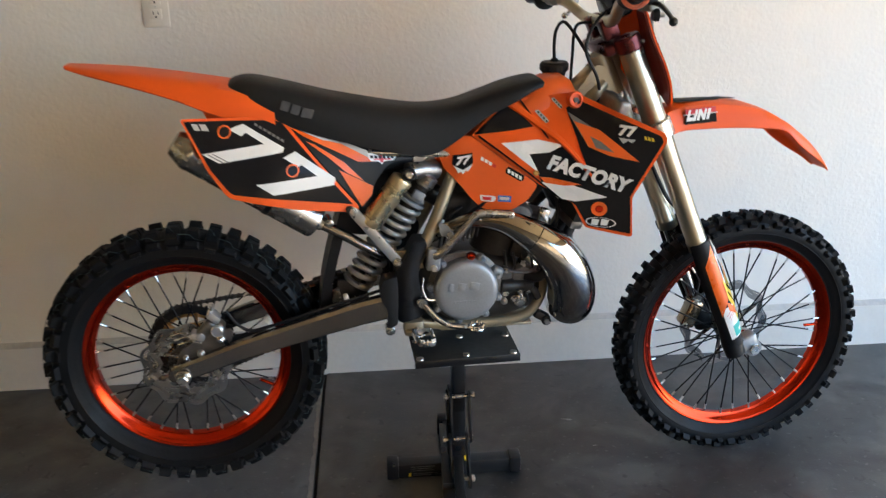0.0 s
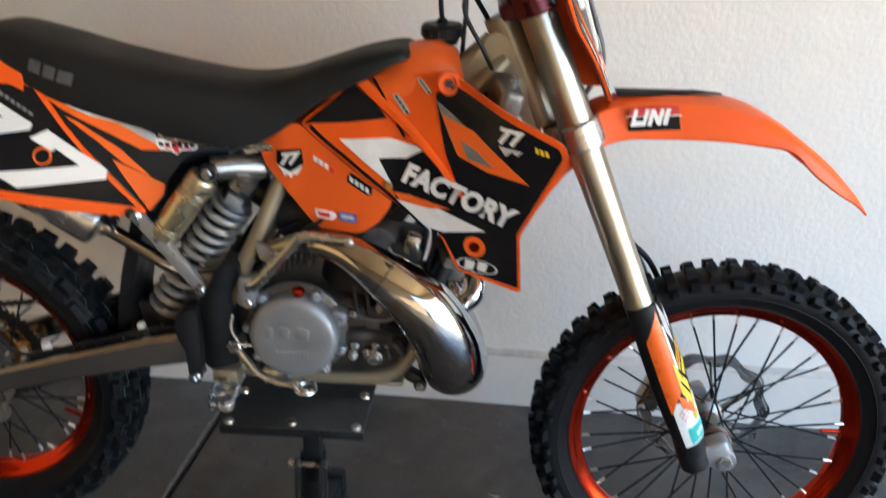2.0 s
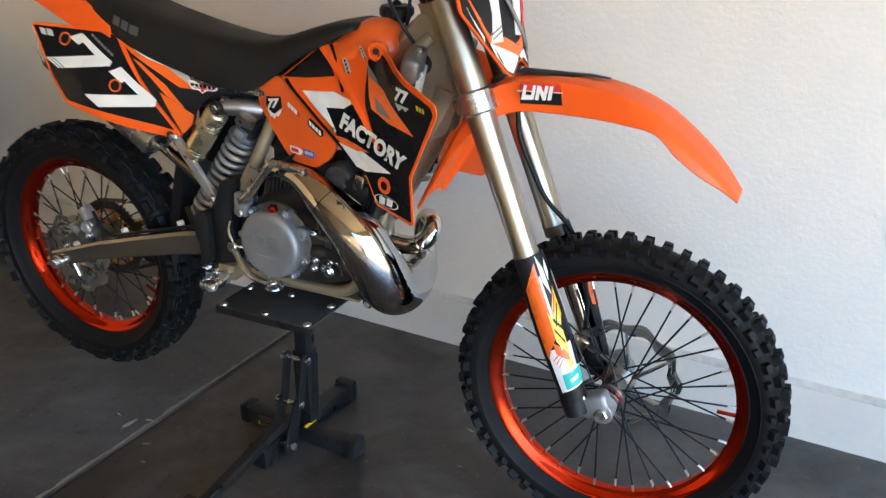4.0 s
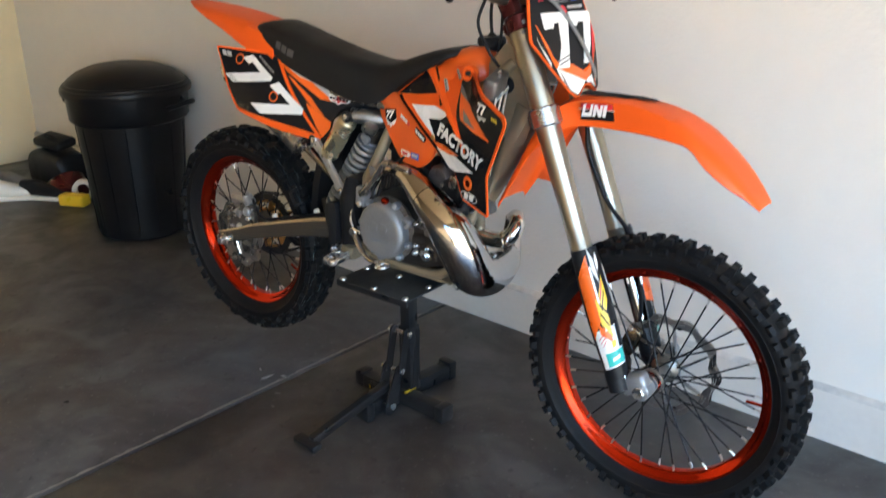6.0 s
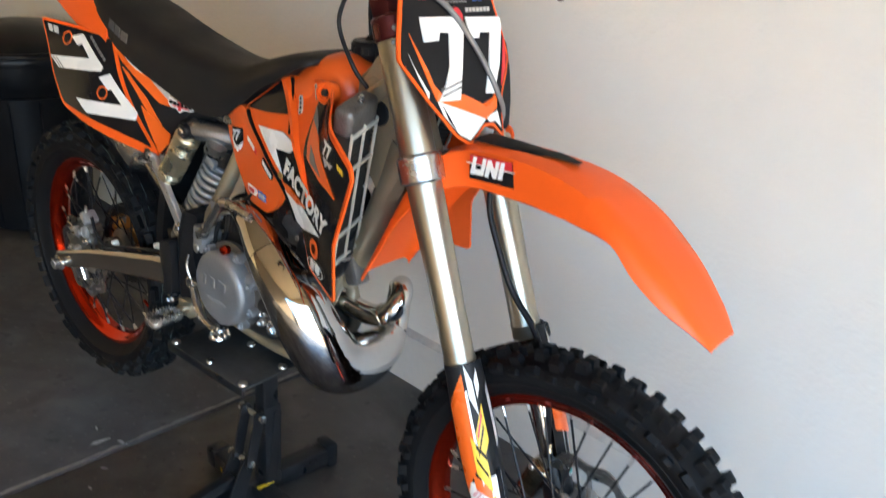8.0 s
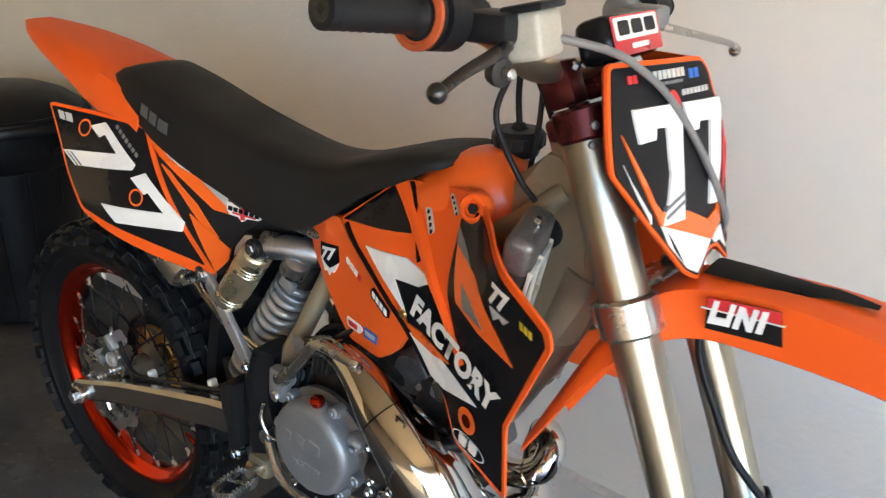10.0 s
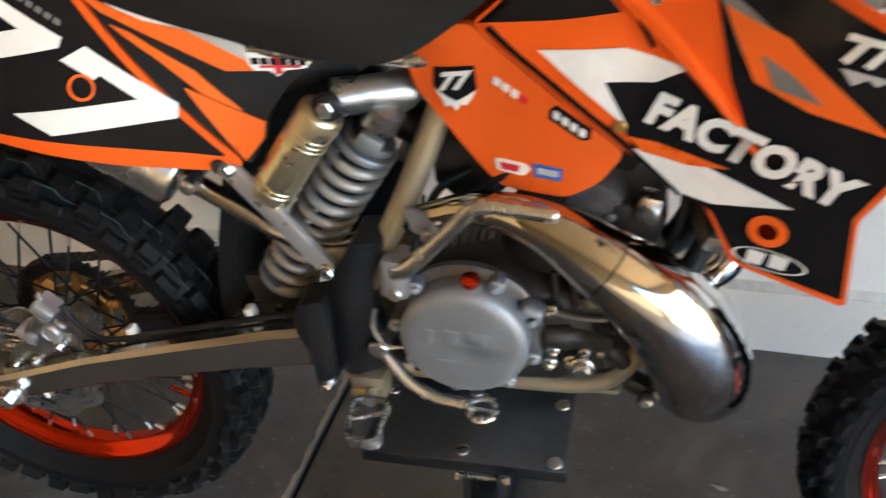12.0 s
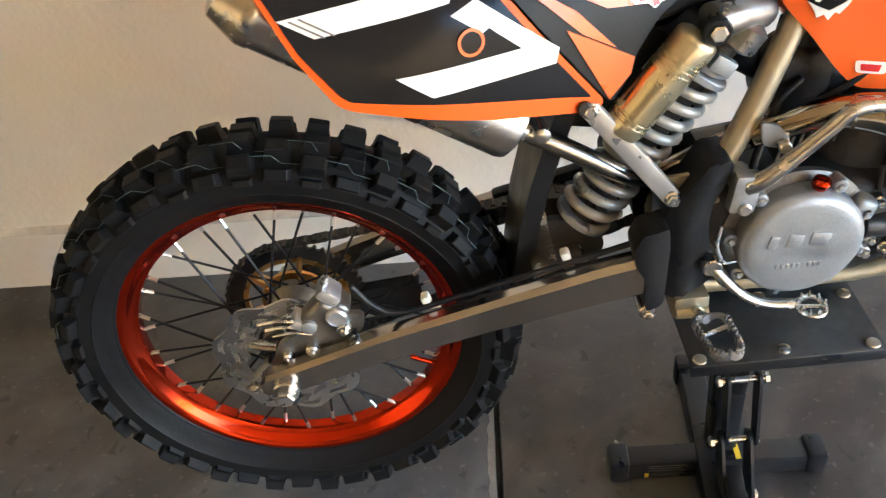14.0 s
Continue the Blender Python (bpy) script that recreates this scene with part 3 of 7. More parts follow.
for i, ca in enumerate(cols):
    cb = cols[(i + 1) % len(cols)]
    for (p, q) in ((ca[0], cb[0]), (cb[1], ca[1])):
        bm.faces.new((p[0], p[1], q[1], q[0]))
    bm.faces.new((ca[0][1], ca[1][1], cb[1][1], cb[0][1]))
    bm.faces.new((ca[0][0], cb[0][0], cb[1][0], ca[1][0]))
sprocket = part("sprocket", bm, "dirty", rear, "dark toothed rear sprocket ring")
bm = lathe(bmesh.new(), RA + Vector((0, 0.061, 0)), (0, 1, 0), [(0.035, 0), (0.056, 0), (0.056, 0.006), (0.035, 0.006)], 32, ring=True)
part("sprocket_carrier", bm, "gold", rear, "gold anodised sprocket carrier with open windows")
for i in range(6):
    t = 2 * math.pi * i / 6 + 0.3
    u = Vector((math.cos(t), 0, math.sin(t)))
    bm = bmesh.new()
    tube(bm, [RA + u * 0.05 + Vector((0, 0.064, 0)), RA + u * 0.087 + Vector((0, 0.064, 0))], [0.016, 0.013], 8, flat=0.3)
    part("carrier_spoke", bm, "gold", rear)
part("carrier_rim", lathe(bmesh.new(), RA + Vector((0, 0.0605, 0)), (0, 1, 0), [(0.076, 0), (0.0838, 0), (0.0838, 0.007), (0.076, 0.007)], 48, ring=True), "gold", rear)


# ---- body panels ----
def softplus(t, k=60.0):
    return math.log1p(math.exp(min(30.0, k * t))) / k


def y_panel(x, z):
    return -0.154 + 0.28 * softplus(x - 0.25) + 0.63 * softplus(z - 0.93, 26) * smooth01(-0.05, 0.3, x)


def y_tank(x, z):
    y = -0.070 - 0.22 * softplus(x - 0.69, 40) - 0.14 * softplus(x - 0.871, 40)
    y += 0.05 * smooth01(0.93, 1.04, z) * (1 - smooth01(0.97, 1.08, x))
    return y + 0.012 * smooth01(0.70, 0.64, x) + 0.010 * smooth01(0.82, 0.91, x)


PANEL = [(0.069, 1.037), (0.269, 1.024), (0.288, 1.017), (0.449, 0.805), (0.443, 0.793), (0.322, 0.815), (0.166, 0.856), (0.153, 0.865), (0.118, 0.921)]
AIRBOX = [(0.294, 1.014), (0.411, 0.972), (0.541, 0.928), (0.561, 0.915), (0.536, 0.905), (0.512, 0.888), (0.487, 0.855), (0.482, 0.832), (0.460, 0.802), (0.454, 0.804)]
COVER = [(0.645, 0.915), (0.655, 0.938), (0.678, 0.954), (0.718, 0.958), (0.800, 0.895), (0.876, 0.838), (0.851, 0.800), (0.815, 0.776), (0.745, 0.778), (0.722, 0.800), (0.691, 0.840), (0.651, 0.884)]
SHROUD = [(0.720, 0.958), (0.760, 0.990), (0.812, 1.032), (0.880, 1.040), (0.952, 1.050), (0.976, 1.046), (1.147, 0.970), (1.153, 0.951), (1.085, 0.814), (1.090, 0.720), (1.084, 0.717), (0.985, 0.735), (0.955, 0.795), (0.879, 0.838)]
for side in (-1, 1):
    pan = part("side_panel", plate(bmesh.new(), rounded(PANEL, 0.007), y_panel, 0.005, 0.012, side=side), "orange", bike, "orange side number panel")
    air = part("airbox_cover", plate(bmesh.new(), rounded(AIRBOX, 0.006), y_panel, 0.005, 0.012, side=side), "black", bike)
    cov = part("tank_cover", plate(bmesh.new(), rounded(COVER, 0.012), y_tank, 0.012, 0.012, side=side), "tank", bike, "orange fuel tank side")
    shr = part("radiator_shroud", plate(bmesh.new(), rounded(SHROUD, 0.008), y_tank, 0.005, 0.012, side=side), "orange", bike, "orange radiator shroud with graphics")
    if side == -1:
        near_panel, near_air, near_cover, near_shroud = pan, air, cov, shr


def superring(x, z0, z1, half, n=24, p=2.6, cy=0.0):
    out = []
    for k in range(n):
        a = 2 * math.pi * k / n
        c, s = math.cos(a), math.sin(a)
        out.append((x, cy + half * math.copysign(abs(c) ** (2 / p), c), (z0 + z1) / 2 + (z1 - z0) / 2 * math.copysign(abs(s) ** (2 / p), s)))
    return out


# fuel tank body between the covers
bm = bmesh.new()
loft(bm, [superring(*q) for q in ((0.64, 0.885, 0.925, 0.040), (0.68, 0.84, 0.95, 0.062), (0.76, 0.79, 0.985, 0.075), (0.82, 0.80, 1.030, 0.080), (0.865, 0.83, 1.068, 0.072), (0.905, 0.87, 1.084, 0.072), (0.945, 0.92, 1.086, 0.064), (0.972, 0.96, 1.070, 0.052), (0.985, 0.99, 1.045, 0.040))])
tank = part("fuel_tank", bm, "tank", bike, "orange plastic fuel tank")
CAP = Vector((0.945, 0.035, 1.085))
bm = lathe(bmesh.new(), CAP - Vector((0, 0, 0.012)), (0, 0, 1), [(0.026, 0), (0.030, 0.010), (0.033, 0.012), (0.036, 0.028), (0.031, 0.034), (0.012, 0.035), (0.007, 0.042), (0.004, 0.043)], 30)
fuel_cap = part("fuel_cap", bm, "black", bike, "black screw fuel cap")
for i in range(15):
    a = 2 * math.pi * i / 15
    part("grip_rib", tube(bmesh.new(), [CAP + Vector((0.033 * math.cos(a), 0.033 * math.sin(a), 0.002)), CAP + Vector((0.033 * math.cos(a), 0.033 * math.sin(a), 0.014))], 0.003, 6), "black", fuel_cap)

# seat: long saddle with a flat top and a tall nose
SEAT = [(0.162, 1.060, 1.080, 0.060), (0.172, 1.045, 1.098, 0.074), (0.215, 1.025, 1.105, 0.086), (0.29, 1.005, 1.088, 0.092), (0.37, 0.975, 1.066, 0.094), (0.45, 0.951, 1.048, 0.092), (0.53, 0.929, 1.033, 0.088), (0.60, 0.916, 1.024, 0.082), (0.65, 0.925, 1.025, 0.077), (0.70, 0.955, 1.033, 0.072), (0.76, 0.998, 1.052, 0.069), (0.82, 1.028, 1.070, 0.074), (0.872, 1.056, 1.080, 0.071), (0.892, 1.062, 1.079, 0.064), (0.900, 1.066, 1.074, 0.050)]
rings = []
for x, z0, z1, half in SEAT:
    h = z1 - z0
    prof = [(-0.98, 0.0), (-1.0, 0.25), (-0.97, 0.55), (-0.86, 0.84), (-0.66, 0.965), (-0.30, 1.0), (0.30, 1.0), (0.66, 0.965), (0.86, 0.84), (0.97, 0.55), (1.0, 0.25), (0.98, 0.0), (0.4, -0.02), (-0.4, -0.02)]
    rings.append([(x, half * a, z0 + h * b) for a, b in prof])
bm = bmesh.new()
smooth_rings = []
for k in range(len(rings[0])):
    smooth_rings.append(spline([r[k] for r in rings], 4))
loft(bm, [list(r) for r in zip(*smooth_rings)])
seat = part("seat", bm, "seat", bike, "black grippy seat cover", angle=60)

# rear fender
FEN = [(-0.181, 1.146, 0.030, 0.004), (-0.13, 1.140, 0.055, 0.012), (-0.05, 1.131, 0.078, 0.024), (0.05, 1.117, 0.092, 0.042), (0.13, 1.103, 0.098, 0.062), (0.19, 1.090, 0.100, 0.070), (0.27, 1.060, 0.098, 0.060)]


def fender_bm(rows, t=0.004, lip=1.0):
    bm = bmesh.new()
    rings = []
    for x, z, half, drop in rows:
        cs = [(-1.0, -1.0), (-0.97, -0.55), (-0.82, -0.12), (-0.45, 0.0), (0, 0.0), (0.45, 0.0), (0.82, -0.12), (0.97, -0.55), (1.0, -1.0)]
        outer = [(x, half * a, z + drop * b) for a, b in cs]
        inner = [(x, (half - t) * a, z - t + drop * b * 0.98) for a, b in reversed(cs)]
        rings.append(outer + inner)
    cols = [spline([r[k] for r in rings], 5) for k in range(len(rings[0]))]
    return loft(bm, [list(r) for r in zip(*cols)])


part("rear_fender", fender_bm(FEN), "orange", bike, "orange rear mudguard", angle=50)
# front fender
FFE = [(1.042, 0.728, 0.066, 0.018), (1.086, 0.815, 0.074, 0.036), (1.138, 0.914, 0.076, 0.052), (1.19, 0.978, 0.064, 0.065), (1.245, 0.999, 0.054, 0.062), (1.32, 1.005, 0.056, 0.064), (1.40, 0.999, 0.064, 0.058), (1.46, 0.983, 0.071, 0.046), (1.515, 0.954, 0.077, 0.026), (1.555, 0.926, 0.079, 0.034), (1.60, 0.889, 0.073, 0.030), (1.64, 0.848, 0.058, 0.014), (1.668, 0.814, 0.040, 0.004)]
front_fender = part("front_fender", fender_bm(FFE), "orange", bike, "orange front mudguard", angle=50)

# ---- fork ----
TOPF, LOWF, LEG = Vector((1.094, 0.0248, 1.150)), Vector((1.296, 0.0023, 0.650)), 0.0935
fdir = (LOWF - TOPF).normalized()
for s in (-1, 1):
    off = Vector((0, s * LEG, 0))
    a, b = TOPF + off, LOWF + off
    bm = lathe(bmesh.new(), a - fdir * 0.015, fdir, [(0.022, 0), (0.027, 0.003), (0.0288, 0.02), (0.0290, 0.17), (0.0292, 0.24), (0.0278, 0.32), (0.0258, 0.44), (0.0255, 0.535), (0.0270, 0.54), (0.0270, 0.543), (0.0262, 0.545), (0.0265, 0.565), (0.020, 0.568)], 32)
    leg = part("fork_tube", bm, "fork", bike, "champagne metal upside-down fork tube")
    lug = Vector((1.471, s * 0.092, 0.350))
    part("slider", tube(bmesh.new(), [b, b + fdir * 0.25], 0.0195, 20), "chrome_rod", leg, "chromed fork slider")
    part("fork_cap", lathe(bmesh.new(), a - fdir * 0.012, -fdir, [(0.024, 0), (0.024, 0.006), (0.012, 0.008), (0.012, 0.016), (0.008, 0.018)], 18), "maroon", leg)
    # axle lug
    bm = bmesh.new()
    tube(bm, [b + fdir * 0.24, b + fdir * 0.30, b + fdir * 0.335], [0.022, 0.027, 0.026], 16)
    part("axle_foot", bm, "black", leg)
    bm = box(bmesh.new(), pose(lug.x - 0.018, lug.y, lug.z + 0.012, 0, -24, 0), (0.066, 0.040, 0.050), 0.012, 3)
    y_tube(bm, (lug.x, lug.z), lug.y - s * 0.024, lug.y + s * 0.018, 0.023)
    part("axle_lug", bm, "cast", leg, "silver cast axle lug")
    bm = bmesh.new()
    y_tube(bm, (lug.x - 0.040, lug.z + 0.030), lug.y + s * 0.016, lug.y + s * 0.024, 0.006, 6)
    part("pinch_bolt", bm, "steel", leg)
    bm = bmesh.new()
    y_tube(bm, (lug.x, lug.z), lug.y + s * 0.018, lug.y + s * 0.028, 0.015, 6)
    part("axle_nut", bm, "steel", leg)
    # fork guard: curved shell in front of the slider
    bm = bmesh.new()
    rings = []
    for k in range(9):
        t = k / 8
        p = b + fdir * (-0.012 + t * 0.315)
        w = 0.030 + 0.006 * math.sin(t * 3.1) - 0.004 * t
        ax = fdir.cross(Vector((0, 1, 0))).normalized()
        ring = []
        for ang in np.linspace(-2.2, 1.25, 13):
            ring.append(p + w * (math.cos(ang) * Vector((0, s, 0)) - math.sin(ang) * ax) + ax * 0.004)
        for ang in np.linspace(1.25, -2.2, 13):
            ring.append(p + (w - 0.003) * (math.cos(ang) * Vector((0, s, 0)) - math.sin(ang) * ax) + ax * 0.004)
        rings.append([tuple(q) for q in ring])
    loft(bm, rings)
    guard = part("fork_guard", bm, "black", leg, "black fork guard with sticker")
    if s == -1:
        near_guard, near_leg = guard, leg
    else:
        far_guard, far_leg = guard, leg
# lower and upper clamps
def clamp(at, name, material, r, h, label):
    bm = bmesh.new()
    for s in (-1, 1):
        c = at + Vector((0, s * LEG, 0))
        lathe(bm, c - fdir * h / 2, fdir, [(r - 0.004, 0), (r, 0.004), (r, h - 0.004), (r - 0.004, h)], 28)
    back = Vector((-0.045, 0, -0.02))
    box(bm, Matrix.Translation(at + back * 0.5) @ Matrix.Rotation(math.atan2(-fdir.x, -fdir.z), 4, "Y"), (0.062, 0.175, h * 0.75), 0.008)
    return part(name, bm, material, bike, label)


low = clamp(Vector((1.174, 0.0158, 0.952)), "lower_triple_clamp", "alu", 0.037, 0.046, "silver cast lower fork clamp")
upc = clamp(Vector((1.096, 0.0246, 1.145)) + fdir * -0.012, "upper_triple_clamp", "maroon", 0.0325, 0.038, "dark red upper fork clamp")
for dz in (0.012, -0.010):
    part("clamp_bolt", lathe(bmesh.new(), Vector((1.112, -0.088, 1.150 + dz)), (0.75, -0.66, 0.1), [(0.005, -0.004), (0.005, 0.010), (0.003, 0.011)], 8), "grimy", upc)
# steering head and frame
bm = tube(bmesh.new(), [(1.042, 0, 1.128), (1.120, 0, 0.950)], 0.029, 20)
headstock = part("steering_head", bm, "frame", bike, "bronze painted frame head")
for s in (-1, 1):
    part("frame_gusset", plate(bmesh.new(), rounded([(0.955, 1.000), (1.030, 1.105), (1.052, 1.100), (1.118, 0.950), (1.090, 0.865), (1.050, 0.850), (1.005, 0.905)], 0.014), lambda x, z: -0.030 + 0.10 * max(0.0, x - 1.07), 0.004, 0.05, side=s), "frame", bike, "bronze painted head gusset")

# ---- frame, suspension, swingarm ----
NEAR = -0.075
for s in (-1, 1):
    part("frame_tube", tube(bmesh.new(), spline([(0.70, s * 0.040, 0.905), (0.668, s * 0.052, 0.838), (0.630, s * 0.070, 0.750), (0.586, s * 0.084, 0.665), (0.548, s * 0.082, 0.570), (0.565, s * 0.072, 0.497), (0.640, s * 0.055, 0.470)]), 0.0155, 16), "frame", bike, "bronze painted steel frame tube")
    part("frame_cradle", tube(bmesh.new(), spline([(0.640, s * 0.055, 0.470), (0.76, s * 0.060, 0.468), (0.852, s * 0.062, 0.478), (0.895, s * 0.058, 0.520), (0.909, s * 0.046, 0.570), (0.922, s * 0.022, 0.632), (0.945, s * 0.004, 0.690)]), 0.0135, 14), "frame", bike)
    part("frame_rail", tube(bmesh.new(), spline([(1.055, s * 0.02, 1.06), (0.97, s * 0.045, 0.99), (0.82, s * 0.05, 0.93), (0.70, s * 0.040, 0.905)]), 0.016, 12), "frame", bike)
    part("subframe_rail", tube(bmesh.new(), [(0.70, s * 0.055, 0.91), (0.45, s * 0.07, 0.93), (0.22, s * 0.075, 1.01)], 0.009, 10), "alu", bike)
    bm = bmesh.new()
    a, b = Vector((0.432, s * 0.100, 0.798)), Vector((0.534, s * 0.104, 0.664))
    d = b - a
    q = d.to_track_quat("X", "Y").to_matrix().to_4x4()
    box(bm, Matrix.Translation((a + b) / 2) @ q, (d.length, 0.023, 0.012), 0.002)
    strut = part("subframe_strut", bm, "bright_alloy", bike, "silver flat subframe strut")
    for p in (a, b):
        bm = bmesh.new()
        y_tube(bm, (p.x, p.z), p.y, p.y + s * 0.014, 0.0085, 6)
        y_tube(bm, (p.x, p.z), p.y + s * 0.005, p.y + s * 0.009, 0.011, 18)
        part("bolt", bm, "steel", strut)
    # gusset that carries the strut
    bm = bmesh.new()
    plate(bm, rounded([(0.520, 0.685), (0.575, 0.690), (0.600, 0.640), (0.545, 0.640), (0.520, 0.655)], 0.008), lambda x, z: -0.096, 0.006, side=s)
    part("frame_gusset", bm, "frame", bike)
part("steering_gusset", loft(bmesh.new(), [superring(*q) for q in ((0.93, 0.93, 1.02, 0.035), (1.02, 0.93, 1.10, 0.034), (1.09, 0.94, 1.06, 0.030))]), "frame", bike, "bronze painted frame gusset behind the steering head")

# black frame guard beside the swingarm pivot
GUARD = [(0.574, 0.722), (0.604, 0.714), (0.603, 0.690), (0.592, 0.668), (0.585, 0.650), (0.582, 0.625), (0.584, 0.600), (0.590, 0.575), (0.598, 0.555), (0.597, 0.530), (0.584, 0.516), (0.556, 0.509), (0.526, 0.511), (0.523, 0.545), (0.526, 0.603), (0.525, 0.636), (0.534, 0.655), (0.552, 0.680), (0.563, 0.702)]


def y_guard(x, z):
    return -0.108 - 0.018 * math.exp(-((x - 0.552 - 0.35 * softplus(z - 0.64, 80)) / 0.022) ** 2)


for s in (-1, 1):
    g = part("frame_guard", plate(bmesh.new(), rounded(GUARD, 0.012), y_guard, 0.060, step=0.015, side=s), "black", bike, "black plastic frame guard", angle=55)
    bm = bmesh.new()
    plate(bm, rounded([(0.496, 0.631), (0.527, 0.637), (0.530, 0.603), (0.526, 0.511), (0.502, 0.504), (0.502, 0.555), (0.488, 0.578), (0.485, 0.604)], 0.007), lambda x, z: -0.132 - 0.005 * math.cos((x - 0.508) * 70), 0.044, step=0.008, side=s)
    part("guard_rib", bm, "black", g)
    bm = bmesh.new()
    y_tube(bm, (0.508, 0.492), s * 0.09, s * 0.128, 0.012)
    y_tube(bm, (0.508, 0.492), s * 0.12, s * 0.136, 0.007, 6)
    part("linkage_bolt", bm, "steel", bike)
    bm = tube(bmesh.new(), spline([(0.592, s * 0.128, 0.628), (0.588, s * 0.132, 0.600), (0.600, s * 0.130, 0.572), (0.618, s * 0.124, 0.566)]), 0.0028, 8)
    part("brake_line", bm, "steel", bike)

# swingarm
for s in (-1, 1):
    secs = []
    for x, zc, h, w in ((-0.030, 0.414, 0.020, 0.026), (-0.022, 0.416, 0.036, 0.030), (0.03, 0.428, 0.046, 0.030), (0.15, 0.468, 0.048, 0.031), (0.30, 0.508, 0.052, 0.033), (0.44, 0.543, 0.058, 0.036), (0.51, 0.556, 0.060, 0.036)):
        ring = []
        for ay, az in ((-1, -0.80), (-0.75, -1), (0.75, -1), (1, -0.80), (1, 0.72), (0.55, 1), (-0.55, 1), (-1, 0.72)):
            ring.append((x, s * 0.112 + ay * w / 2, zc + az * h / 2))
        secs.append(ring)
    arm = part("swingarm", loft(bmesh.new(), secs), "swing", bike, "bare aluminium box-section swingarm", angle=18)
    bm = bmesh.new()
    y_tube(bm, (RA.x, RA.z), s * 0.127, s * 0.136, 0.019)
    y_tube(bm, (RA.x, RA.z), s * 0.135, s * 0.150, 0.014, 6)
    part("axle_nut", bm, "steel", arm, "large silver axle nut")
    bm = bmesh.new()
    tube(bm, [(-0.055, s * 0.112, 0.404), (-0.02, s * 0.112, 0.412)], 0.0045, 8)
    lathe(bm, (-0.048, s * 0.112, 0.406), (1, 0, 0.2), [(0.008, 0), (0.008, 0.008)], 6)
    part("chain_adjuster", bm, "steel", arm)
    for x, z in ((0.215, 0.520), (0.405, 0.573)):
        bm = box(bmesh.new(), pose(x, s * 0.088, z, 0, -16, 0), (0.012, 0.016, 0.018), 0.003)
        part("cable_clip", bm, "white_plastic", arm)
part("axle", y_tube(bmesh.new(), (RA.x, RA.z), -0.14, 0.14, 0.010), "steel", rear)
for y_ in (-0.060, -0.049, 0.052):
    part("hub_ring", lathe(bmesh.new(), FA + Vector((0, y_, 0)), (0, 1, 0), [(0.016, -0.004), (0.0265, -0.003), (0.028, 0), (0.0265, 0.003), (0.016, 0.004)], 28), "chrome_rod", front)
part("axle", y_tube(bmesh.new(), (FA.x, FA.z), -0.11, 0.11, 0.010), "steel", front)
bm = box(bmesh.new(), pose(0.40, 0, 0.535, 0, -14, 0), (0.075, 0.20, 0.045), 0.012)
part("swingarm_bridge", bm, "alu", bike)
part("chain_slider", box(bmesh.new(), pose(0.42, 0.098, 0.572, 0, -14, 0), (0.20, 0.020, 0.016), 0.005), "black", bike)
# chain: side plates link by link
bm = bmesh.new()
loop = []
for k in range(17):
    a = radians(90 + 8) + radians(180 - 2) * k / 16
    loop.append(Vector((RA.x + 0.108 * math.cos(a), 0.064, RA.z + 0.108 * math.sin(a))))
c2 = Vector((0.575, 0.064, 0.555))
for k in range(7):
    a = radians(-75) + radians(165) * k / 6
    loop.append(Vector((c2.x + 0.032 * math.cos(a), 0.064, c2.z + 0.032 * math.sin(a))))
loop.append(loop[0])
path_len = [0.0]
for a, b in zip(loop, loop[1:]):
    path_len.append(path_len[-1] + (b - a).length)
n = int(path_len[-1] / 0.0159)
for i in range(n):
    at = path_len[-1] * (i + 0.5) / n
    k = max(j for j in range(len(loop) - 1) if path_len[j] <= at)
    f = (at - path_len[k]) / (path_len[k + 1] - path_len[k])
    p = loop[k].lerp(loop[k + 1], f)
    d = (loop[k + 1] - loop[k]).normalized()
    q = d.to_track_quat("X", "Y").to_matrix().to_4x4()
    for yo in (-0.006, 0.006):
        box(bm, Matrix.Translation(p + Vector((0, yo * (1.0 if i % 2 else 0.7), 0))) @ q, (0.0215, 0.0016, 0.0125), 0.0)
    tube(bm, [p - d * 0.008 - Vector((0, 0.008, 0)), p - d * 0.008 + Vector((0, 0.008, 0))], 0.0045, 7)
ch = part("drive_chain", bm, "dirty", bike, "dark oily drive chain", smooth=False)
ch["kind"] = "stuff"
part("chain_guide", plate(bmesh.new(), rounded([(0.10, 0.42), (0.20, 0.43), (0.20, 0.375), (0.13, 0.36), (0.10, 0.38)], 0.01), lambda x, z: -0.075, 0.02, side=1), "black", bike)

# shock absorber with spring and reservoir
sh0, sh1 = Vector((0.612, -0.028, 0.848)), Vector((0.418, -0.028, 0.565))
ax = (sh1 - sh0).normalized()
L = (sh1 - sh0).length
bm = bmesh.new()
lathe(bm, sh0, ax, [(0.016, 0), (0.024, 0.004), (0.024, 0.05), (0.026, 0.055), (0.026, 0.065), (0.0215, 0.068), (0.0215, 0.17), (0.008, 0.172), (0.008, L - 0.05), (0.020, L - 0.045), (0.024, L - 0.02), (0.018, L - 0.002)], 28)
shock = part("shock_absorber", bm, "dirty", bike, "rear shock with grey coil spring and gold reservoir")
_, e1, e2 = basis(ax)
turns, s0, s1 = 10.5, 0.075, L - 0.035
pts = []
for k in range(int(turns * 22) + 1):
    a = 2 * math.pi * k / 22
    f = k / (turns * 22)
    pts.append(sh0 + ax * (s0 + (s1 - s0) * f) + 0.0335 * (math.cos(a) * e1 + math.sin(a) * e2))
part("spring", tube(bmesh.new(), pts, 0.0068, 10), "spring", shock, "grey enamelled coil spring", angle=80)
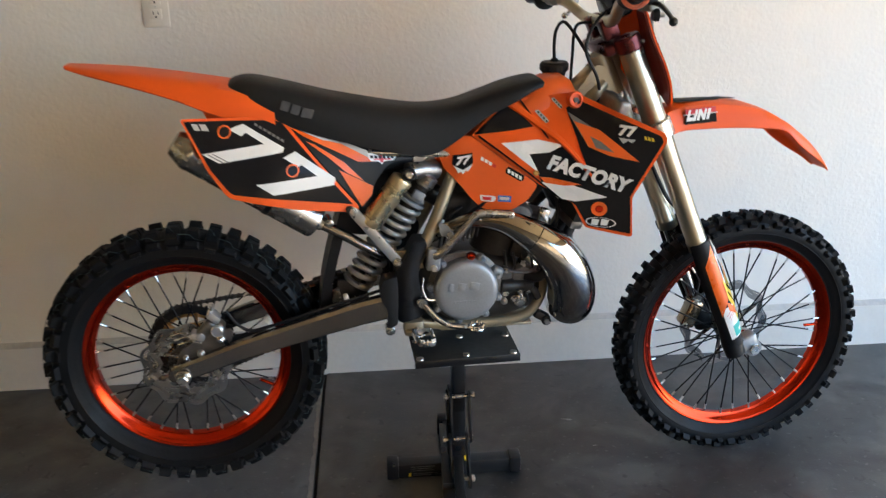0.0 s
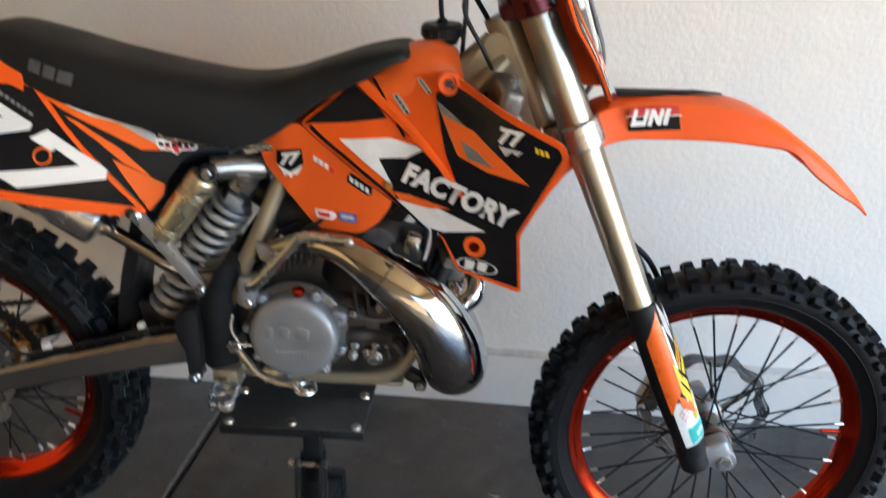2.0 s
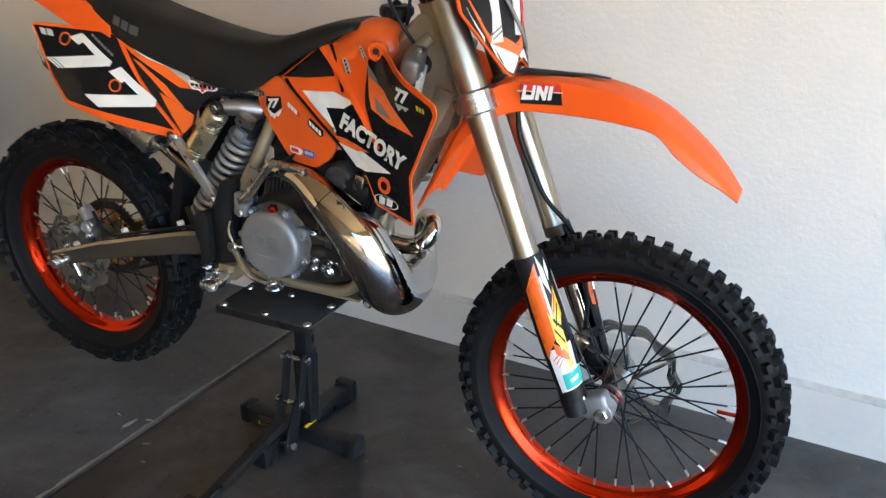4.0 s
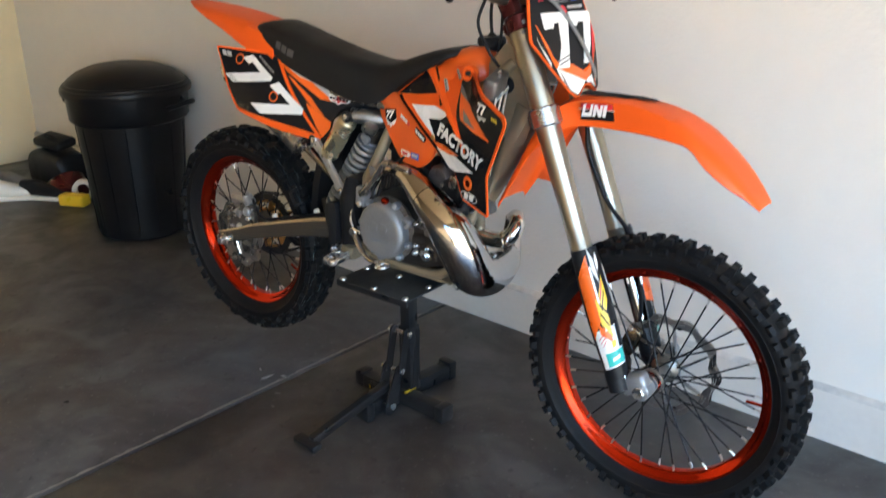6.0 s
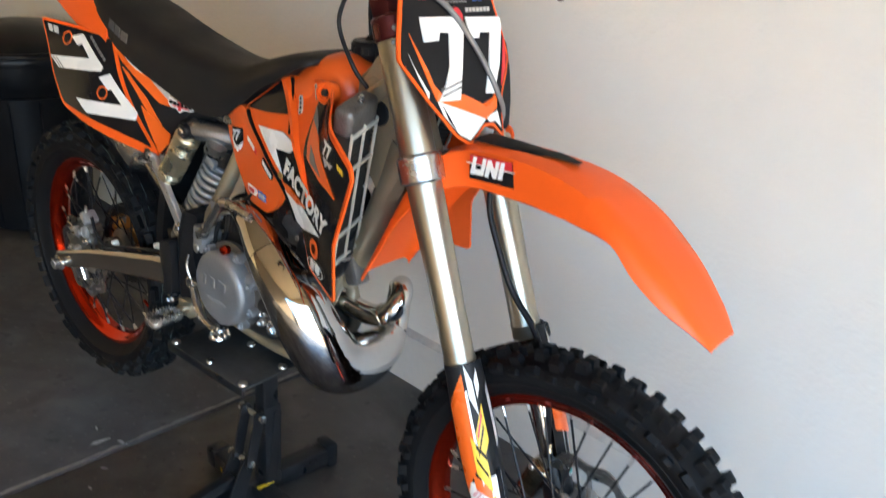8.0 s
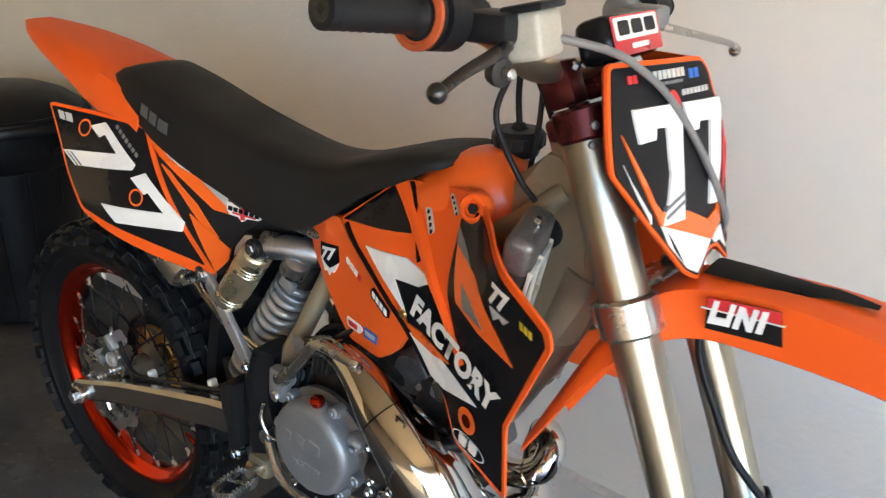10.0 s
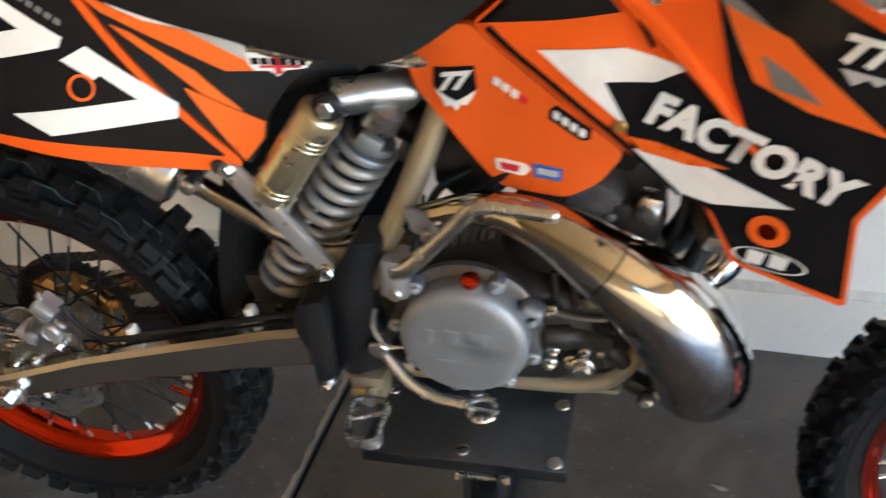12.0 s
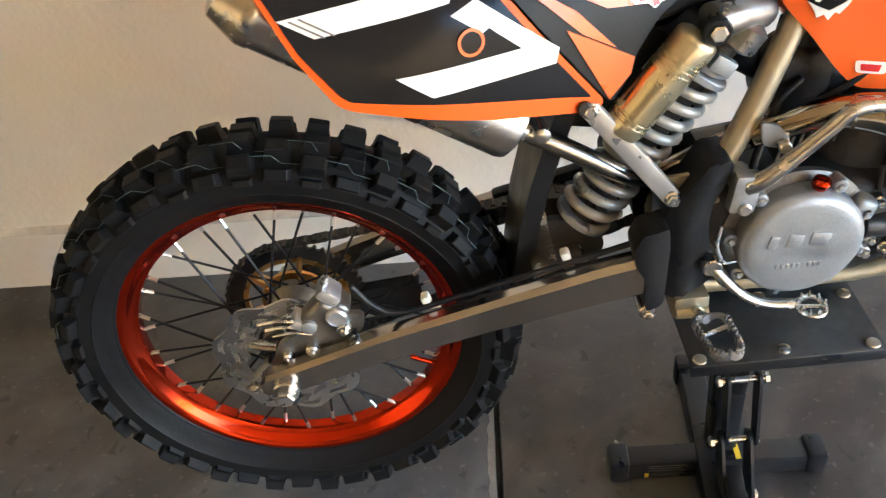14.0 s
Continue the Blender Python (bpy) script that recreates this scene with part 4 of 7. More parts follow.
for f, r, h in ((0.060, 0.040, 0.010), (0.048, 0.033, 0.010), (L - 0.036, 0.038, 0.010)):
    part("spring_collar", lathe(bmesh.new(), sh0 + ax * f, ax, [(r - 0.002, 0), (r, 0.002), (r, h - 0.002), (r - 0.002, h)], 24), "cast", shock)
r0, r1 = Vector((0.556, -0.088, 0.870)), Vector((0.470, -0.088, 0.758))
rax, RL = (r1 - r0).normalized(), (r1 - r0).length
prof = [(0.018, 0), (0.025, 0.004), (0.0265, 0.008)]
for g in (0.030, 0.037, 0.044, RL - 0.026, RL - 0.019):
    prof += [(0.0265, g - 0.0022), (0.0250, g - 0.001), (0.0250, g + 0.001), (0.0265, g + 0.0022)]
prof += [(0.0265, RL - 0.006), (0.024, RL), (0.012, RL + 0.001)]
part("reservoir", lathe(bmesh.new(), r0, rax, prof, 32), "champagne", shock, "champagne gold shock reservoir")
bm = bmesh.new()
tube(bm, [(0.566, -0.086, 0.881), (0.600, -0.070, 0.880), (0.630, -0.045, 0.872), (0.632, 0.0, 0.866)], [0.022, 0.020, 0.024, 0.026], 18)
lathe(bm, (0.612, -0.065, 0.85), ax, [(0.012, -0.02), (0.022, -0.014), (0.022, 0.012), (0.014, 0.016)], 18)
part("shock_head", bm, "head", shock, "silver cast shock head")
bm = bmesh.new()
y_tube(bm, (0.567, 0.881), -0.100, -0.112, 0.016, 24)
part("adjuster_ring", bm, "black", shock)
bm = bmesh.new()
y_tube(bm, (0.567, 0.881), -0.108, -0.118, 0.010, 6)
part("adjuster_nut", bm, "steel", shock)
part("spring_clip", box(bmesh.new(), Matrix.Translation((0.592, -0.064, 0.815)) @ Matrix.Rotation(math.atan2(ax.x, ax.z), 4, "Y"), (0.030, 0.012, 0.022), 0.003), "cast", shock)
bm = bmesh.new()
for y in (-0.05, 0.0):
    plate(bm, rounded([(0.385, 0.605), (0.430, 0.600), (0.465, 0.560), (0.450, 0.515), (0.400, 0.530)], 0.01), lambda x, z: y, 0.012, step=0.1)
part("shock_clevis", bm, "dirty", shock)
# mud flap between tyre and shock
bm = bmesh.new()
loft(bm, [[(x - 0.012, -0.055, z), (x - 0.014, 0.06, z), (x + 0.010, 0.06, z), (x + 0.014, -0.055, z)] for x, z in ((0.345, 0.48), (0.352, 0.53), (0.362, 0.60), (0.378, 0.665), (0.398, 0.73), (0.42, 0.80))])
part("mud_flap", bm, "black", bike, "black rubber mud flap", angle=60)
part("inner_guard", plate(bmesh.new(), rounded([(0.385, 0.705), (0.470, 0.690), (0.520, 0.735), (0.575, 0.830), (0.590, 0.880), (0.520, 0.905), (0.400, 0.870)], 0.015), lambda x, z: 0.030, 0.006, step=0.1), "black", bike, "black plastic inner mudguard behind the shock")
# airbox behind the side covers
part("airbox", loft(bmesh.new(), [superring(*q) for q in ((0.20, 0.98, 1.03, 0.07), (0.30, 0.90, 1.01, 0.095), (0.42, 0.845, 0.97, 0.088), (0.53, 0.868, 0.935, 0.066), (0.585, 0.885, 0.915, 0.045))]), "black", bike)

# ---- exhaust ----
pipe_pts = [(0.636, -0.074, 0.722), (0.668, -0.084, 0.738), (0.722, -0.096, 0.757), (0.792, -0.116, 0.752), (0.862, -0.132, 0.717), (0.925, -0.130, 0.660), (0.963, -0.112, 0.586), (0.975, -0.072, 0.518), (0.980, -0.01, 0.497), (0.983, 0.05, 0.505), (0.978, 0.090, 0.530)]
pipe_r = [0.0155, 0.0165, 0.0195, 0.028, 0.042, 0.054, 0.059, 0.061, 0.057, 0.043, 0.029]
sp = spline(pipe_pts, 8)
rr = [v.x for v in spline([(r, 0, 0) for r in pipe_r], 8)]
cut = 38
exhaust = part("expansion_chamber", tube(bmesh.new(), sp[cut - 6:], rr[cut - 6:], 36), "pipe", bike, "polished chrome expansion chamber", angle=80)
part("chamber_rear", tube(bmesh.new(), sp[:cut - 5], [r * 1.0 for r in rr[:cut - 5]], 36), "pipe", exhaust, "heat-tinted rear cone", angle=80)
for k in (18,):
    d = (sp[k + 1] - sp[k - 1]).normalized()
    part("weld_bead", lathe(bmesh.new(), sp[k], d, [(rr[k] + 0.0002, -0.0022), (rr[k] + 0.0012, 0), (rr[k] + 0.0002, 0.0022)], 36), "burnt", exhaust)
hp = spline([(0.977, 0.088, 0.530), (0.964, 0.114, 0.572), (0.966, 0.116, 0.604), (0.985, 0.100, 0.623), (1.006, 0.076, 0.615), (1.001, 0.056, 0.589), (0.964, 0.046, 0.570), (0.908, 0.025, 0.582), (0.850, 0.0, 0.612)], 8)
part("header_pipe", tube(bmesh.new(), hp, [0.029, 0.025, 0.0228, 0.022, 0.022, 0.022, 0.022, 0.0225, 0.024], 24), "chrome", exhaust, "chrome header pipe", angle=80)
for k in (18, 44):
    d = (hp[k + 1] - hp[k - 1]).normalized()
    part("weld_bead", lathe(bmesh.new(), hp[k], d, [(0.0222, -0.002), (0.0236, 0), (0.0222, 0.002)], 24), "burnt", exhaust)
part("stinger", tube(bmesh.new(), spline([(0.636, -0.074, 0.722), (0.600, -0.045, 0.690), (0.560, -0.030, 0.660), (0.515, -0.052, 0.660), (0.472, -0.072, 0.688), (0.421, -0.073, 0.722), (0.350, -0.067, 0.764)]), [0.016, 0.0145, 0.0135, 0.013, 0.0125, 0.0125, 0.0135], 18), "raw_pipe", exhaust, "bare steel stinger pipe", angle=80)
si0, si1 = Vector((0.348, -0.066, 0.765)), Vector((0.042, -0.078, 0.975))
sd = (si1 - si0).normalized()
SL = (si1 - si0).length
sil = part("silencer", lathe(bmesh.new(), si0, sd, [(0.016, -0.014), (0.018, -0.004), (0.036, -0.001), (0.042, 0.003), (0.044, 0.010), (0.044, SL - 0.05), (0.0455, SL - 0.048), (0.0455, SL - 0.036), (0.043, SL - 0.03), (0.030, SL), (0.020, SL + 0.004)], 36), "alu", bike, "brushed aluminium silencer")
part("silencer_strap", lathe(bmesh.new(), si0 + sd * 0.115, sd, [(0.044, 0), (0.0455, 0.001), (0.0455, 0.013), (0.044, 0.014)], 36), "black", sil)
bm = bmesh.new()
tube(bm, [(0.372, -0.06, 0.772), (0.376, -0.096, 0.772)], 0.009, 12)
lathe(bm, (0.376, -0.096, 0.772), (0, -1, 0), [(0.010, 0), (0.010, 0.012), (0.006, 0.014)], 10)
part("silencer_mount", bm, "steel", sil)

# ---- engine ----
engine = part("crankcase", loft(bmesh.new(), [superring(*q) for q in ((0.555, 0.50, 0.60, 0.075, 24, 4), (0.60, 0.48, 0.655, 0.092, 24, 4), (0.70, 0.475, 0.665, 0.098, 24, 4), (0.80, 0.48, 0.650, 0.095, 24, 4), (0.87, 0.50, 0.615, 0.080, 24, 4), (0.895, 0.53, 0.59, 0.060, 24, 4))]), "dirty", bike, "dark cast engine cases")
CC = Vector((0.697, 0, 0.586))
bm = lathe(bmesh.new(), (CC.x, -0.085, CC.z), (0, -1, 0), [(0.090, 0), (0.092, 0.012), (0.086, 0.016)], 48)
part("clutch_flange", bm, "grimy", engine)
bm = lathe(bmesh.new(), (CC.x, -0.100, CC.z), (0, -1, 0), [(0.0785, 0), (0.079, 0.022), (0.0775, 0.029), (0.073, 0.034), (0.066, 0.0362), (0.056, 0.0368), (0.001, 0.0368)], 64)
clutch = part("clutch_cover", bm, "cast", engine, "silver cast round clutch cover with raised lettering")
# bosses round the clutch cover
for a in (20, 62, 130, 175, 215, 258, 305, 340):
    p = Vector((CC.x + 0.086 * math.cos(radians(a)), -0.100, CC.z + 0.086 * math.sin(radians(a))))
    bm = bmesh.new()
    y_tube(bm, (p.x, p.z), -0.098, -0.118, 0.0095, 16)
    y_tube(bm, (p.x, p.z), -0.117, -0.123, 0.0055, 6)
    part("cover_bolt", bm, "cast", clutch)
# raised badge on the cover: slanted bars, then lettering
for x0, w in ((-0.046, 0.012), (-0.022, 0.018), (0.006, 0.024)):
    bm = bmesh.new()
    box(bm, pose(CC.x + x0 + w / 2, -0.1372, CC.z + 0.014, 0, 12, 0), (w, 0.002, 0.020), 0.0008)
    part("badge", bm, "cast", clutch)
words("RACING", clutch, "cast", lambda u, v: Vector((CC.x - 0.046 + 0.092 * u, -0.1385, CC.z - 0.014 + 0.012 * v)), shear=0.2, bold=0.01)
bm = bmesh.new()
for k in range(9):
    box(bm, pose(CC.x - 0.030 + k * 0.0068, -0.1372, CC.z - 0.026), (0.0045, 0.0016, 0.007), 0.0004)
part("small_lettering", bm, "cast", clutch)
bm = lathe(bmesh.new(), (0.708, -0.118, 0.664), (0.1, -0.25, 1), [(0.013, -0.022), (0.014, 0.0), (0.010, 0.002)], 18)
part("filler_boss", bm, "cast", engine)
bm = lathe(bmesh.new(), (0.709, -0.119, 0.668), (0.1, -0.25, 1), [(0.010, 0), (0.0115, 0.003), (0.0115, 0.010), (0.008, 0.013), (0.002, 0.0135)], 10)
part("oil_cap", bm, "anod", engine, "orange anodised oil filler cap")
# cylinder and head
cyl = Vector((0.785, 0, 0.640))
cd = Vector((0.30, 0, 1)).normalized()
bm = bmesh.new()
lathe(bm, cyl, cd, [(0.062, 0), (0.064, 0.02), (0.060, 0.085), (0.066, 0.09), (0.066, 0.105), (0.060, 0.11), (0.060, 0.125), (0.045, 0.135), (0.02, 0.137)], 28)
cylo = part("cylinder", bm, "dirty", engine, "dark cylinder and head")
part("head_bolt", lathe(bmesh.new(), cyl + cd * 0.135, cd, [(0.010, 0), (0.010, 0.02), (0.006, 0.045)], 10), "black", cylo)
for k in range(6):
    a = 2 * math.pi * k / 6
    _, u1, u2 = basis(cd)
    part("head_nut", lathe(bmesh.new(), cyl + cd * 0.122 + 0.052 * (math.cos(a) * u1 + math.sin(a) * u2), cd, [(0.007, 0), (0.007, 0.012)], 6), "steel", cylo)
part("power_valve_cover", box(bmesh.new(), pose(0.845, -0.045, 0.665, 0, 18, 0), (0.05, 0.05, 0.055), 0.01), "dirty", cylo)
bm = bmesh.new()
lathe(bm, (0.845, -0.072, 0.60), (0, -1, 0), [(0.030, 0), (0.031, 0.012), (0.024, 0.020), (0.010, 0.022)], 24)
part("water_pump_cover", bm, "grimy", engine)
part("pump_body", lathe(bmesh.new(), (0.788, -0.088, 0.577), (1, 0, -0.04), [(0.012, 0), (0.019, 0.003), (0.019, 0.030), (0.016, 0.034), (0.016, 0.062), (0.0185, 0.066), (0.0185, 0.080), (0.010, 0.084)], 20), "dirty", engine, "dark cast water pump body")
part("pump_inlet", tube(bmesh.new(), spline([(0.855, -0.092, 0.572), (0.872, -0.096, 0.560), (0.884, -0.090, 0.540)]), 0.0105, 12), "dirty", engine)
part("cover_lug", box(bmesh.new(), pose(0.776, -0.104, 0.622, 0, 25, 0), (0.030, 0.028, 0.026), 0.008, 3), "cast", clutch)
part("cover_lug", lathe(bmesh.new(), (0.737, -0.094, 0.660), (0, -1, 0), [(0.010, 0), (0.0105, 0.016), (0.007, 0.019)], 16), "cast", clutch)
part("valve_rod", tube(bmesh.new(), spline([(0.799, -0.100, 0.621), (0.830, -0.102, 0.615), (0.862, -0.098, 0.613), (0.880, -0.088, 0.622)]), 0.004, 8), "grimy", engine)
for x, z, y, r in ((0.799, 0.621, -0.104, 0.0060), (0.835, 0.539, -0.108, 0.0105), (0.796, 0.539, -0.104, 0.0058), (0.858, 0.562, -0.100, 0.0052), (0.822, 0.543, -0.102, 0.0062), (0.800, 0.560, -0.104, 0.0050), (0.846, 0.632, -0.094, 0.0052), (0.872, 0.590, -0.088, 0.0052), (0.838, 0.560, -0.104, 0.0050)):
    bm = bmesh.new()
    y_tube(bm, (x, z), y + 0.035, y, r * 1.5, 16)
    y_tube(bm, (x, z), y + 0.001, y - 0.007, r, 6)
    part("case_bolt", bm, "steel", engine)
# ribs of the dark cylinder base behind the kick lever
for k in range(7):
    part("cylinder_rib", box(bmesh.new(), pose(0.668 + 0.011 * k, -0.074, 0.712 + 0.0035 * k, 0, 12, 0), (0.004, 0.030, 0.046), 0.0012), "dirty", engine)
for k in range(4):
    part("case_rib", tube(bmesh.new(), [(0.800 + 0.022 * k, -0.086, 0.668 - 0.006 * k), (0.812 + 0.024 * k, -0.088, 0.520 + 0.004 * k)], 0.0035, 6), "dirty", engine)
part("water_hose", tube(bmesh.new(), spline([(0.850, -0.088, 0.600), (0.885, -0.100, 0.600), (0.925, -0.095, 0.640), (0.965, -0.085, 0.720), (0.985, -0.080, 0.765)]), 0.013, 14), "black", bike, "black rubber coolant hose", angle=80)
part("head_hose", tube(bmesh.new(), spline([(0.83, -0.01, 0.775), (0.87, -0.04, 0.82), (0.93, -0.06, 0.87), (0.99, -0.075, 0.93)]), 0.014, 14), "black", bike, angle=80)
# power valve housing, coil, head stay and front downtube fill the space before the head
part("valve_housing", box(bmesh.new(), pose(0.884, -0.012, 0.706, 0, 14, 0), (0.066, 0.105, 0.082), 0.012, 3), "dirty", cylo, "dark oily power valve housing")
part("valve_actuator", box(bmesh.new(), pose(0.902, -0.060, 0.746, 0, 14, 0), (0.026, 0.026, 0.036), 0.005), "alu", cylo)
for dx, dz in ((-0.022, 0.026), (0.022, 0.026), (-0.022, -0.028), (0.022, -0.028)):
    part("case_bolt", lathe(bmesh.new(), (0.884 + dx, -0.062, 0.706 + dz), (0, -1, 0), [(0.005, 0), (0.005, 0.005), (0.003, 0.006)], 6), "steel", cylo)
part("head_cover", lathe(bmesh.new(), (0.842, 0.045, 0.742), (0, -1, 0), [(0.030, 0), (0.036, 0.012), (0.037, 0.095), (0.030, 0.106), (0.012, 0.108)], 28), "grimy", cylo, "grimy silver cylinder head cover")
for s_ in (-0.028, 0.028):
    bm = bmesh.new()
    plate(bm, rounded([(0.845, 0.800), (0.862, 0.806), (0.955, 0.886), (0.962, 0.868), (0.905, 0.800), (0.880, 0.770), (0.855, 0.775)], 0.006), lambda x, z: s_, 0.004, step=0.05)
    part("head_stay", bm, "black", bike)
part("ignition_coil", box(bmesh.new(), pose(0.945, 0.010, 0.792, 0, -28, 0), (0.050, 0.056, 0.078), 0.008), "black", bike, "black ignition coil")
part("front_downtube", tube(bmesh.new(), spline([(1.085, 0, 0.960), (1.040, 0, 0.850), (0.985, 0, 0.745), (0.932, 0, 0.650)]), [0.036, 0.033, 0.027, 0.021], 18), "frame", bike, angle=80)
part("hose", tube(bmesh.new(), spline([(0.868, 0.050, 0.690), (0.905, 0.070, 0.730), (0.950, 0.075, 0.765), (1.010, 0.095, 0.770)]), 0.012, 12), "black", bike, angle=80)
hs = spline([(0.890, -0.030, 0.668), (0.930, -0.030, 0.682), (0.958, -0.038, 0.722), (0.984, -0.055, 0.778)])
lower_hose = part("coolant_hose", tube(bmesh.new(), hs, 0.0185, 16), "black", bike, "dusty black rubber coolant hose", angle=80)
for k in (5, len(hs) - 6):
    part("hose_clamp", lathe(bmesh.new(), hs[k], (hs[k + 1] - hs[k - 1]).normalized(), [(0.0187, -0.004), (0.0198, -0.0035), (0.0198, 0.0035), (0.0187, 0.004)], 24), "steel", lower_hose)
part("engine_mount", box(bmesh.new(), pose(0.968, -0.012, 0.690, 0, -18, 0), (0.034, 0.036, 0.060), 0.007), "grimy", bike, "grimy engine mount block")
part("vent_hose", tube(bmesh.new(), spline([(0.918, -0.062, 0.668), (0.930, -0.064, 0.710), (0.940, -0.058, 0.752), (0.935, -0.045, 0.800)]), 0.0052, 8), "black", bike, angle=80)
part("plug_lead", tube(bmesh.new(), spline([(0.838, -0.005, 0.815), (0.860, -0.018, 0.840), (0.905, -0.020, 0.830), (0.940, -0.005, 0.815)]), 0.0042, 8), "black", bike, angle=80)
# carburettor and boots
carb = part("carburettor", loft(bmesh.new(), [superring(*q) for q in ((0.655, 0.735, 0.80, 0.030), (0.68, 0.715, 0.815, 0.034), (0.72, 0.715, 0.815, 0.034), (0.74, 0.735, 0.80, 0.028))]), "dirty", bike, "dark carburettor")
part("carb_top", lathe(bmesh.new(), (0.70, -0.005, 0.81), (0.2, 0, 1), [(0.027, 0), (0.028, 0.02), (0.022, 0.03), (0.008, 0.032), (0.006, 0.05)], 20), "black", carb)
part("carb_bowl", lathe(bmesh.new(), (0.70, -0.005, 0.72), (0, 0, -1), [(0.026, 0), (0.026, 0.02), (0.018, 0.028)], 18), "cast", carb)
part("intake_boot", tube(bmesh.new(), [(0.735, 0, 0.765), (0.775, 0, 0.745)], 0.028, 18), "black", carb)
part("air_boot", tube(bmesh.new(), [(0.665, 0.012, 0.775), (0.61, 0.014, 0.815), (0.55, 0.01, 0.87)], [0.024, 0.029, 0.038], 18), "black", bike)
for p in ([(0.70, -0.02, 0.84), (0.74, -0.05, 0.86), (0.85, -0.06, 0.90), (0.98, -0.05, 0.99)], [(0.665, -0.04, 0.725), (0.64, -0.075, 0.66), (0.635, -0.09, 0.57), (0.62, -0.08, 0.49)], [(0.700, -0.035, 0.770), (0.665, -0.062, 0.755), (0.640, -0.085, 0.700), (0.630, -0.095, 0.640)], [(0.61, -0.05, 0.72), (0.68, -0.075, 0.745), (0.76, -0.08, 0.80)]):
    part("hose", tube(bmesh.new(), spline(p), 0.0052, 8), "black", bike, angle=80)
# silver clamp tab on the frame tube
bm = bmesh.new()
plate(bm, rounded([(0.634, 0.755), (0.655, 0.748), (0.672, 0.728), (0.664, 0.715), (0.640, 0.722)], 0.006), lambda x, z: -0.100, 0.006, step=0.1)
tab = part("tab", bm, "cast", bike)
bm = bmesh.new()
y_tube(bm, (0.662, 0.724), -0.100, -0.114, 0.008, 12)
part("tab_bolt", bm, "steel", tab)

# kick starter
kick = part("kick_starter", tube(bmesh.new(), spline([(0.622, -0.114, 0.676), (0.640, -0.122, 0.690), (0.672, -0.127, 0.724), (0.704, -0.131, 0.760), (0.721, -0.133, 0.780), (0.740, -0.133, 0.784), (0.770, -0.133, 0.781), (0.806, -0.134, 0.777)]), [0.013, 0.0115, 0.0095, 0.0092, 0.0095, 0.009, 0.0085, 0.0078], 14), "alu", bike, "bare aluminium kick starter", angle=80)
bm = bmesh.new()
y_tube(bm, (0.620, 0.672), -0.075, -0.120, 0.016, 20)
box(bm, pose(0.619, -0.114, 0.668, 0, 6, 0), (0.034, 0.022, 0.056), 0.006)
part("kick_boss", bm, "cast", kick)
bm = bmesh.new()
y_tube(bm, (0.619, 0.649), -0.112, -0.130, 0.0085, 12)
part("kick_bolt", bm, "steel", kick)
bm = bmesh.new()
y_tube(bm, (0.622, 0.684), -0.112, -0.128, 0.006, 6)
part("kick_bolt", bm, "steel", kick)
part("kick_tip", lathe(bmesh.new(), (0.799, -0.134, 0.7778), (1, 0, -0.1), [(0.0085, 0), (0.009, 0.002), (0.009, 0.010), (0.0075, 0.012)], 14), "steel", kick)

# brake pedal, foot peg
pedal = part("brake_pedal", tube(bmesh.new(), spline([(0.588, -0.118, 0.562), (0.602, -0.126, 0.543), (0.628, -0.136, 0.517), (0.660, -0.140, 0.501), (0.700, -0.140, 0.494)]), [0.010, 0.010, 0.0095, 0.009, 0.009], 14, flat=0.8), "alu", bike, "bare aluminium brake pedal", angle=80)
bm = bmesh.new()
tube(bm, [(0.718 + 0.017 * math.cos(a_), -0.148 - 0.019 * math.sin(a_), 0.495) for a_ in np.linspace(0, 2 * math.pi, 16, endpoint=False)], 0.004, 8, closed=True)
tube(bm, [(0.703, -0.146, 0.495), (0.733, -0.150, 0.495)], 0.003, 6)
tip = part("pedal_tip", bm, "steel", pedal, "small round serrated pedal tip")
for k in range(9):
    a_ = 2 * math.pi * k / 9
    x, y = 0.718 + 0.017 * math.cos(a_), -0.148 - 0.019 * math.sin(a_)
    part("tooth", tube(bmesh.new(), [(x, y, 0.497), (x, y, 0.505)], [0.0035, 0.0015], 5), "steel", tip)
bm = bmesh.new()
y_tube(bm, (0.588, 0.560), -0.09, -0.130, 0.013)
part("pedal_pivot", bm, "steel", pedal)
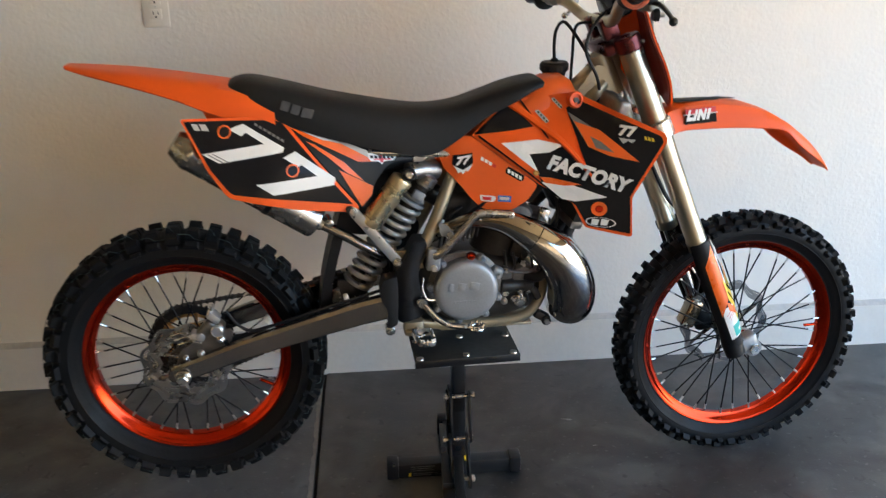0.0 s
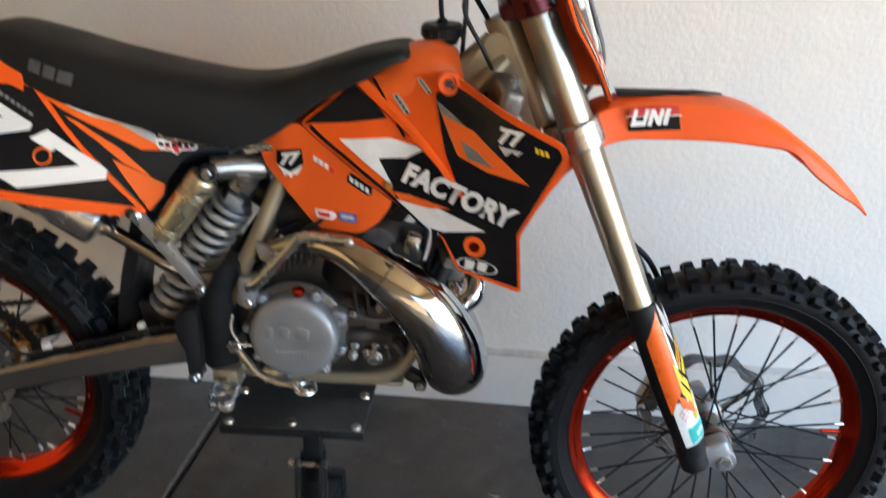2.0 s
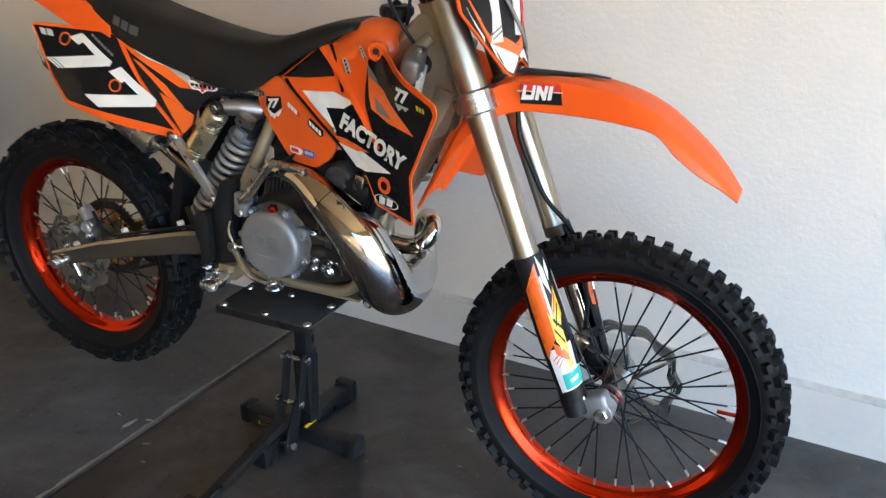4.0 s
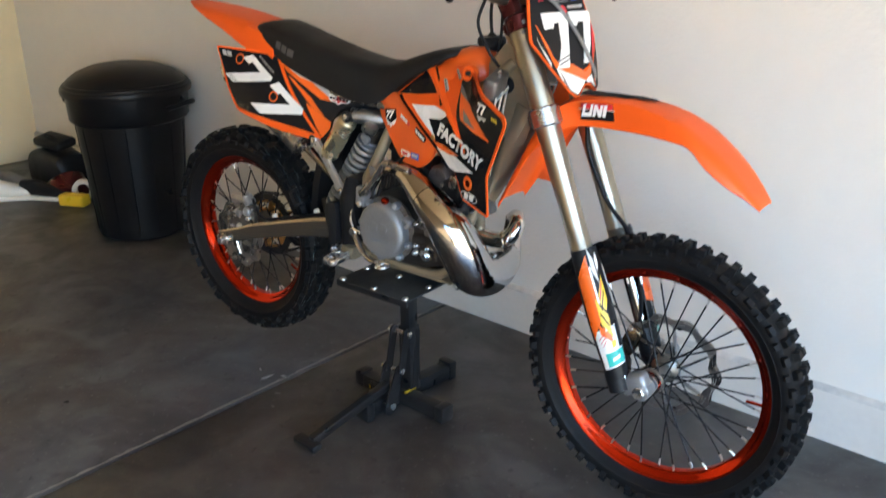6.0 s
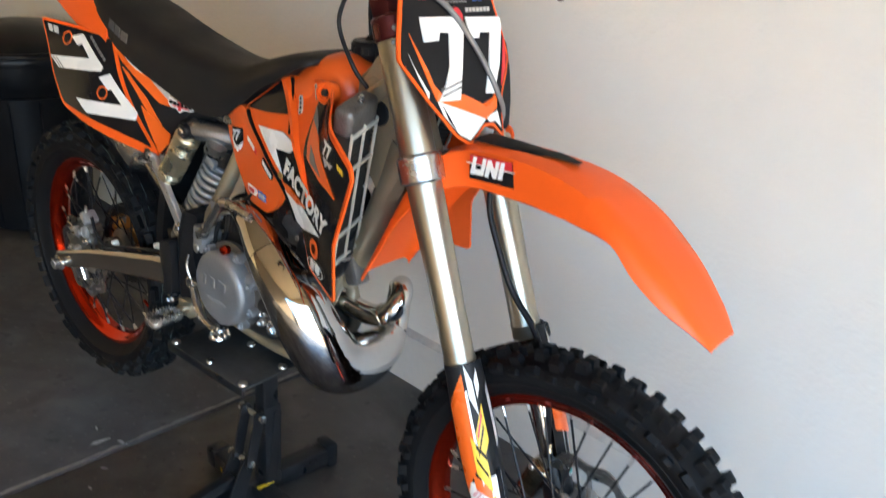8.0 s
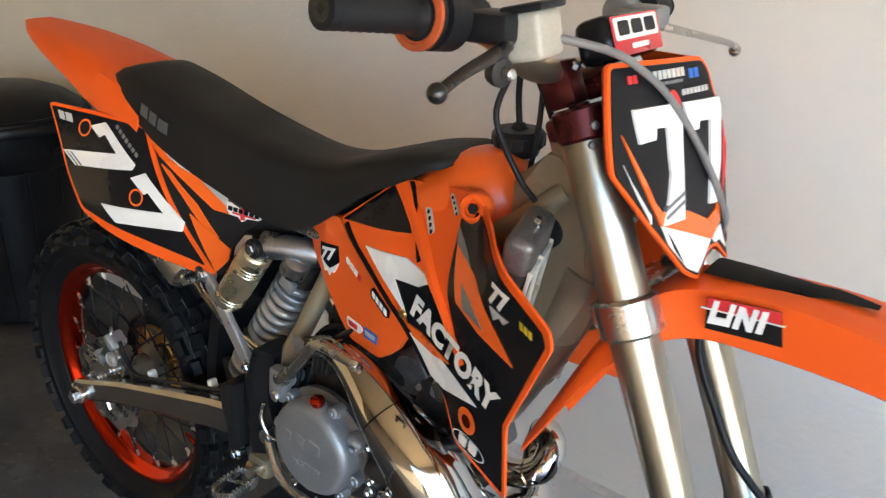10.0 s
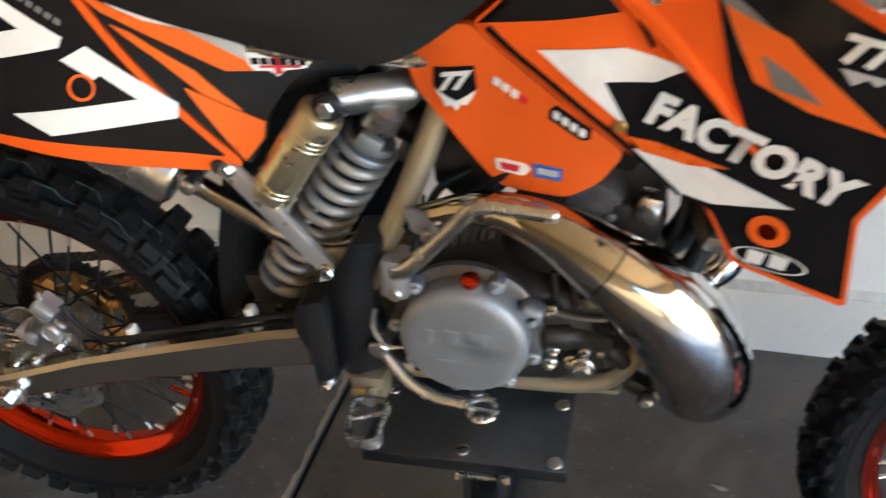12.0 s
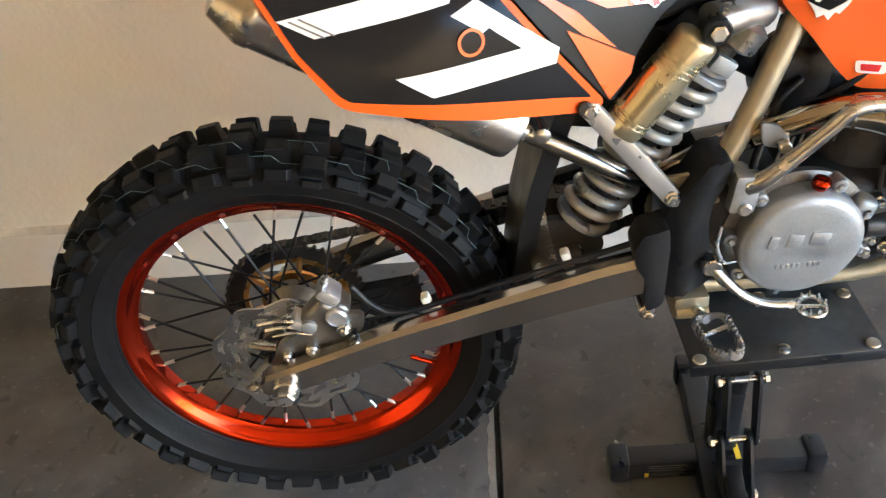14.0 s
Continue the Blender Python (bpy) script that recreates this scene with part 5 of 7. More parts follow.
for s in (-1, 1):
    bm = bmesh.new()
    box(bm, pose(0.566, s * 0.112, 0.494, 0, 0, 0), (0.050, 0.040, 0.042), 0.010)
    tube(bm, [(0.545, s * 0.128, 0.488), (0.588, s * 0.128, 0.488)], 0.009, 12)
    bracket = part("peg_bracket", bm, "frame", bike, "bronze foot peg bracket")
    bm = bmesh.new()
    x0, x1, y0, y1, z = 0.558, 0.602, 0.154, 0.226, 0.499
    outline = rounded([(x0, y0), (x1, y0), (x1 + 0.004, y1), (x0 + 0.010, y1)], 0.012, 4)
    tube(bm, [(x, s * y, z) for x, y in outline], 0.0032, 6, closed=True, flat=2.4)
    tube(bm, [(x0 + 0.004, s * (y0 + 0.034), z), (x1, s * (y0 + 0.018), z)], 0.003, 6)
    tube(bm, [(x0 + 0.010, s * (y0 - 0.034), z - 0.006), (x0 + 0.020, s * (y0 + 0.004), z)], 0.007, 8)
    peg = part("foot_peg", bm, "steel", bike, "serrated steel foot peg")
    for k in range(len(outline)):
        a, b = Vector(outline[k]), Vector(outline[(k + 1) % len(outline)])
        m_ = max(1, int((b - a).length / 0.0075))
        for j in range(m_):
            p = a.lerp(b, (j + 0.5) / m_)
            if p.y > y0 + 0.006 and (b - a).length > 0.003:
                part("tooth", tube(bmesh.new(), [(p.x, s * p.y, z + 0.004), (p.x, s * p.y, z + 0.012)], [0.0034, 0.0022], 6), "alu", peg)
# skid rail under the engine
bm = box(bmesh.new(), pose(0.905, -0.052, 0.470, 0, 30, 0), (0.044, 0.028, 0.022), 0.006)
y_tube(bm, (0.914, 0.462), -0.050, -0.074, 0.012, 20)
mount = part("lower_mount", bm, "dirty", bike, "dark lower engine mount")
bm = bmesh.new()
y_tube(bm, (0.914, 0.462), -0.072, -0.081, 0.0075, 6)
part("mount_bolt", bm, "steel", mount)
part("skid_plate", box(bmesh.new(), pose(0.76, 0, 0.452), (0.24, 0.11, 0.008), 0.003), "frame", bike)

# ---- brakes ----
def caliper(c, y, a, size, parent, label):
    """Two-piston caliper with bracket at angle a round the axle c."""
    r = size * 2.0
    p = Vector((c[0] + r * math.cos(a), y, c[2] + r * math.sin(a)))
    m = Matrix.Translation(p) @ Matrix.Rotation(-a, 4, "Y")
    bm = bmesh.new()
    box(bm, m @ pose(0, 0, 0), (size * 0.75, 0.046, size * 1.5), 0.010, 3)
    for dz in (-0.32, 0.32):
        q = m @ Vector((0, 0, dz * size))
        lathe(bm, q, (0, -1 if y < 0 else 1, 0), [(size * 0.26, 0), (size * 0.26, 0.028), (size * 0.2, 0.033)], 20)
    ob = part("brake_caliper", bm, "cast", parent, label)
    for dz in (-0.62, 0.62):
        q = m @ Vector((size * 0.2, 0, dz * size))
        bm = bmesh.new()
        y_tube(bm, (q.x, q.z), y - 0.03, y + 0.03, 0.006, 8)
        part("caliper_pin", bm, "steel", ob)
    return ob


RC = Matrix.Translation((0.066, -0.080, 0.516)) @ Matrix.Rotation(-radians(46), 4, "Y")
bm = box(bmesh.new(), RC @ pose(-0.008, 0, 0), (0.066, 0.034, 0.028), 0.008, 3)
box(bm, RC @ pose(0.014, 0.004, -0.020), (0.040, 0.040, 0.026), 0.008, 3)
rear_cal = part("brake_caliper", bm, "hub_metal", bike, "silver rear brake caliper")
part("caliper_bridge", box(bmesh.new(), RC @ pose(0.036, -0.002, 0.008), (0.020, 0.038, 0.034), 0.006, 2), "bright_alloy", rear_cal)
part("caliper_bridge", box(bmesh.new(), RC @ pose(-0.030, -0.004, 0.012), (0.016, 0.034, 0.020), 0.005, 2), "bright_alloy", rear_cal)
part("piston_cap", lathe(bmesh.new(), RC @ Vector((0.016, -0.016, -0.020)), (0, -1, 0), [(0.015, 0), (0.015, 0.006), (0.012, 0.009), (0.012, 0.007), (0.0002, 0.007)], 22), "bright_alloy", rear_cal)
part("piston_cap", lathe(bmesh.new(), RC @ Vector((-0.022, -0.016, 0.000)), (0, -1, 0), [(0.011, 0), (0.011, 0.006), (0.008, 0.008)], 22), "cast", rear_cal)
part("bleed_nipple", lathe(bmesh.new(), RC @ Vector((0.046, -0.006, 0.022)), (0.4, -0.2, 0.9), [(0.005, 0), (0.005, 0.008), (0.003, 0.009), (0.003, 0.017)], 10), "steel", rear_cal)
bm = bmesh.new()
plate(bm, rounded([(-0.016, 0.432), (0.030, 0.418), (0.075, 0.452), (0.125, 0.485), (0.128, 0.512), (0.090, 0.515), (0.040, 0.490), (0.004, 0.470)], 0.010), lambda x, z: -0.096, 0.010, step=0.1)
part("caliper_bracket", bm, "hub_metal", rear_cal)
for x, z, r in ((0.098, 0.492, 0.010), (0.048, 0.458, 0.009), (0.012, 0.450, 0.006)):
    bm = bmesh.new()
    y_tube(bm, (x, z), -0.094, -0.106, r, 18)
    y_tube(bm, (x, z), -0.104, -0.111, r * 0.62, 6)
    part("caliper_pin", bm, "steel", rear_cal)
for k in range(3):
    part("pad_spring", tube(bmesh.new(), spline([(-0.020 + 0.008 * k, -0.090, 0.505 - 0.012 * k), (0.010 + 0.008 * k, -0.098, 0.515 - 0.012 * k), (0.040 + 0.006 * k, -0.096, 0.508 - 0.012 * k)]), 0.0022, 6), "steel", rear_cal)
part("brake_hose", tube(bmesh.new(), spline([(0.118, -0.092, 0.560), (0.140, -0.096, 0.528), (0.170, -0.096, 0.508), (0.220, -0.096, 0.516), (0.284, -0.096, 0.534), (0.40, -0.098, 0.566), (0.50, -0.096, 0.592), (0.55, -0.088, 0.600)]), 0.0042, 8), "black", rear_cal, angle=80)
front_cal = caliper(FA, 0.068, radians(158), 0.055, bike, "dark bronze front brake caliper")
front_cal.data.materials[0] = M["burnt"]
STEERED = [front, front_cal, near_leg, far_leg, low, upc, front_fender]
bm = tube(bmesh.new(), spline([(1.380, 0.075, 0.410), (1.385, 0.062, 0.500), (1.368, 0.058, 0.600), (1.335, 0.062, 0.672), (1.281, 0.064, 0.726), (1.250, 0.064, 0.779), (1.216, 0.065, 0.852), (1.208, 0.068, 0.905), (1.192, 0.082, 0.970)]), 0.0055, 8)
fh = part("brake_hose", bm, "black", bike, "black front brake hose", angle=80)
bm = bmesh.new()
box(bm, pose(1.300, 0.128, 0.640, 0, -24, 0), (0.040, 0.026, 0.030), 0.006)
box(bm, pose(1.285, 0.115, 0.665, 0, -24, 0), (0.022, 0.040, 0.022), 0.005)
part("hose_clamp", bm, "black", fh)
STEERED.append(fh)

# stickers on the fork guards, and painted highlights near the top
def guard_sticker(t0, t1, a0, a1, material, s, parent, layer=1, skew=0.0):
    bm = bmesh.new()
    b = LOWF + Vector((0, s * LEG, 0))
    ax = fdir.cross(Vector((0, 1, 0))).normalized()
    rows = []
    for k in range(8):
        t = t0 + (t1 - t0) * k / 7
        row = []
        for j in range(9):
            ang = a0 + (a1 - a0) * j / 8
            tt = t + skew * (j / 8 - 0.5)
            w = 0.030 + 0.006 * math.sin(tt * 3.1) - 0.004 * tt + 0.0009 * layer
            p = b + fdir * (-0.012 + tt * 0.315)
            row.append(bm.verts.new(p + w * (math.cos(ang) * Vector((0, s, 0)) - math.sin(ang) * ax) + ax * 0.004))
        rows.append(row)
    for r0, r1 in zip(rows, rows[1:]):
        for j in range(8):
            bm.faces.new((r0[j], r0[j + 1], r1[j + 1], r1[j]))
    return part("sticker", bm, material, parent, angle=80)


for s, g in ((-1, near_guard), (1, far_guard)):
    guard_sticker(0.60, 0.90, -1.62, 0.34, "white_gfx", s, g, 1, 0.03)
    guard_sticker(0.12, 0.60, -0.56, 0.46, "orange_gfx", s, g, 1, 0.16)
    guard_sticker(0.13, 0.62, -0.68, -0.56, "white_gfx", s, g, 2, 0.01)
    # silver and white patches that paint chrome highlights on the black top
    guard_sticker(0.04, 0.22, -1.02, -0.72, "silver_gfx", s, g, 2, -0.10)
    guard_sticker(0.06, 0.15, -1.34, -1.10, "white_gfx", s, g, 2, 0.06)
    guard_sticker(0.14, 0.44, -1.86, -1.64, "silver_gfx", s, g, 2, 0.04)
    guard_sticker(0.28, 0.47, -1.22, -0.70, "yellow_gfx", s, g, 3, 0.14)
    guard_sticker(0.42, 0.62, -0.98, -0.42, "yellow_gfx", s, g, 3, -0.12)
    guard_sticker(0.30, 0.33, -1.12, -0.76, "red_gfx", s, g, 4, 0.12)
    guard_sticker(0.38, 0.405, -1.10, -0.66, "gloss_black", s, g, 4, 0.14)
    guard_sticker(0.44, 0.47, -1.00, -0.60, "gloss_black", s, g, 4, -0.08)
    guard_sticker(0.52, 0.545, -0.90, -0.52, "gloss_black", s, g, 4, -0.10)
    guard_sticker(0.60, 0.68, -0.92, -0.20, "orange_gfx", s, g, 2, -0.08)
    for k in range(3):
        guard_sticker(0.655 + 0.025 * k, 0.662 + 0.025 * k, -0.50, 0.10 - 0.1 * k, "red_gfx", s, g, 2, 0.05)
    guard_sticker(0.56, 0.76, -1.58, -1.28, "gloss_black", s, g, 2, 0.0)
    guard_sticker(0.70, 0.75, -1.05, -0.74, "yellow_gfx", s, g, 3, 0.02)
    guard_sticker(0.78, 0.885, -1.56, -0.12, "teal_gfx", s, g, 2, 0.02)
    guard_sticker(0.82, 0.845, -1.15, -0.55, "white_gfx", s, g, 3, 0.02)
guard_sticker(0.14, 0.62, -2.10, -1.05, "orange_gfx", 1, far_guard, 5, 0.06)

# ---- number plate ----
def x_plate(y, z):
    return 1.228 - 0.34 * (z - 1.0) + (0.04 + 0.17 * smooth01(1.02, 1.2, z)) * y - 0.35 * y * y


PLATE = [(-0.089, 1.229), (-0.105, 1.176), (-0.124, 1.123), (-0.091, 1.065), (-0.047, 1.008), (-0.022, 0.993), (-0.002, 1.004), (0.018, 1.017), (0.039, 1.016), (0.049, 1.005), (0.061, 0.992), (0.067, 1.030), (0.075, 1.062), (0.090, 1.090), (0.097, 1.117), (0.090, 1.147), (0.079, 1.188), (0.075, 1.212), (0.064, 1.224)]


def inset(pts, d):
    """The outline moved inwards by d."""
    turn = sum(p[0] * q[1] - q[0] * p[1] for p, q in zip(pts, pts[1:] + pts[:1]))
    out = []
    for i, p in enumerate(pts):
        u = (Vector(p) - Vector(pts[i - 1])).normalized()
        v = (Vector(pts[(i + 1) % len(pts)]) - Vector(p)).normalized()
        n = Vector((-u.y - v.y, u.x + v.x)).normalized() * (1 if turn > 0 else -1)
        out.append(tuple(Vector(p) + n * d / max(0.5, n.dot(Vector((-u.y, u.x)) * (1 if turn > 0 else -1)))))
    return out


def fplate(name, outline, material, parent, layer=0, label="", back=0.0):
    bm = plate(bmesh.new(), outline, lambda y, z: -x_plate(y, z) + back, 0.004 if not layer else -0.0002, 0.012, -1, lift=0.0011 * layer + (0.0004 if layer else 0))
    for v in bm.verts:
        v.co = Vector((-v.co.y, v.co.x, v.co.z))
    return part(name, bm, material, parent, label, angle=60)


npl = fplate("number_plate", rounded(PLATE, 0.008), "orange", bike, label="orange front number plate with black field")
# sheet added behind the plate; its dark red paints the back's shade
fplate("plate_back_shade", rounded(inset(PLATE, 0.003), 0.006), "deep_red", npl, back=0.0048, label="added dark red sheet for the shaded plate back")
fplate("plate_side", rounded([(0.070, 1.160), (0.106, 1.140), (0.112, 1.090), (0.108, 1.045), (0.090, 1.002), (0.060, 1.000), (0.060, 1.08)], 0.01), "black", npl, back=0.010)
fplate("graphic", rounded(inset(PLATE, 0.0045), 0.005), "plate_black", npl, 1)
fplate("graphic", [(-0.074, 1.066), (-0.023, 1.046), (0.022, 1.028), (0.008, 1.019), (-0.004, 1.012), (-0.022, 1.002), (-0.042, 1.012), (-0.068, 1.043)], "white_gfx", npl, 2)
fplate("graphic", [(-0.104, 1.132), (-0.100, 1.114), (-0.088, 1.083), (-0.085, 1.079), (-0.089, 1.070), (-0.098, 1.099)], "white_gfx", npl, 2)
fplate("graphic", [(0.024, 1.030), (0.053, 1.037), (0.056, 1.010), (0.044, 1.022), (0.030, 1.022)], "white_gfx", npl, 2)
fplate("graphic", [(-0.066, 1.057), (-0.058, 1.041), (-0.049, 1.021), (-0.060, 1.036)], "gloss_black", npl, 3)
fplate("graphic", [(-0.095, 1.160), (-0.078, 1.108), (-0.074, 1.089), (-0.065, 1.077), (-0.017, 1.069), (0.021, 1.051), (0.046, 1.057), (0.058, 1.068), (0.052, 1.042), (0.022, 1.028), (-0.023, 1.046), (-0.076, 1.066), (-0.082, 1.090)], "orange_gfx", npl, 3)
fplate("graphic", [(0.086, 1.150), (0.089, 1.126), (0.085, 1.097), (0.071, 1.072), (0.079, 1.106)], "red_gfx", npl, 2)
fplate("race_number", [(-0.071, 1.182), (0.005, 1.181), (0.004, 1.163), (-0.012, 1.108), (-0.029, 1.063), (-0.073, 1.065), (-0.051, 1.086), (-0.035, 1.111), (-0.024, 1.159), (-0.042, 1.160), (-0.047, 1.149), (-0.073, 1.148)], "white_gfx", npl, 4)
fplate("race_number", [(0.012, 1.180), (0.080, 1.178), (0.082, 1.167), (0.070, 1.107), (0.050, 1.064), (0.031, 1.066), (0.046, 1.102), (0.058, 1.156), (0.035, 1.157), (0.032, 1.149), (0.016, 1.149)], "white_gfx", npl, 4)
for k in (0, 1):
    fplate("graphic", [(-0.061 - 0.002 * k, 1.081 - 0.008 * k), (-0.019 - 0.002 * k, 1.091 - 0.008 * k), (-0.020 - 0.002 * k, 1.088 - 0.008 * k), (-0.062 - 0.002 * k, 1.078 - 0.008 * k)], "grey_gfx", npl, 5)


def print_row(y0, y1, z0, z1, n, material):
    """Unreadable small print: a row of plain upright bars."""
    w = (y1 - y0) / n
    for k in range(n):
        y = y0 + k * w
        fplate("small_print", [(y, z1), (y + w * 0.72, z1), (y + w * 0.66, z0), (y - w * 0.05, z0)], material, npl, 2)


print_row(-0.067, -0.051, 1.207, 1.215, 2, "red_gfx")
print_row(-0.027, 0.028, 1.207, 1.216, 7, "silver_gfx")
print_row(-0.022, 0.022, 1.201, 1.204, 8, "grey_gfx")
print_row(0.034, 0.054, 1.203, 1.213, 2, "blue_gfx")
print_row(0.016, 0.066, 1.187, 1.193, 7, "silver_gfx")
fplate("red_tag", rounded([(-0.016, 1.192), (-0.002, 1.196), (0.006, 1.184), (0.004, 1.174), (-0.008, 1.178)], 0.004), "red_gfx", npl, 5)

# far side wall of the plate, folded back round the fork
bm = bmesh.new()
rings = []
for y, z in ((0.062, 1.222), (0.077, 1.198), (0.088, 1.150), (0.094, 1.117), (0.086, 1.088), (0.072, 1.054), (0.060, 1.000)):
    x, depth = x_plate(y, z) - 0.004, 0.080 - 0.035 * smooth01(1.12, 1.0, z)
    rings.append([(x, y, z), (x - depth * 0.5, y + 0.006, z), (x - depth, y + 0.010, z), (x - depth, y + 0.0125, z), (x - depth * 0.5, y + 0.0085, z), (x, y + 0.0025, z)])
loft(bm, rings)
part("plate_wing", bm, "orange", npl)

# ---- handlebar ----
bar_pts = [(1.006, -0.380, 1.292), (1.022, -0.25, 1.277), (1.031, -0.17, 1.254), (1.040, -0.105, 1.215), (1.046, -0.04, 1.205), (1.046, 0.04, 1.203), (1.040, 0.105, 1.208), (1.015, 0.17, 1.238), (0.990, 0.25, 1.247), (0.980, 0.380, 1.242)]
hb = part("handlebar", tube(bmesh.new(), spline(bar_pts), 0.0135, 16), "fork", bike, "tapered silver handlebar", angle=80)
STEERED.append(hb)
for s, y0, y1, a, b in ((-1, -0.385, -0.265, Vector((1.006, -0.385, 1.292)), Vector((1.021, -0.265, 1.279))), (1, 0.265, 0.385, Vector((0.9795, 0.385, 1.2415)), Vector((0.989, 0.265, 1.2465)))):
    d = (b - a).normalized()
    grip = part("grip", lathe(bmesh.new(), a, d, [(0.010, -0.002), (0.016, 0), (0.0165, 0.004)] + [(0.0165 + (0.0012 if k % 2 else 0), 0.006 + k * 0.005) for k in range(20)] + [(0.020, 0.108), (0.032, 0.112), (0.032, 0.118), (0.016, 0.120)], 24), "black", hb, "black rubber grip")
    part("bar_end", lathe(bmesh.new(), a - d * 0.0035, d, [(0.0002, 0.004), (0.0045, 0.004), (0.005, 0), (0.0105, 0), (0.011, 0.003)], 24), "dirty" if s < 0 else "black", hb)
    part("grip_ring", lathe(bmesh.new(), a - d * 0.003, d, [(0.012, 0), (0.0175, 0.001), (0.0178, 0.006), (0.012, 0.007)], 24), "black", hb)
    part("grip_flange", lathe(bmesh.new(), b - d * 0.0145, d, [(0.0255, 0.002), (0.0262, 0), (0.0325, 0.001), (0.0325, 0.005), (0.020, 0.006)], 28), "grip_orange" if s < 0 else "black", hb)
    # perch, reservoir and lever
    bm = bmesh.new()
    c = b + d * 0.055
    lathe(bm, c - d * 0.02, d, [(0.016, 0), (0.021, 0.003), (0.021, 0.037), (0.016, 0.04)], 20)
    box(bm, Matrix.Translation(c + Vector((0.035, 0, -0.004))), (0.055, 0.048, 0.030), 0.007)
    perch = part("lever_perch", bm, "black" if s < 0 else "cast", hb)
    if s < 0:
        bm = box(bmesh.new(), pose(1.090, -0.186, 1.262, 0, -12, 8), (0.040, 0.058, 0.046), 0.007, 3)
        part("fluid_reservoir", bm, "reservoir", perch, "cream brake fluid reservoir")
        part("reservoir_cap", box(bmesh.new(), pose(1.088, -0.186, 1.288, 0, -12, 8), (0.044, 0.062, 0.008), 0.003), "black", perch)
        bm = lathe(bmesh.new(), (1.084, -0.236, 1.232), (1, -0.2, 0), [(0.012, -0.006), (0.014, 0.0), (0.014, 0.006), (0.006, 0.008)], 14)
        part("lever_adjuster", bm, "dirty", perch)
        part("adjuster_screw", lathe(bmesh.new(), (1.094, -0.238, 1.232), (1, -0.2, 0), [(0.006, 0), (0.006, 0.008), (0.004, 0.010)], 8), "steel", perch)
        part("throttle_housing", lathe(bmesh.new(), b - d * 0.0, d, [(0.018, 0), (0.032, 0.004), (0.032, 0.030), (0.020, 0.034)], 24), "black", hb)
    tip = Vector((1.083, -0.329, 1.225)) if s < 0 else Vector((1.089, 0.415, 1.185))
    lv = spline([c + Vector((0.045, 0, -0.014)), c + Vector((0.062, s * 0.03, -0.020)), tip + Vector((0.004, -s * 0.035, 0.014)), tip], 5)
    lever = part("lever", tube(bmesh.new(), lv, [0.010, 0.008, 0.0065, 0.006], 10, flat=0.7), "lever_dark" if s < 0 else "alu", hb, "black brake lever" if s < 0 else "silver clutch lever", angle=80)
    bm = bmesh.new()
    bmesh.ops.create_uvsphere(bm, u_segments=14, v_segments=10, radius=0.0095, matrix=Matrix.Translation(tip))
    part("lever_ball", bm, "lever_dark" if s < 0 else "alu", lever)
# bar clamps and pad
for y in (-0.045, 0.045):
    clampo = part("bar_clamp", box(bmesh.new(), pose(1.050, y, 1.190, 0, -24, 0), (0.040, 0.034, 0.052), 0.006), "maroon", hb, "dark red bar clamp")
for y in (-0.055, -0.035, 0.035, 0.055):
    part("clamp_bolt", lathe(bmesh.new(), (1.068, y, 1.212), (0.4, 0, 1), [(0.005, 0), (0.005, 0.006)], 6), "steel", clampo)
pad = part("bar_pad", box(bmesh.new(), pose(1.084, 0.016, 1.240, 0, -20, 0), (0.046, 0.132, 0.052), 0.013, 3), "gloss_black", hb, "black bar pad with red and white panel")
PADF = pose(1.084, 0.016, 1.240, 0, -20, 0)


def pad_face(y0, y1, z0, z1, material, lift):
    bm = bmesh.new()
    bm.faces.new([bm.verts.new(PADF @ Vector((0.0232 + lift, y, z))) for y, z in rounded([(y0, z0), (y1, z0), (y1, z1), (y0, z1)], 0.004)])
    return part("panel", bm, material, pad, smooth=False)


pad_face(-0.061, 0.061, -0.022, 0.022, "red_gfx", 0.0004)
pad_face(-0.056, 0.056, -0.005, 0.020, "white_gfx", 0.0010)
for k, w in ((-0.034, 0.028), (0.0, 0.028), (0.034, 0.028)):
    pad_face(k - w / 2, k + w / 2, 0.000, 0.016, "gloss_black", 0.0016)
pad_face(-0.020, 0.024, -0.016, -0.010, "white_gfx", 0.0010)
# cables
for name, pts, r, m_ in (("front_brake_hose", [(1.040, -0.235, 1.262), (1.090, -0.185, 1.262), (1.136, -0.112, 1.244), (1.152, -0.058, 1.218), (1.169, -0.018, 1.186), (1.188, 0.010, 1.145), (1.204, 0.032, 1.105), (1.217, 0.048, 1.068), (1.220, 0.066, 1.03), (1.19, 0.085, 0.97)], 0.0045, "grey_gfx"), ("throttle_cable", [(1.000, -0.24, 1.262), (1.045, -0.15, 1.262), (1.01, -0.085, 1.215), (0.985, -0.080, 1.15), (1.015, -0.075, 1.085), (1.03, -0.055, 1.05)], 0.0038, "black")):
    h = part(name, tube(bmesh.new(), spline(pts, 8), r, 8), m_, bike, angle=80)
    STEERED.append(h)
part("vent_hose", tube(bmesh.new(), spline([(0.945, 0.035, 1.110), (0.943, 0.033, 1.150), (0.947, 0.030, 1.184), (0.962, 0.022, 1.202), (0.986, 0.012, 1.176), (1.030, 0.0, 1.108), (1.065, -0.010, 1.050)], 8), 0.0042, 8), "black", bike, "black fuel vent hose", angle=80)
part("cable_loop", tube(bmesh.new(), spline([(1.03, 0.02, 1.20), (0.992, 0.02, 1.19), (0.985, 0.018, 1.12), (0.98, 0.01, 1.06)], 8), 0.0038, 8), "black", bike, angle=80)

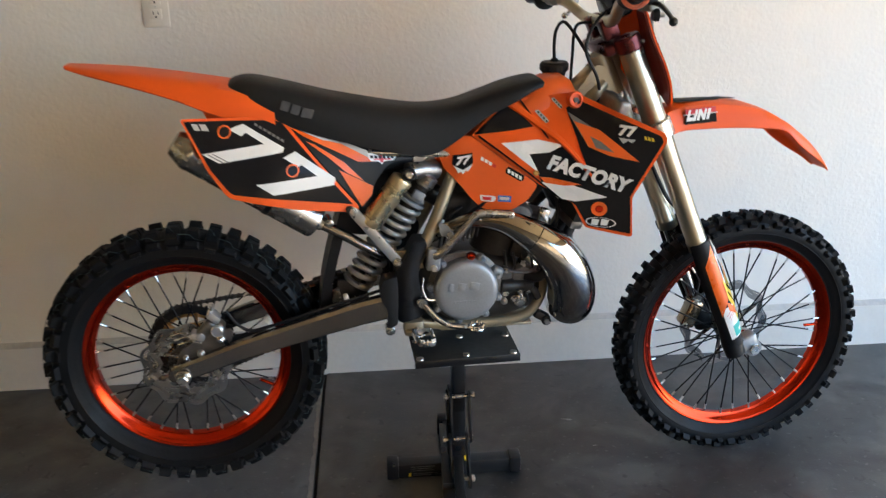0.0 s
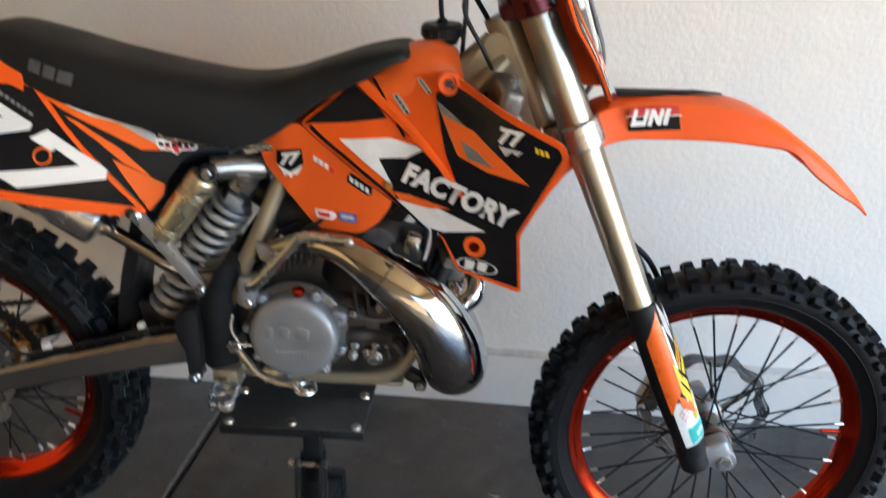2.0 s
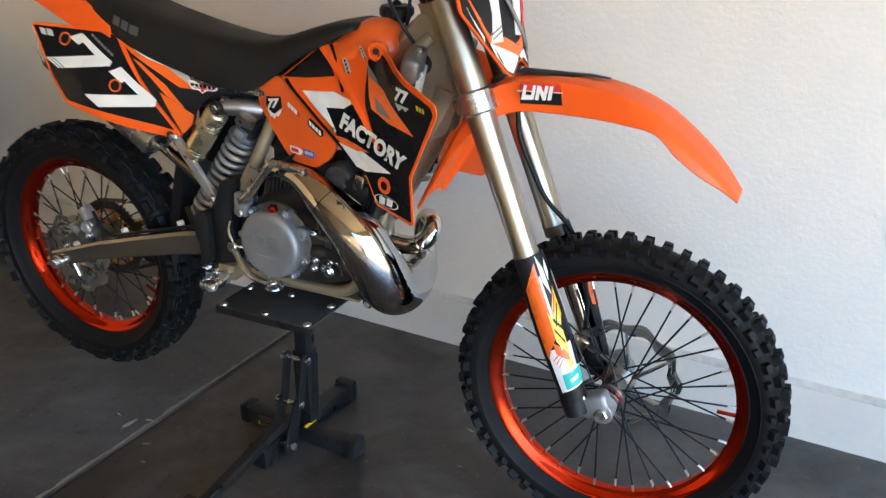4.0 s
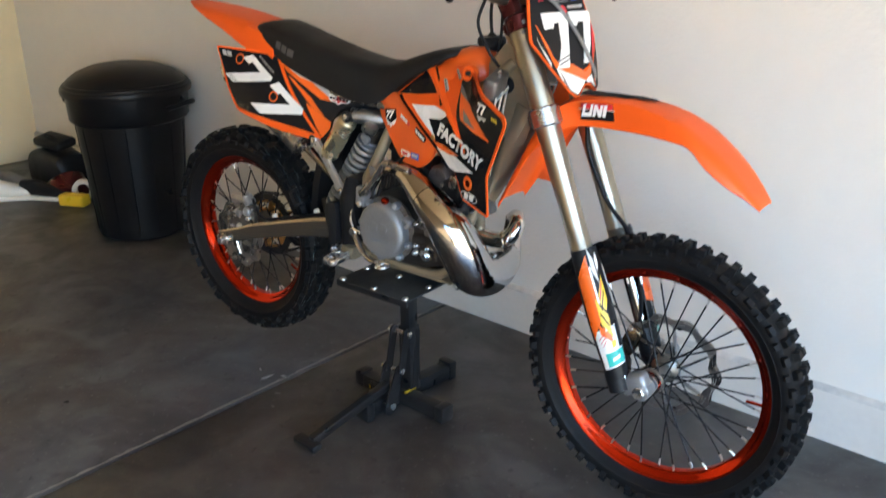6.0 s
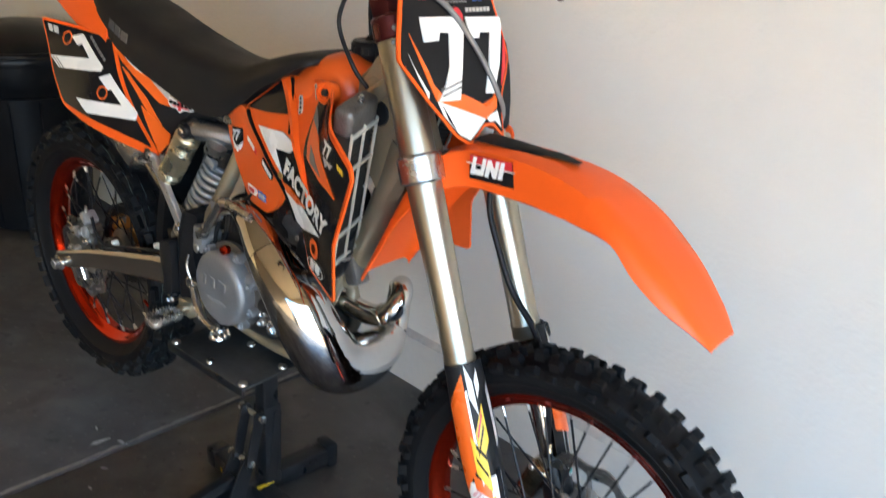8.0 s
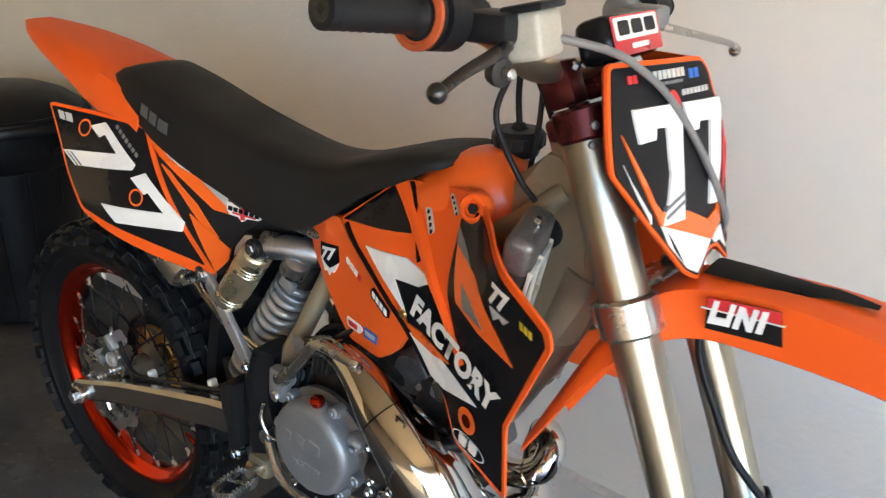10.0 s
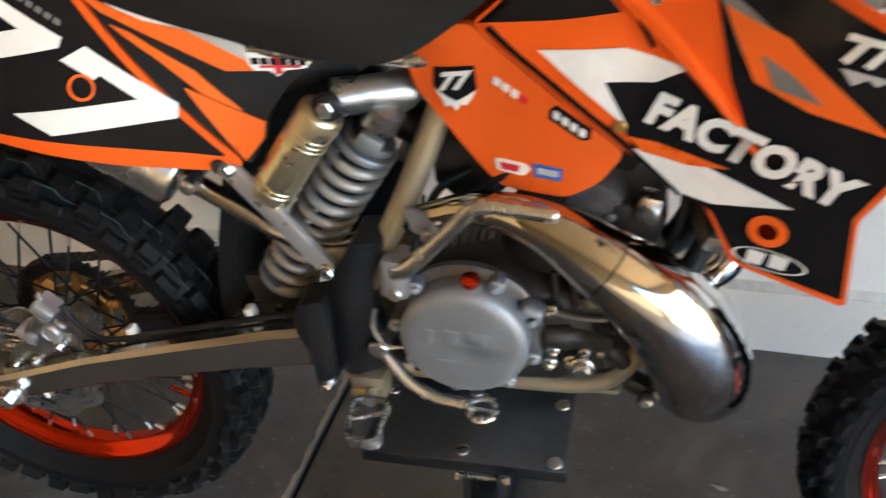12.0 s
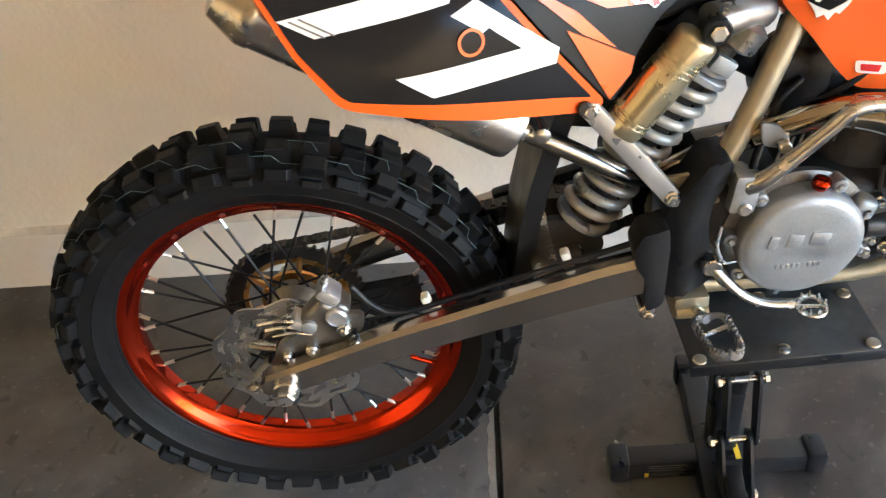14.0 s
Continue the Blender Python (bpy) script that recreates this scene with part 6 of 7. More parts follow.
# ---- radiators ----
for s in (-1, 1):
    top, down, across = Vector((1.094, s * 0.130, 1.007)), Vector((-0.083, -s * 0.038, -0.269)), Vector((-0.026, -s * 0.074, -0.014))
    high, wide = down.length, across.length
    zc = -down.normalized()
    yc = (across - zc * across.dot(zc)).normalized()
    xc = yc.cross(zc)
    if xc.x < 0:
        xc, yc = -xc, -yc
    m = Matrix.Translation(top + (down + across) / 2) @ Matrix((xc, yc, zc)).transposed().to_4x4()
    rad = part("radiator", box(bmesh.new(), m @ pose(-0.032, 0, 0), (0.030, wide, high - 0.006), 0.004), "rad", bike, "dark radiator core with silver louvre frame")
    part("radiator_tank", box(bmesh.new(), m @ pose(-0.032, 0, high / 2 + 0.012), (0.036, wide + 0.006, 0.050), 0.010, 3), "grimy", rad, "grey aluminium header tank")
    part("radiator_tank", box(bmesh.new(), m @ pose(-0.032, 0, -high / 2 - 0.004), (0.038, wide + 0.004, 0.026), 0.010), "grimy", rad)
    part("bleed_screw", lathe(bmesh.new(), m @ Vector((-0.026, 0, high / 2 + 0.038)), zc, [(0.006, 0), (0.006, 0.006), (0.004, 0.007), (0.004, 0.011)], 12), "steel", rad)
    for k in range(30):
        part("fin", box(bmesh.new(), m @ pose(-0.0165, 0, -high / 2 + 0.016 + k * (high - 0.03) / 30), (0.003, wide - 0.006, 0.002)), "dirty", rad, smooth=False)
    for y in (-0.5, 0.0, 0.5):
        part("louvre_bar", box(bmesh.new(), m @ pose(-0.012, y * (wide - 0.004), 0.0), (0.005, 0.0027, high), 0.0008), "louvre", rad)
    for f in (0.03, 0.268, 0.756, 0.98):
        part("louvre_bar", box(bmesh.new(), m @ pose(-0.0115, 0, high / 2 - f * high), (0.005, wide, 0.0062), 0.001), "louvre", rad)
part("head_tube_plug", lathe(bmesh.new(), (1.038, -0.029, 1.006), (0, -1, 0), [(0.021, 0), (0.021, 0.006), (0.014, 0.008)], 24), "black", bike)

# ---- graphics ----
def dk(outline, yf, material, parent, layer=1, name="graphic", label=""):
    return decal(name, outline, yf, material, parent, layer, label=label, step=0.018)


# side number panel
dk(rounded([(0.076, 1.032), (0.267, 1.019), (0.284, 1.012), (0.434, 0.814), (0.402, 0.822), (0.251, 0.852), (0.170, 0.866), (0.160, 0.874), (0.125, 0.924)], 0.004), y_panel, "gloss_black", near_panel, 1)
dk([(0.169, 1.008), (0.200, 1.017), (0.287, 0.960), (0.283, 0.951), (0.144, 0.938), (0.109, 0.960), (0.243, 0.972), (0.206, 0.998), (0.195, 0.992)], y_panel, "white_gfx", near_panel, 2, "race_number")
dk([(0.283, 0.939), (0.310, 0.950), (0.397, 0.882), (0.393, 0.866), (0.257, 0.859), (0.220, 0.886), (0.356, 0.891), (0.322, 0.920), (0.315, 0.916)], y_panel, "white_gfx", near_panel, 2, "race_number")
for k in (0, 1):
    x, z = 0.120 + 0.010 * k, 0.9585 + 0.001 * k
    dk([(x, z), (x + 0.033, z - 0.0205), (x + 0.0355, z - 0.0202), (x + 0.0025, z + 0.0004)], y_panel, "grey_gfx", near_panel, 3)


def ring(c, r0, r1, yf, material, parent, layer, n=20, squash=1.0, tilt=0.0):
    bm = bmesh.new()
    rows = []
    for k in range(n):
        a = 2 * math.pi * k / n
        row = []
        for r in (r0, r1):
            x0, z0 = r * math.cos(a), r * squash * math.sin(a)
            x, z = c[0] + x0 * math.cos(tilt) - z0 * math.sin(tilt), c[1] + x0 * math.sin(tilt) + z0 * math.cos(tilt)
            row.append(bm.verts.new((x, yf(x, z) - 0.0011 * layer - 0.0004, z)))
        rows.append(row)
    for a, b in zip(rows, rows[1:] + rows[:1]):
        bm.faces.new((a[0], a[1], b[1], b[0]))
    return part("ring", bm, material, parent, smooth=False)


for c in ((0.160, 1.004), (0.302, 0.910)):
    ring(c, 0.0, 0.0135, y_panel, "gloss_black", near_panel, 3)
    ring(c, 0.0112, 0.0145, y_panel, "orange_gfx", near_panel, 4)
bm = bmesh.new()
y_tube(bm, (0.425, 0.803), y_panel(0.425, 0.803), y_panel(0.425, 0.803) - 0.008, 0.009, 16)
part("panel_bolt", bm, "dirty", near_panel)
for x0, z0, w, h in ((0.092, 1.012, 0.012, 0.014), (0.108, 1.010, 0.014, 0.014)):
    dk([(x0, z0 + h), (x0 + w, z0 + h - 0.002), (x0 + w + 0.006, z0 - 0.002), (x0 + 0.006, z0)], y_panel, "silver_gfx", near_panel, 2, "small_sticker")
for k in range(7):
    x, z = 0.226 + 0.0092 * k, 1.017 - 0.0062 * k
    dk([(x, z), (x + 0.006, z - 0.004), (x + 0.0045, z - 0.0085), (x - 0.0015, z - 0.0045)], y_panel, "grey_gfx", near_panel, 2, "small_sticker")
# airbox side
dk([(0.297, 1.009), (0.361, 0.988), (0.455, 0.938), (0.494, 0.911), (0.459, 0.917), (0.370, 0.966)], y_panel, "white_gfx", near_air, 1)
dk([(0.392, 0.972), (0.430, 0.955), (0.478, 0.932), (0.486, 0.918), (0.470, 0.915), (0.440, 0.934)], y_panel, "silver_gfx", near_air, 2)
dk([(0.300, 1.002), (0.372, 0.968), (0.414, 0.956), (0.494, 0.908), (0.452, 0.912), (0.403, 0.940), (0.375, 0.955), (0.330, 0.980)], y_panel, "orange_gfx", near_air, 3)
dk([(0.336, 0.968), (0.355, 0.959), (0.372, 0.947), (0.418, 0.915), (0.462, 0.867), (0.424, 0.890), (0.386, 0.927)], y_panel, "orange_gfx", near_air, 2)
dk([(0.406, 0.898), (0.440, 0.878), (0.484, 0.851), (0.480, 0.832), (0.455, 0.806)], y_panel, "orange_gfx", near_air, 2)
dk([(0.474, 0.9290), (0.492, 0.9270), (0.504, 0.9310), (0.513, 0.9240), (0.537, 0.9220), (0.543, 0.9150), (0.535, 0.9070), (0.514, 0.9070), (0.506, 0.9010), (0.498, 0.9080), (0.482, 0.9100), (0.476, 0.9170)], y_panel, "white_gfx", near_air, 4, "small_sticker")
dk([(0.499, 0.9280), (0.507, 0.9280), (0.511, 0.9050), (0.504, 0.9040)], y_panel, "red_gfx", near_air, 5, "small_sticker")
dk([(0.488, 0.9150), (0.530, 0.9110), (0.530, 0.9085), (0.488, 0.9125)], y_panel, "red_gfx", near_air, 5, "small_sticker")
for k in range(6):
    x = 0.4795 + 0.0098 * k
    dk([(x, 0.9235 - 0.0012 * k), (x + 0.0066, 0.9227 - 0.0012 * k), (x + 0.0074, 0.9167 - 0.0012 * k), (x + 0.0008, 0.9175 - 0.0012 * k)], y_panel, "gloss_black", near_air, 6, "small_sticker")
# tank cover
dk([(0.676, 0.911), (0.721, 0.917), (0.723, 0.893), (0.713, 0.880), (0.699, 0.871), (0.685, 0.877), (0.674, 0.890)], y_tank, "gloss_black", near_cover, 1, "badge")
dk([(0.676, 0.887), (0.687, 0.881), (0.699, 0.876), (0.711, 0.883), (0.722, 0.891), (0.717, 0.881), (0.710, 0.872), (0.705, 0.874), (0.699, 0.865), (0.694, 0.872), (0.687, 0.868), (0.684, 0.876)], y_tank, "white_gfx", near_cover, 2, "badge")
words("77", near_cover, "white_gfx", framed((0.681, 0.886), (0.036, 0.006), (0.003, 0.022), y_tank, 0.0048), shear=0.15, bold=0.05)
for k in range(4):
    x, z = 0.742 + 0.0092 * k, 0.908 - 0.0055 * k
    dk([(x, z), (x + 0.007, z - 0.004), (x + 0.005, z - 0.012), (x - 0.002, z - 0.008)], y_tank, "white_gfx" if k < 3 else "red_gfx", near_cover, 1, "small_sticker")
dk([(0.799, 0.878), (0.806, 0.884), (0.842, 0.862), (0.840, 0.850), (0.832, 0.848), (0.798, 0.868)], y_tank, "gloss_black", near_cover, 1, "small_sticker")
for k in range(4):
    x, z = 0.8035 + 0.0088 * k, 0.8785 - 0.0052 * k
    dk([(x, z), (x + 0.0062, z - 0.0036), (x + 0.0052, z - 0.0118), (x - 0.001, z - 0.0082)], y_tank, "white_gfx", near_cover, 2, "small_sticker")
dk(rounded([(0.738, 0.814), (0.772, 0.811), (0.778, 0.805), (0.770, 0.796), (0.740, 0.799)], 0.004), y_tank, "white_gfx", near_cover, 1, "small_sticker")
dk([(0.744, 0.810), (0.766, 0.808), (0.764, 0.800), (0.745, 0.802)], y_tank, "red_gfx", near_cover, 2, "small_sticker")
dk([(0.781, 0.813), (0.812, 0.811), (0.811, 0.796), (0.781, 0.797)], y_tank, "blue_gfx", near_cover, 1, "small_sticker")
dk([(0.785, 0.809), (0.808, 0.808), (0.807, 0.801), (0.785, 0.802)], y_tank, "silver_gfx", near_cover, 2, "small_sticker")
bm = bmesh.new()
y_tube(bm, (0.869, 0.868), y_tank(0.869, 0.868), y_tank(0.869, 0.868) - 0.005, 0.007, 16)
part("shroud_bolt", bm, "gold", near_cover)
# shroud
dk([(0.738, 0.958), (0.800, 0.911), (0.860, 0.864), (0.930, 0.805), (0.928, 0.802), (0.858, 0.861), (0.798, 0.908), (0.735, 0.955)], y_tank, "stripe_black", near_shroud, 5, "seam")
dk([(0.838, 1.034), (0.842, 1.034), (0.874, 0.988), (0.898, 0.952), (0.8955, 0.950), (0.871, 0.986)], y_tank, "stripe_black", near_shroud, 5, "seam")
dk([(0.726, 0.959), (0.760, 0.986), (0.812, 1.027), (0.866, 0.976), (0.800, 0.966)], y_tank, "gloss_black", near_shroud, 1)
dk([(0.788, 0.940), (0.872, 0.948), (0.930, 0.936), (0.900, 0.918), (0.853, 0.914), (0.876, 0.868)], y_tank, "white_gfx", near_shroud, 2)
dk(rounded([(0.853, 0.914), (0.900, 0.922), (0.934, 0.934), (0.984, 0.884), (1.116, 0.892), (1.080, 0.817), (1.085, 0.725), (0.990, 0.740), (0.962, 0.790), (0.884, 0.842), (0.868, 0.880)], 0.003), y_tank, "gloss_black", near_shroud, 1)
dk([(0.878, 0.858), (0.905, 0.856), (0.972, 0.842), (0.935, 0.838), (0.890, 0.844)], y_tank, "orange_gfx", near_shroud, 3)
dk([(0.880, 0.845), (0.934, 0.846), (1.031, 0.813), (0.960, 0.800), (0.922, 0.806)], y_tank, "white_gfx", near_shroud, 2)
dk(rounded([(0.944, 1.016), (0.976, 1.032), (1.137, 0.964), (1.144, 0.950), (1.115, 0.890), (0.984, 0.884), (0.966, 0.930)], 0.004), y_tank, "gloss_black", near_shroud, 2)
dk([(0.946, 1.008), (0.962, 0.998), (1.003, 0.972), (0.988, 0.950), (0.972, 0.955)], y_tank, "grey_gfx", near_shroud, 3)
dk([(0.956, 0.990), (0.968, 0.985), (1.010, 0.972), (1.095, 0.902), (1.030, 0.914), (0.984, 0.934)], y_tank, "orange_gfx", near_shroud, 4)
dk([(0.988, 0.958), (1.012, 0.946), (1.040, 0.922), (1.000, 0.932)], y_tank, "grey_gfx", near_shroud, 5)
# raised orange edge across the shroud
bm = bmesh.new()
line = spline([(0.816, 0, 1.028), (0.860, 0, 0.994), (0.930, 0, 0.940), (0.972, 0, 0.892), (1.000, 0, 0.856)], 6)
loft(bm, [[(p.x - 0.009 * w, y_tank(p.x, p.z) + 0.001, p.z - 0.006 * w), (p.x - 0.004 * w, y_tank(p.x, p.z) - 0.0085, p.z - 0.002 * w), (p.x + 0.004 * w, y_tank(p.x, p.z) - 0.0085, p.z + 0.003 * w), (p.x + 0.009 * w, y_tank(p.x, p.z) + 0.001, p.z + 0.007 * w)] for p, w in ((q, 1.25 - 0.95 * k / (len(line) - 1)) for k, q in enumerate(line))])
part("shroud_edge", bm, "orange", near_shroud)
words("FACTORY", near_shroud, "white_gfx", framed((0.891, 0.880), (0.179, -0.055), (0.014, 0.035), y_tank, 0.0108), shear=0.05, bold=0.055)
words("77", near_shroud, "white_gfx", framed((1.046, 0.962), (0.038, -0.004), (0.002, 0.026), y_tank, 0.0058), shear=0.12, bold=0.05)
dk([(1.048, 0.957), (1.084, 0.953), (1.076, 0.946), (1.068, 0.951), (1.058, 0.944)], y_tank, "silver_gfx", near_shroud, 4)
for k in range(3):
    x, z = 1.102 + 0.0075 * k, 0.9625 - 0.0016 * k
    dk([(x, z), (x + 0.005, z - 0.001), (x + 0.0065, z - 0.0095), (x + 0.0015, z - 0.0085)], y_tank, "yellow_gfx", near_shroud, 3, "small_sticker")
ring((1.013, 0.784), 0.0, 0.018, y_tank, "orange_gfx", near_shroud, 3)
ring((1.013, 0.784), 0.0, 0.009, y_tank, "anod", near_shroud, 4)
ring((1.018, 0.751), 0.031, 0.034, y_tank, "white_gfx", near_shroud, 3, 28, 0.36, -0.06)
for x0 in (-0.019, 0.002):
    dk([(1.018 + x0, 0.759), (1.018 + x0 + 0.016, 0.757), (1.018 + x0 + 0.012, 0.743), (1.018 + x0 - 0.002, 0.744)], y_tank, "white_gfx", near_shroud, 3)
for (x, z), w in (((0.888, 0.997), 0.016), ((0.925, 1.026), 0.013)):
    dk(rounded([(x - w, z + w * 0.7), (x - w * 0.5, z + w), (x + w, z - w * 0.6), (x + w * 0.5, z - w)], 0.004), y_tank, "silver_gfx", near_shroud, 1, "small_sticker")
    for k in range(4):
        cx, cz = x - w * 0.60 + k * w * 0.36, z + w * 0.66 - k * w * 0.40
        dk([(cx, cz), (cx + w * 0.22, cz + w * 0.02), (cx + w * 0.30, cz - w * 0.24), (cx + w * 0.08, cz - w * 0.26)], y_tank, "gloss_black", near_shroud, 2, "small_sticker")
bm = bmesh.new()
lathe(bm, (0.966, y_tank(0.966, 1.036) - 0.002, 1.034), (0.1, -1, 0.2), [(0.020, -0.012), (0.020, 0.004), (0.017, 0.008), (0.012, 0.008), (0.011, 0.003), (0.001, 0.003)], 24)
boss = part("shroud_boss", bm, "orange", near_shroud)
part("shroud_bolt", lathe(bmesh.new(), (0.966, y_tank(0.966, 1.036) - 0.005, 1.034), (0.1, -1, 0.2), [(0.007, 0), (0.007, 0.004)], 6), "dirty", near_shroud)
# seat badge
def y_seat(x, z):
    return -0.0925 - 0.0015 * smooth01(0.2, 0.35, x)
for k, w in ((0, 0.018), (1, 0.018), (2, 0.024)):
    x = 0.286 + 0.0225 * k
    decal("badge", [(x + 0.004, 1.062 - 0.009 * k), (x + w + 0.004, 1.056 - 0.009 * k), (x + w - 0.004, 1.036 - 0.009 * k), (x - 0.004, 1.042 - 0.009 * k)], y_seat, "badge_grey", seat, 1)
# front mudguard graphics
def y_fend(x, z):
    return -0.0555 - 0.05 * max(0, x - 1.32)
dkf = lambda o, m_, l: decal("graphic", o, y_fend, m_, front_fender, l)
dkf([(1.252, 0.990), (1.330, 0.995), (1.337, 0.957), (1.254, 0.953)], "gloss_black", 1)
dkf([(1.253, 0.990), (1.330, 0.995), (1.332, 0.982), (1.253, 0.978)], "red_gfx", 2)
for pts in ([(1.2605, 0.989), (1.2665, 0.989), (1.2635, 0.970), (1.2755, 0.971), (1.2785, 0.990), (1.2845, 0.990), (1.2800, 0.963), (1.2560, 0.961)], [(1.2875, 0.990), (1.2935, 0.990), (1.3000, 0.976), (1.3025, 0.991), (1.3085, 0.991), (1.3040, 0.964), (1.2985, 0.964), (1.2920, 0.978), (1.2895, 0.963), (1.2830, 0.963)], [(1.3115, 0.991), (1.3185, 0.992), (1.3145, 0.965), (1.3075, 0.965)]):
    dkf(pts, "white_gfx", 3)
dkf([(1.247, 0.9775), (1.336, 0.9815), (1.336, 0.9803), (1.247, 0.9763)], "white_gfx", 3)
bm = bmesh.new()
rows = []
for k in range(9):
    x = 1.235 + 0.022 * k
    z = 1.004 - 0.5 * (max(0, x - 1.32)) ** 2 + 0.0018
    h = 0.030 * (1 - (k / 8) ** 2 * 0.75)
    rows.append([bm.verts.new((x, y, z + 0.002 - (0.003 if abs(y) > 0.02 else 0))) for y in (-h, -h * 0.5, 0, h * 0.5, h)])
for a, b in zip(rows, rows[1:]):
    for j in range(4):
        bm.faces.new((a[j], a[j + 1], b[j + 1], b[j]))
part("graphic", bm, "stripe_black", front_fender)

# turn the front end a little to the left about the steering axis
axis_dir = Vector((-0.41, 0, 0.912)).normalized()
pivot = Vector((1.08, 0, 1.045))
S = Matrix.Translation(pivot) @ Matrix.Rotation(radians(2.2), 4, axis_dir) @ Matrix.Translation(-pivot)
for ob in STEERED:
    ob.matrix_basis = S @ ob.matrix_basis

# ---- bike stand ----
stand = thing("bike_stand", "black steel scissor lift stand under the engine", "bike stand", (0.69, -0.02, 0))


def sp_(name, bm, material, label=""):
    for v in bm.verts:
        v.co -= Vector((0.69, -0.02, 0))
    return part(name, bm, material, stand, label)


top = sp_("top_plate", box(bmesh.new(), pose(0.692, -0.045, 0.4235), (0.262, 0.255, 0.005), 0.0015), "standtop", "black worn rubber-topped plate")
for x, y in ((0.575, -0.16), (0.690, -0.155), (0.808, -0.16), (0.808, -0.06), (0.690, -0.05), (0.575, -0.06)):
    sp_("rivet", lathe(bmesh.new(), (x, y, 0.4255), (0, 0, 1), [(0.010, 0), (0.009, 0.003), (0.004, 0.0045)], 14), "steel")
sp_("top_frame", box(bmesh.new(), pose(0.692, -0.045, 0.411), (0.20, 0.20, 0.020), 0.003), "stand")
for y in (-0.17, 0.08):
    sp_("plate_lip", box(bmesh.new(), pose(0.692, y, 0.416), (0.262, 0.006, 0.018), 0.001), "stand")
sp_("post", box(bmesh.new(), pose(0.690, -0.012, 0.300), (0.034, 0.040, 0.215), 0.003), "stand", "black sliding inner post")
sp_("post_sleeve", box(bmesh.new(), pose(0.686, -0.008, 0.150), (0.044, 0.046, 0.215), 0.004), "stand")


def side_link(name, x, y0, z0, y1, z1, w0, w1, label=""):
    """A flat steel bar with round ends, standing across x."""
    a, b = Vector((y0, z0)), Vector((y1, z1))
    d = (b - a).normalized()
    n = Vector((-d.y, d.x))
    ring = []
    for c, w, ang in ((a, w0, 90), (b, w1, 270)):
        for k in range(7):
            t = radians(ang + 30 * k)
            ring.append(c + (d * math.cos(t) + n * math.sin(t)) * w / 2)
    bm = bmesh.new()
    loft(bm, [[(x - 0.0025, p.x, p.y) for p in ring], [(x + 0.0025, p.x, p.y) for p in ring]])
    return sp_(name, bm, "stand", label)


for x in (0.664, 0.713):
    side_link("link_bar", x, -0.051, 0.252, -0.077, 0.138, 0.028, 0.026)
for x in (0.657, 0.703):
    side_link("lever_plate", x, -0.077, 0.138, -0.118, 0.036, 0.034, 0.050)
    side_link("link_bar", x + 0.004, 0.004, 0.235, -0.012, 0.060, 0.020, 0.024)
for x0, x1, y, z in ((0.652, 0.724, -0.051, 0.252), (0.644, 0.714, -0.077, 0.138), (0.645, 0.712, -0.116, 0.038)):
    bolt = sp_("bolt", tube(bmesh.new(), [(x0, y, z), (x1, y, z)], 0.0055, 10), "steel")
    for x, u in ((x0, -1), (x1, 1)):
        sp_("bolt_head", lathe(bmesh.new(), (x - u * 0.002, y, z), (u, 0, 0), [(0.0095, 0), (0.0095, 0.006), (0.005, 0.008)], 6), "steel")
sp_("foot_bar", box(bmesh.new(), pose(0.672, -0.030, 0.028, 0, 0, -3), (0.345, 0.042, 0.042), 0.004), "stand")
for x, y in ((0.505, -0.021), (0.840, -0.039)):
    sp_("foot_cap", box(bmesh.new(), pose(x, y, 0.030, 0, 0, -3), (0.034, 0.050, 0.050), 0.006), "stand", "black plastic end cap")
sp_("cross_bar", box(bmesh.new(), pose(0.665, 0.01, 0.030, 0, 0, -6), (0.045, 0.36, 0.045), 0.004), "stand")
sp_("foot_cap", box(bmesh.new(), pose(0.682, 0.178, 0.031, 0, 0, -6), (0.055, 0.030, 0.062), 0.006), "stand")
sp_("foot_cap", box(bmesh.new(), pose(0.650, -0.170, 0.030, 0, 0, -6), (0.055, 0.030, 0.060), 0.006), "stand")
sp_("foot_lever", box(bmesh.new(), pose(0.660, -0.240, 0.062, 12, 0, -6), (0.026, 0.290, 0.024), 0.003), "stand", "black foot lever")
sp_("lever_pad", box(bmesh.new(), pose(0.632, -0.385, 0.022, 8, 0, -5), (0.090, 0.034, 0.020), 0.005), "stand")
# printed label on the foot bar
LB = pose(0.672, -0.026, 0.028, 0, 0, -3)
bm = bmesh.new()
for k, (x0, x1, z) in enumerate(((-0.118, -0.052, 0.013), (-0.118, -0.060, 0.007), (-0.118, -0.056, 0.001), (-0.112, -0.030, -0.008), (-0.112, -0.036, -0.013))):
    bm.faces.new([bm.verts.new(LB @ Vector((x, -0.0256, zz))) for x, zz in ((x0, z), (x1, z), (x1, z + 0.0016), (x0, z + 0.0016))])
sp_("label_print", bm, "grey_gfx")
bm = bmesh.new()
bm.faces.new([bm.verts.new(LB @ Vector((x, -0.0256, zz))) for x, zz in ((-0.124, -0.016), (-0.117, -0.016), (-0.117, -0.004), (-0.124, -0.004))])
sp_("label_mark", bm, "yellow_gfx")
bm = box(bmesh.new(), LB @ pose(0.034, -0.004, 0.0255), (0.009, 0.044, 0.0012))
sp_("label_stripe", bm, "yellow_gfx")

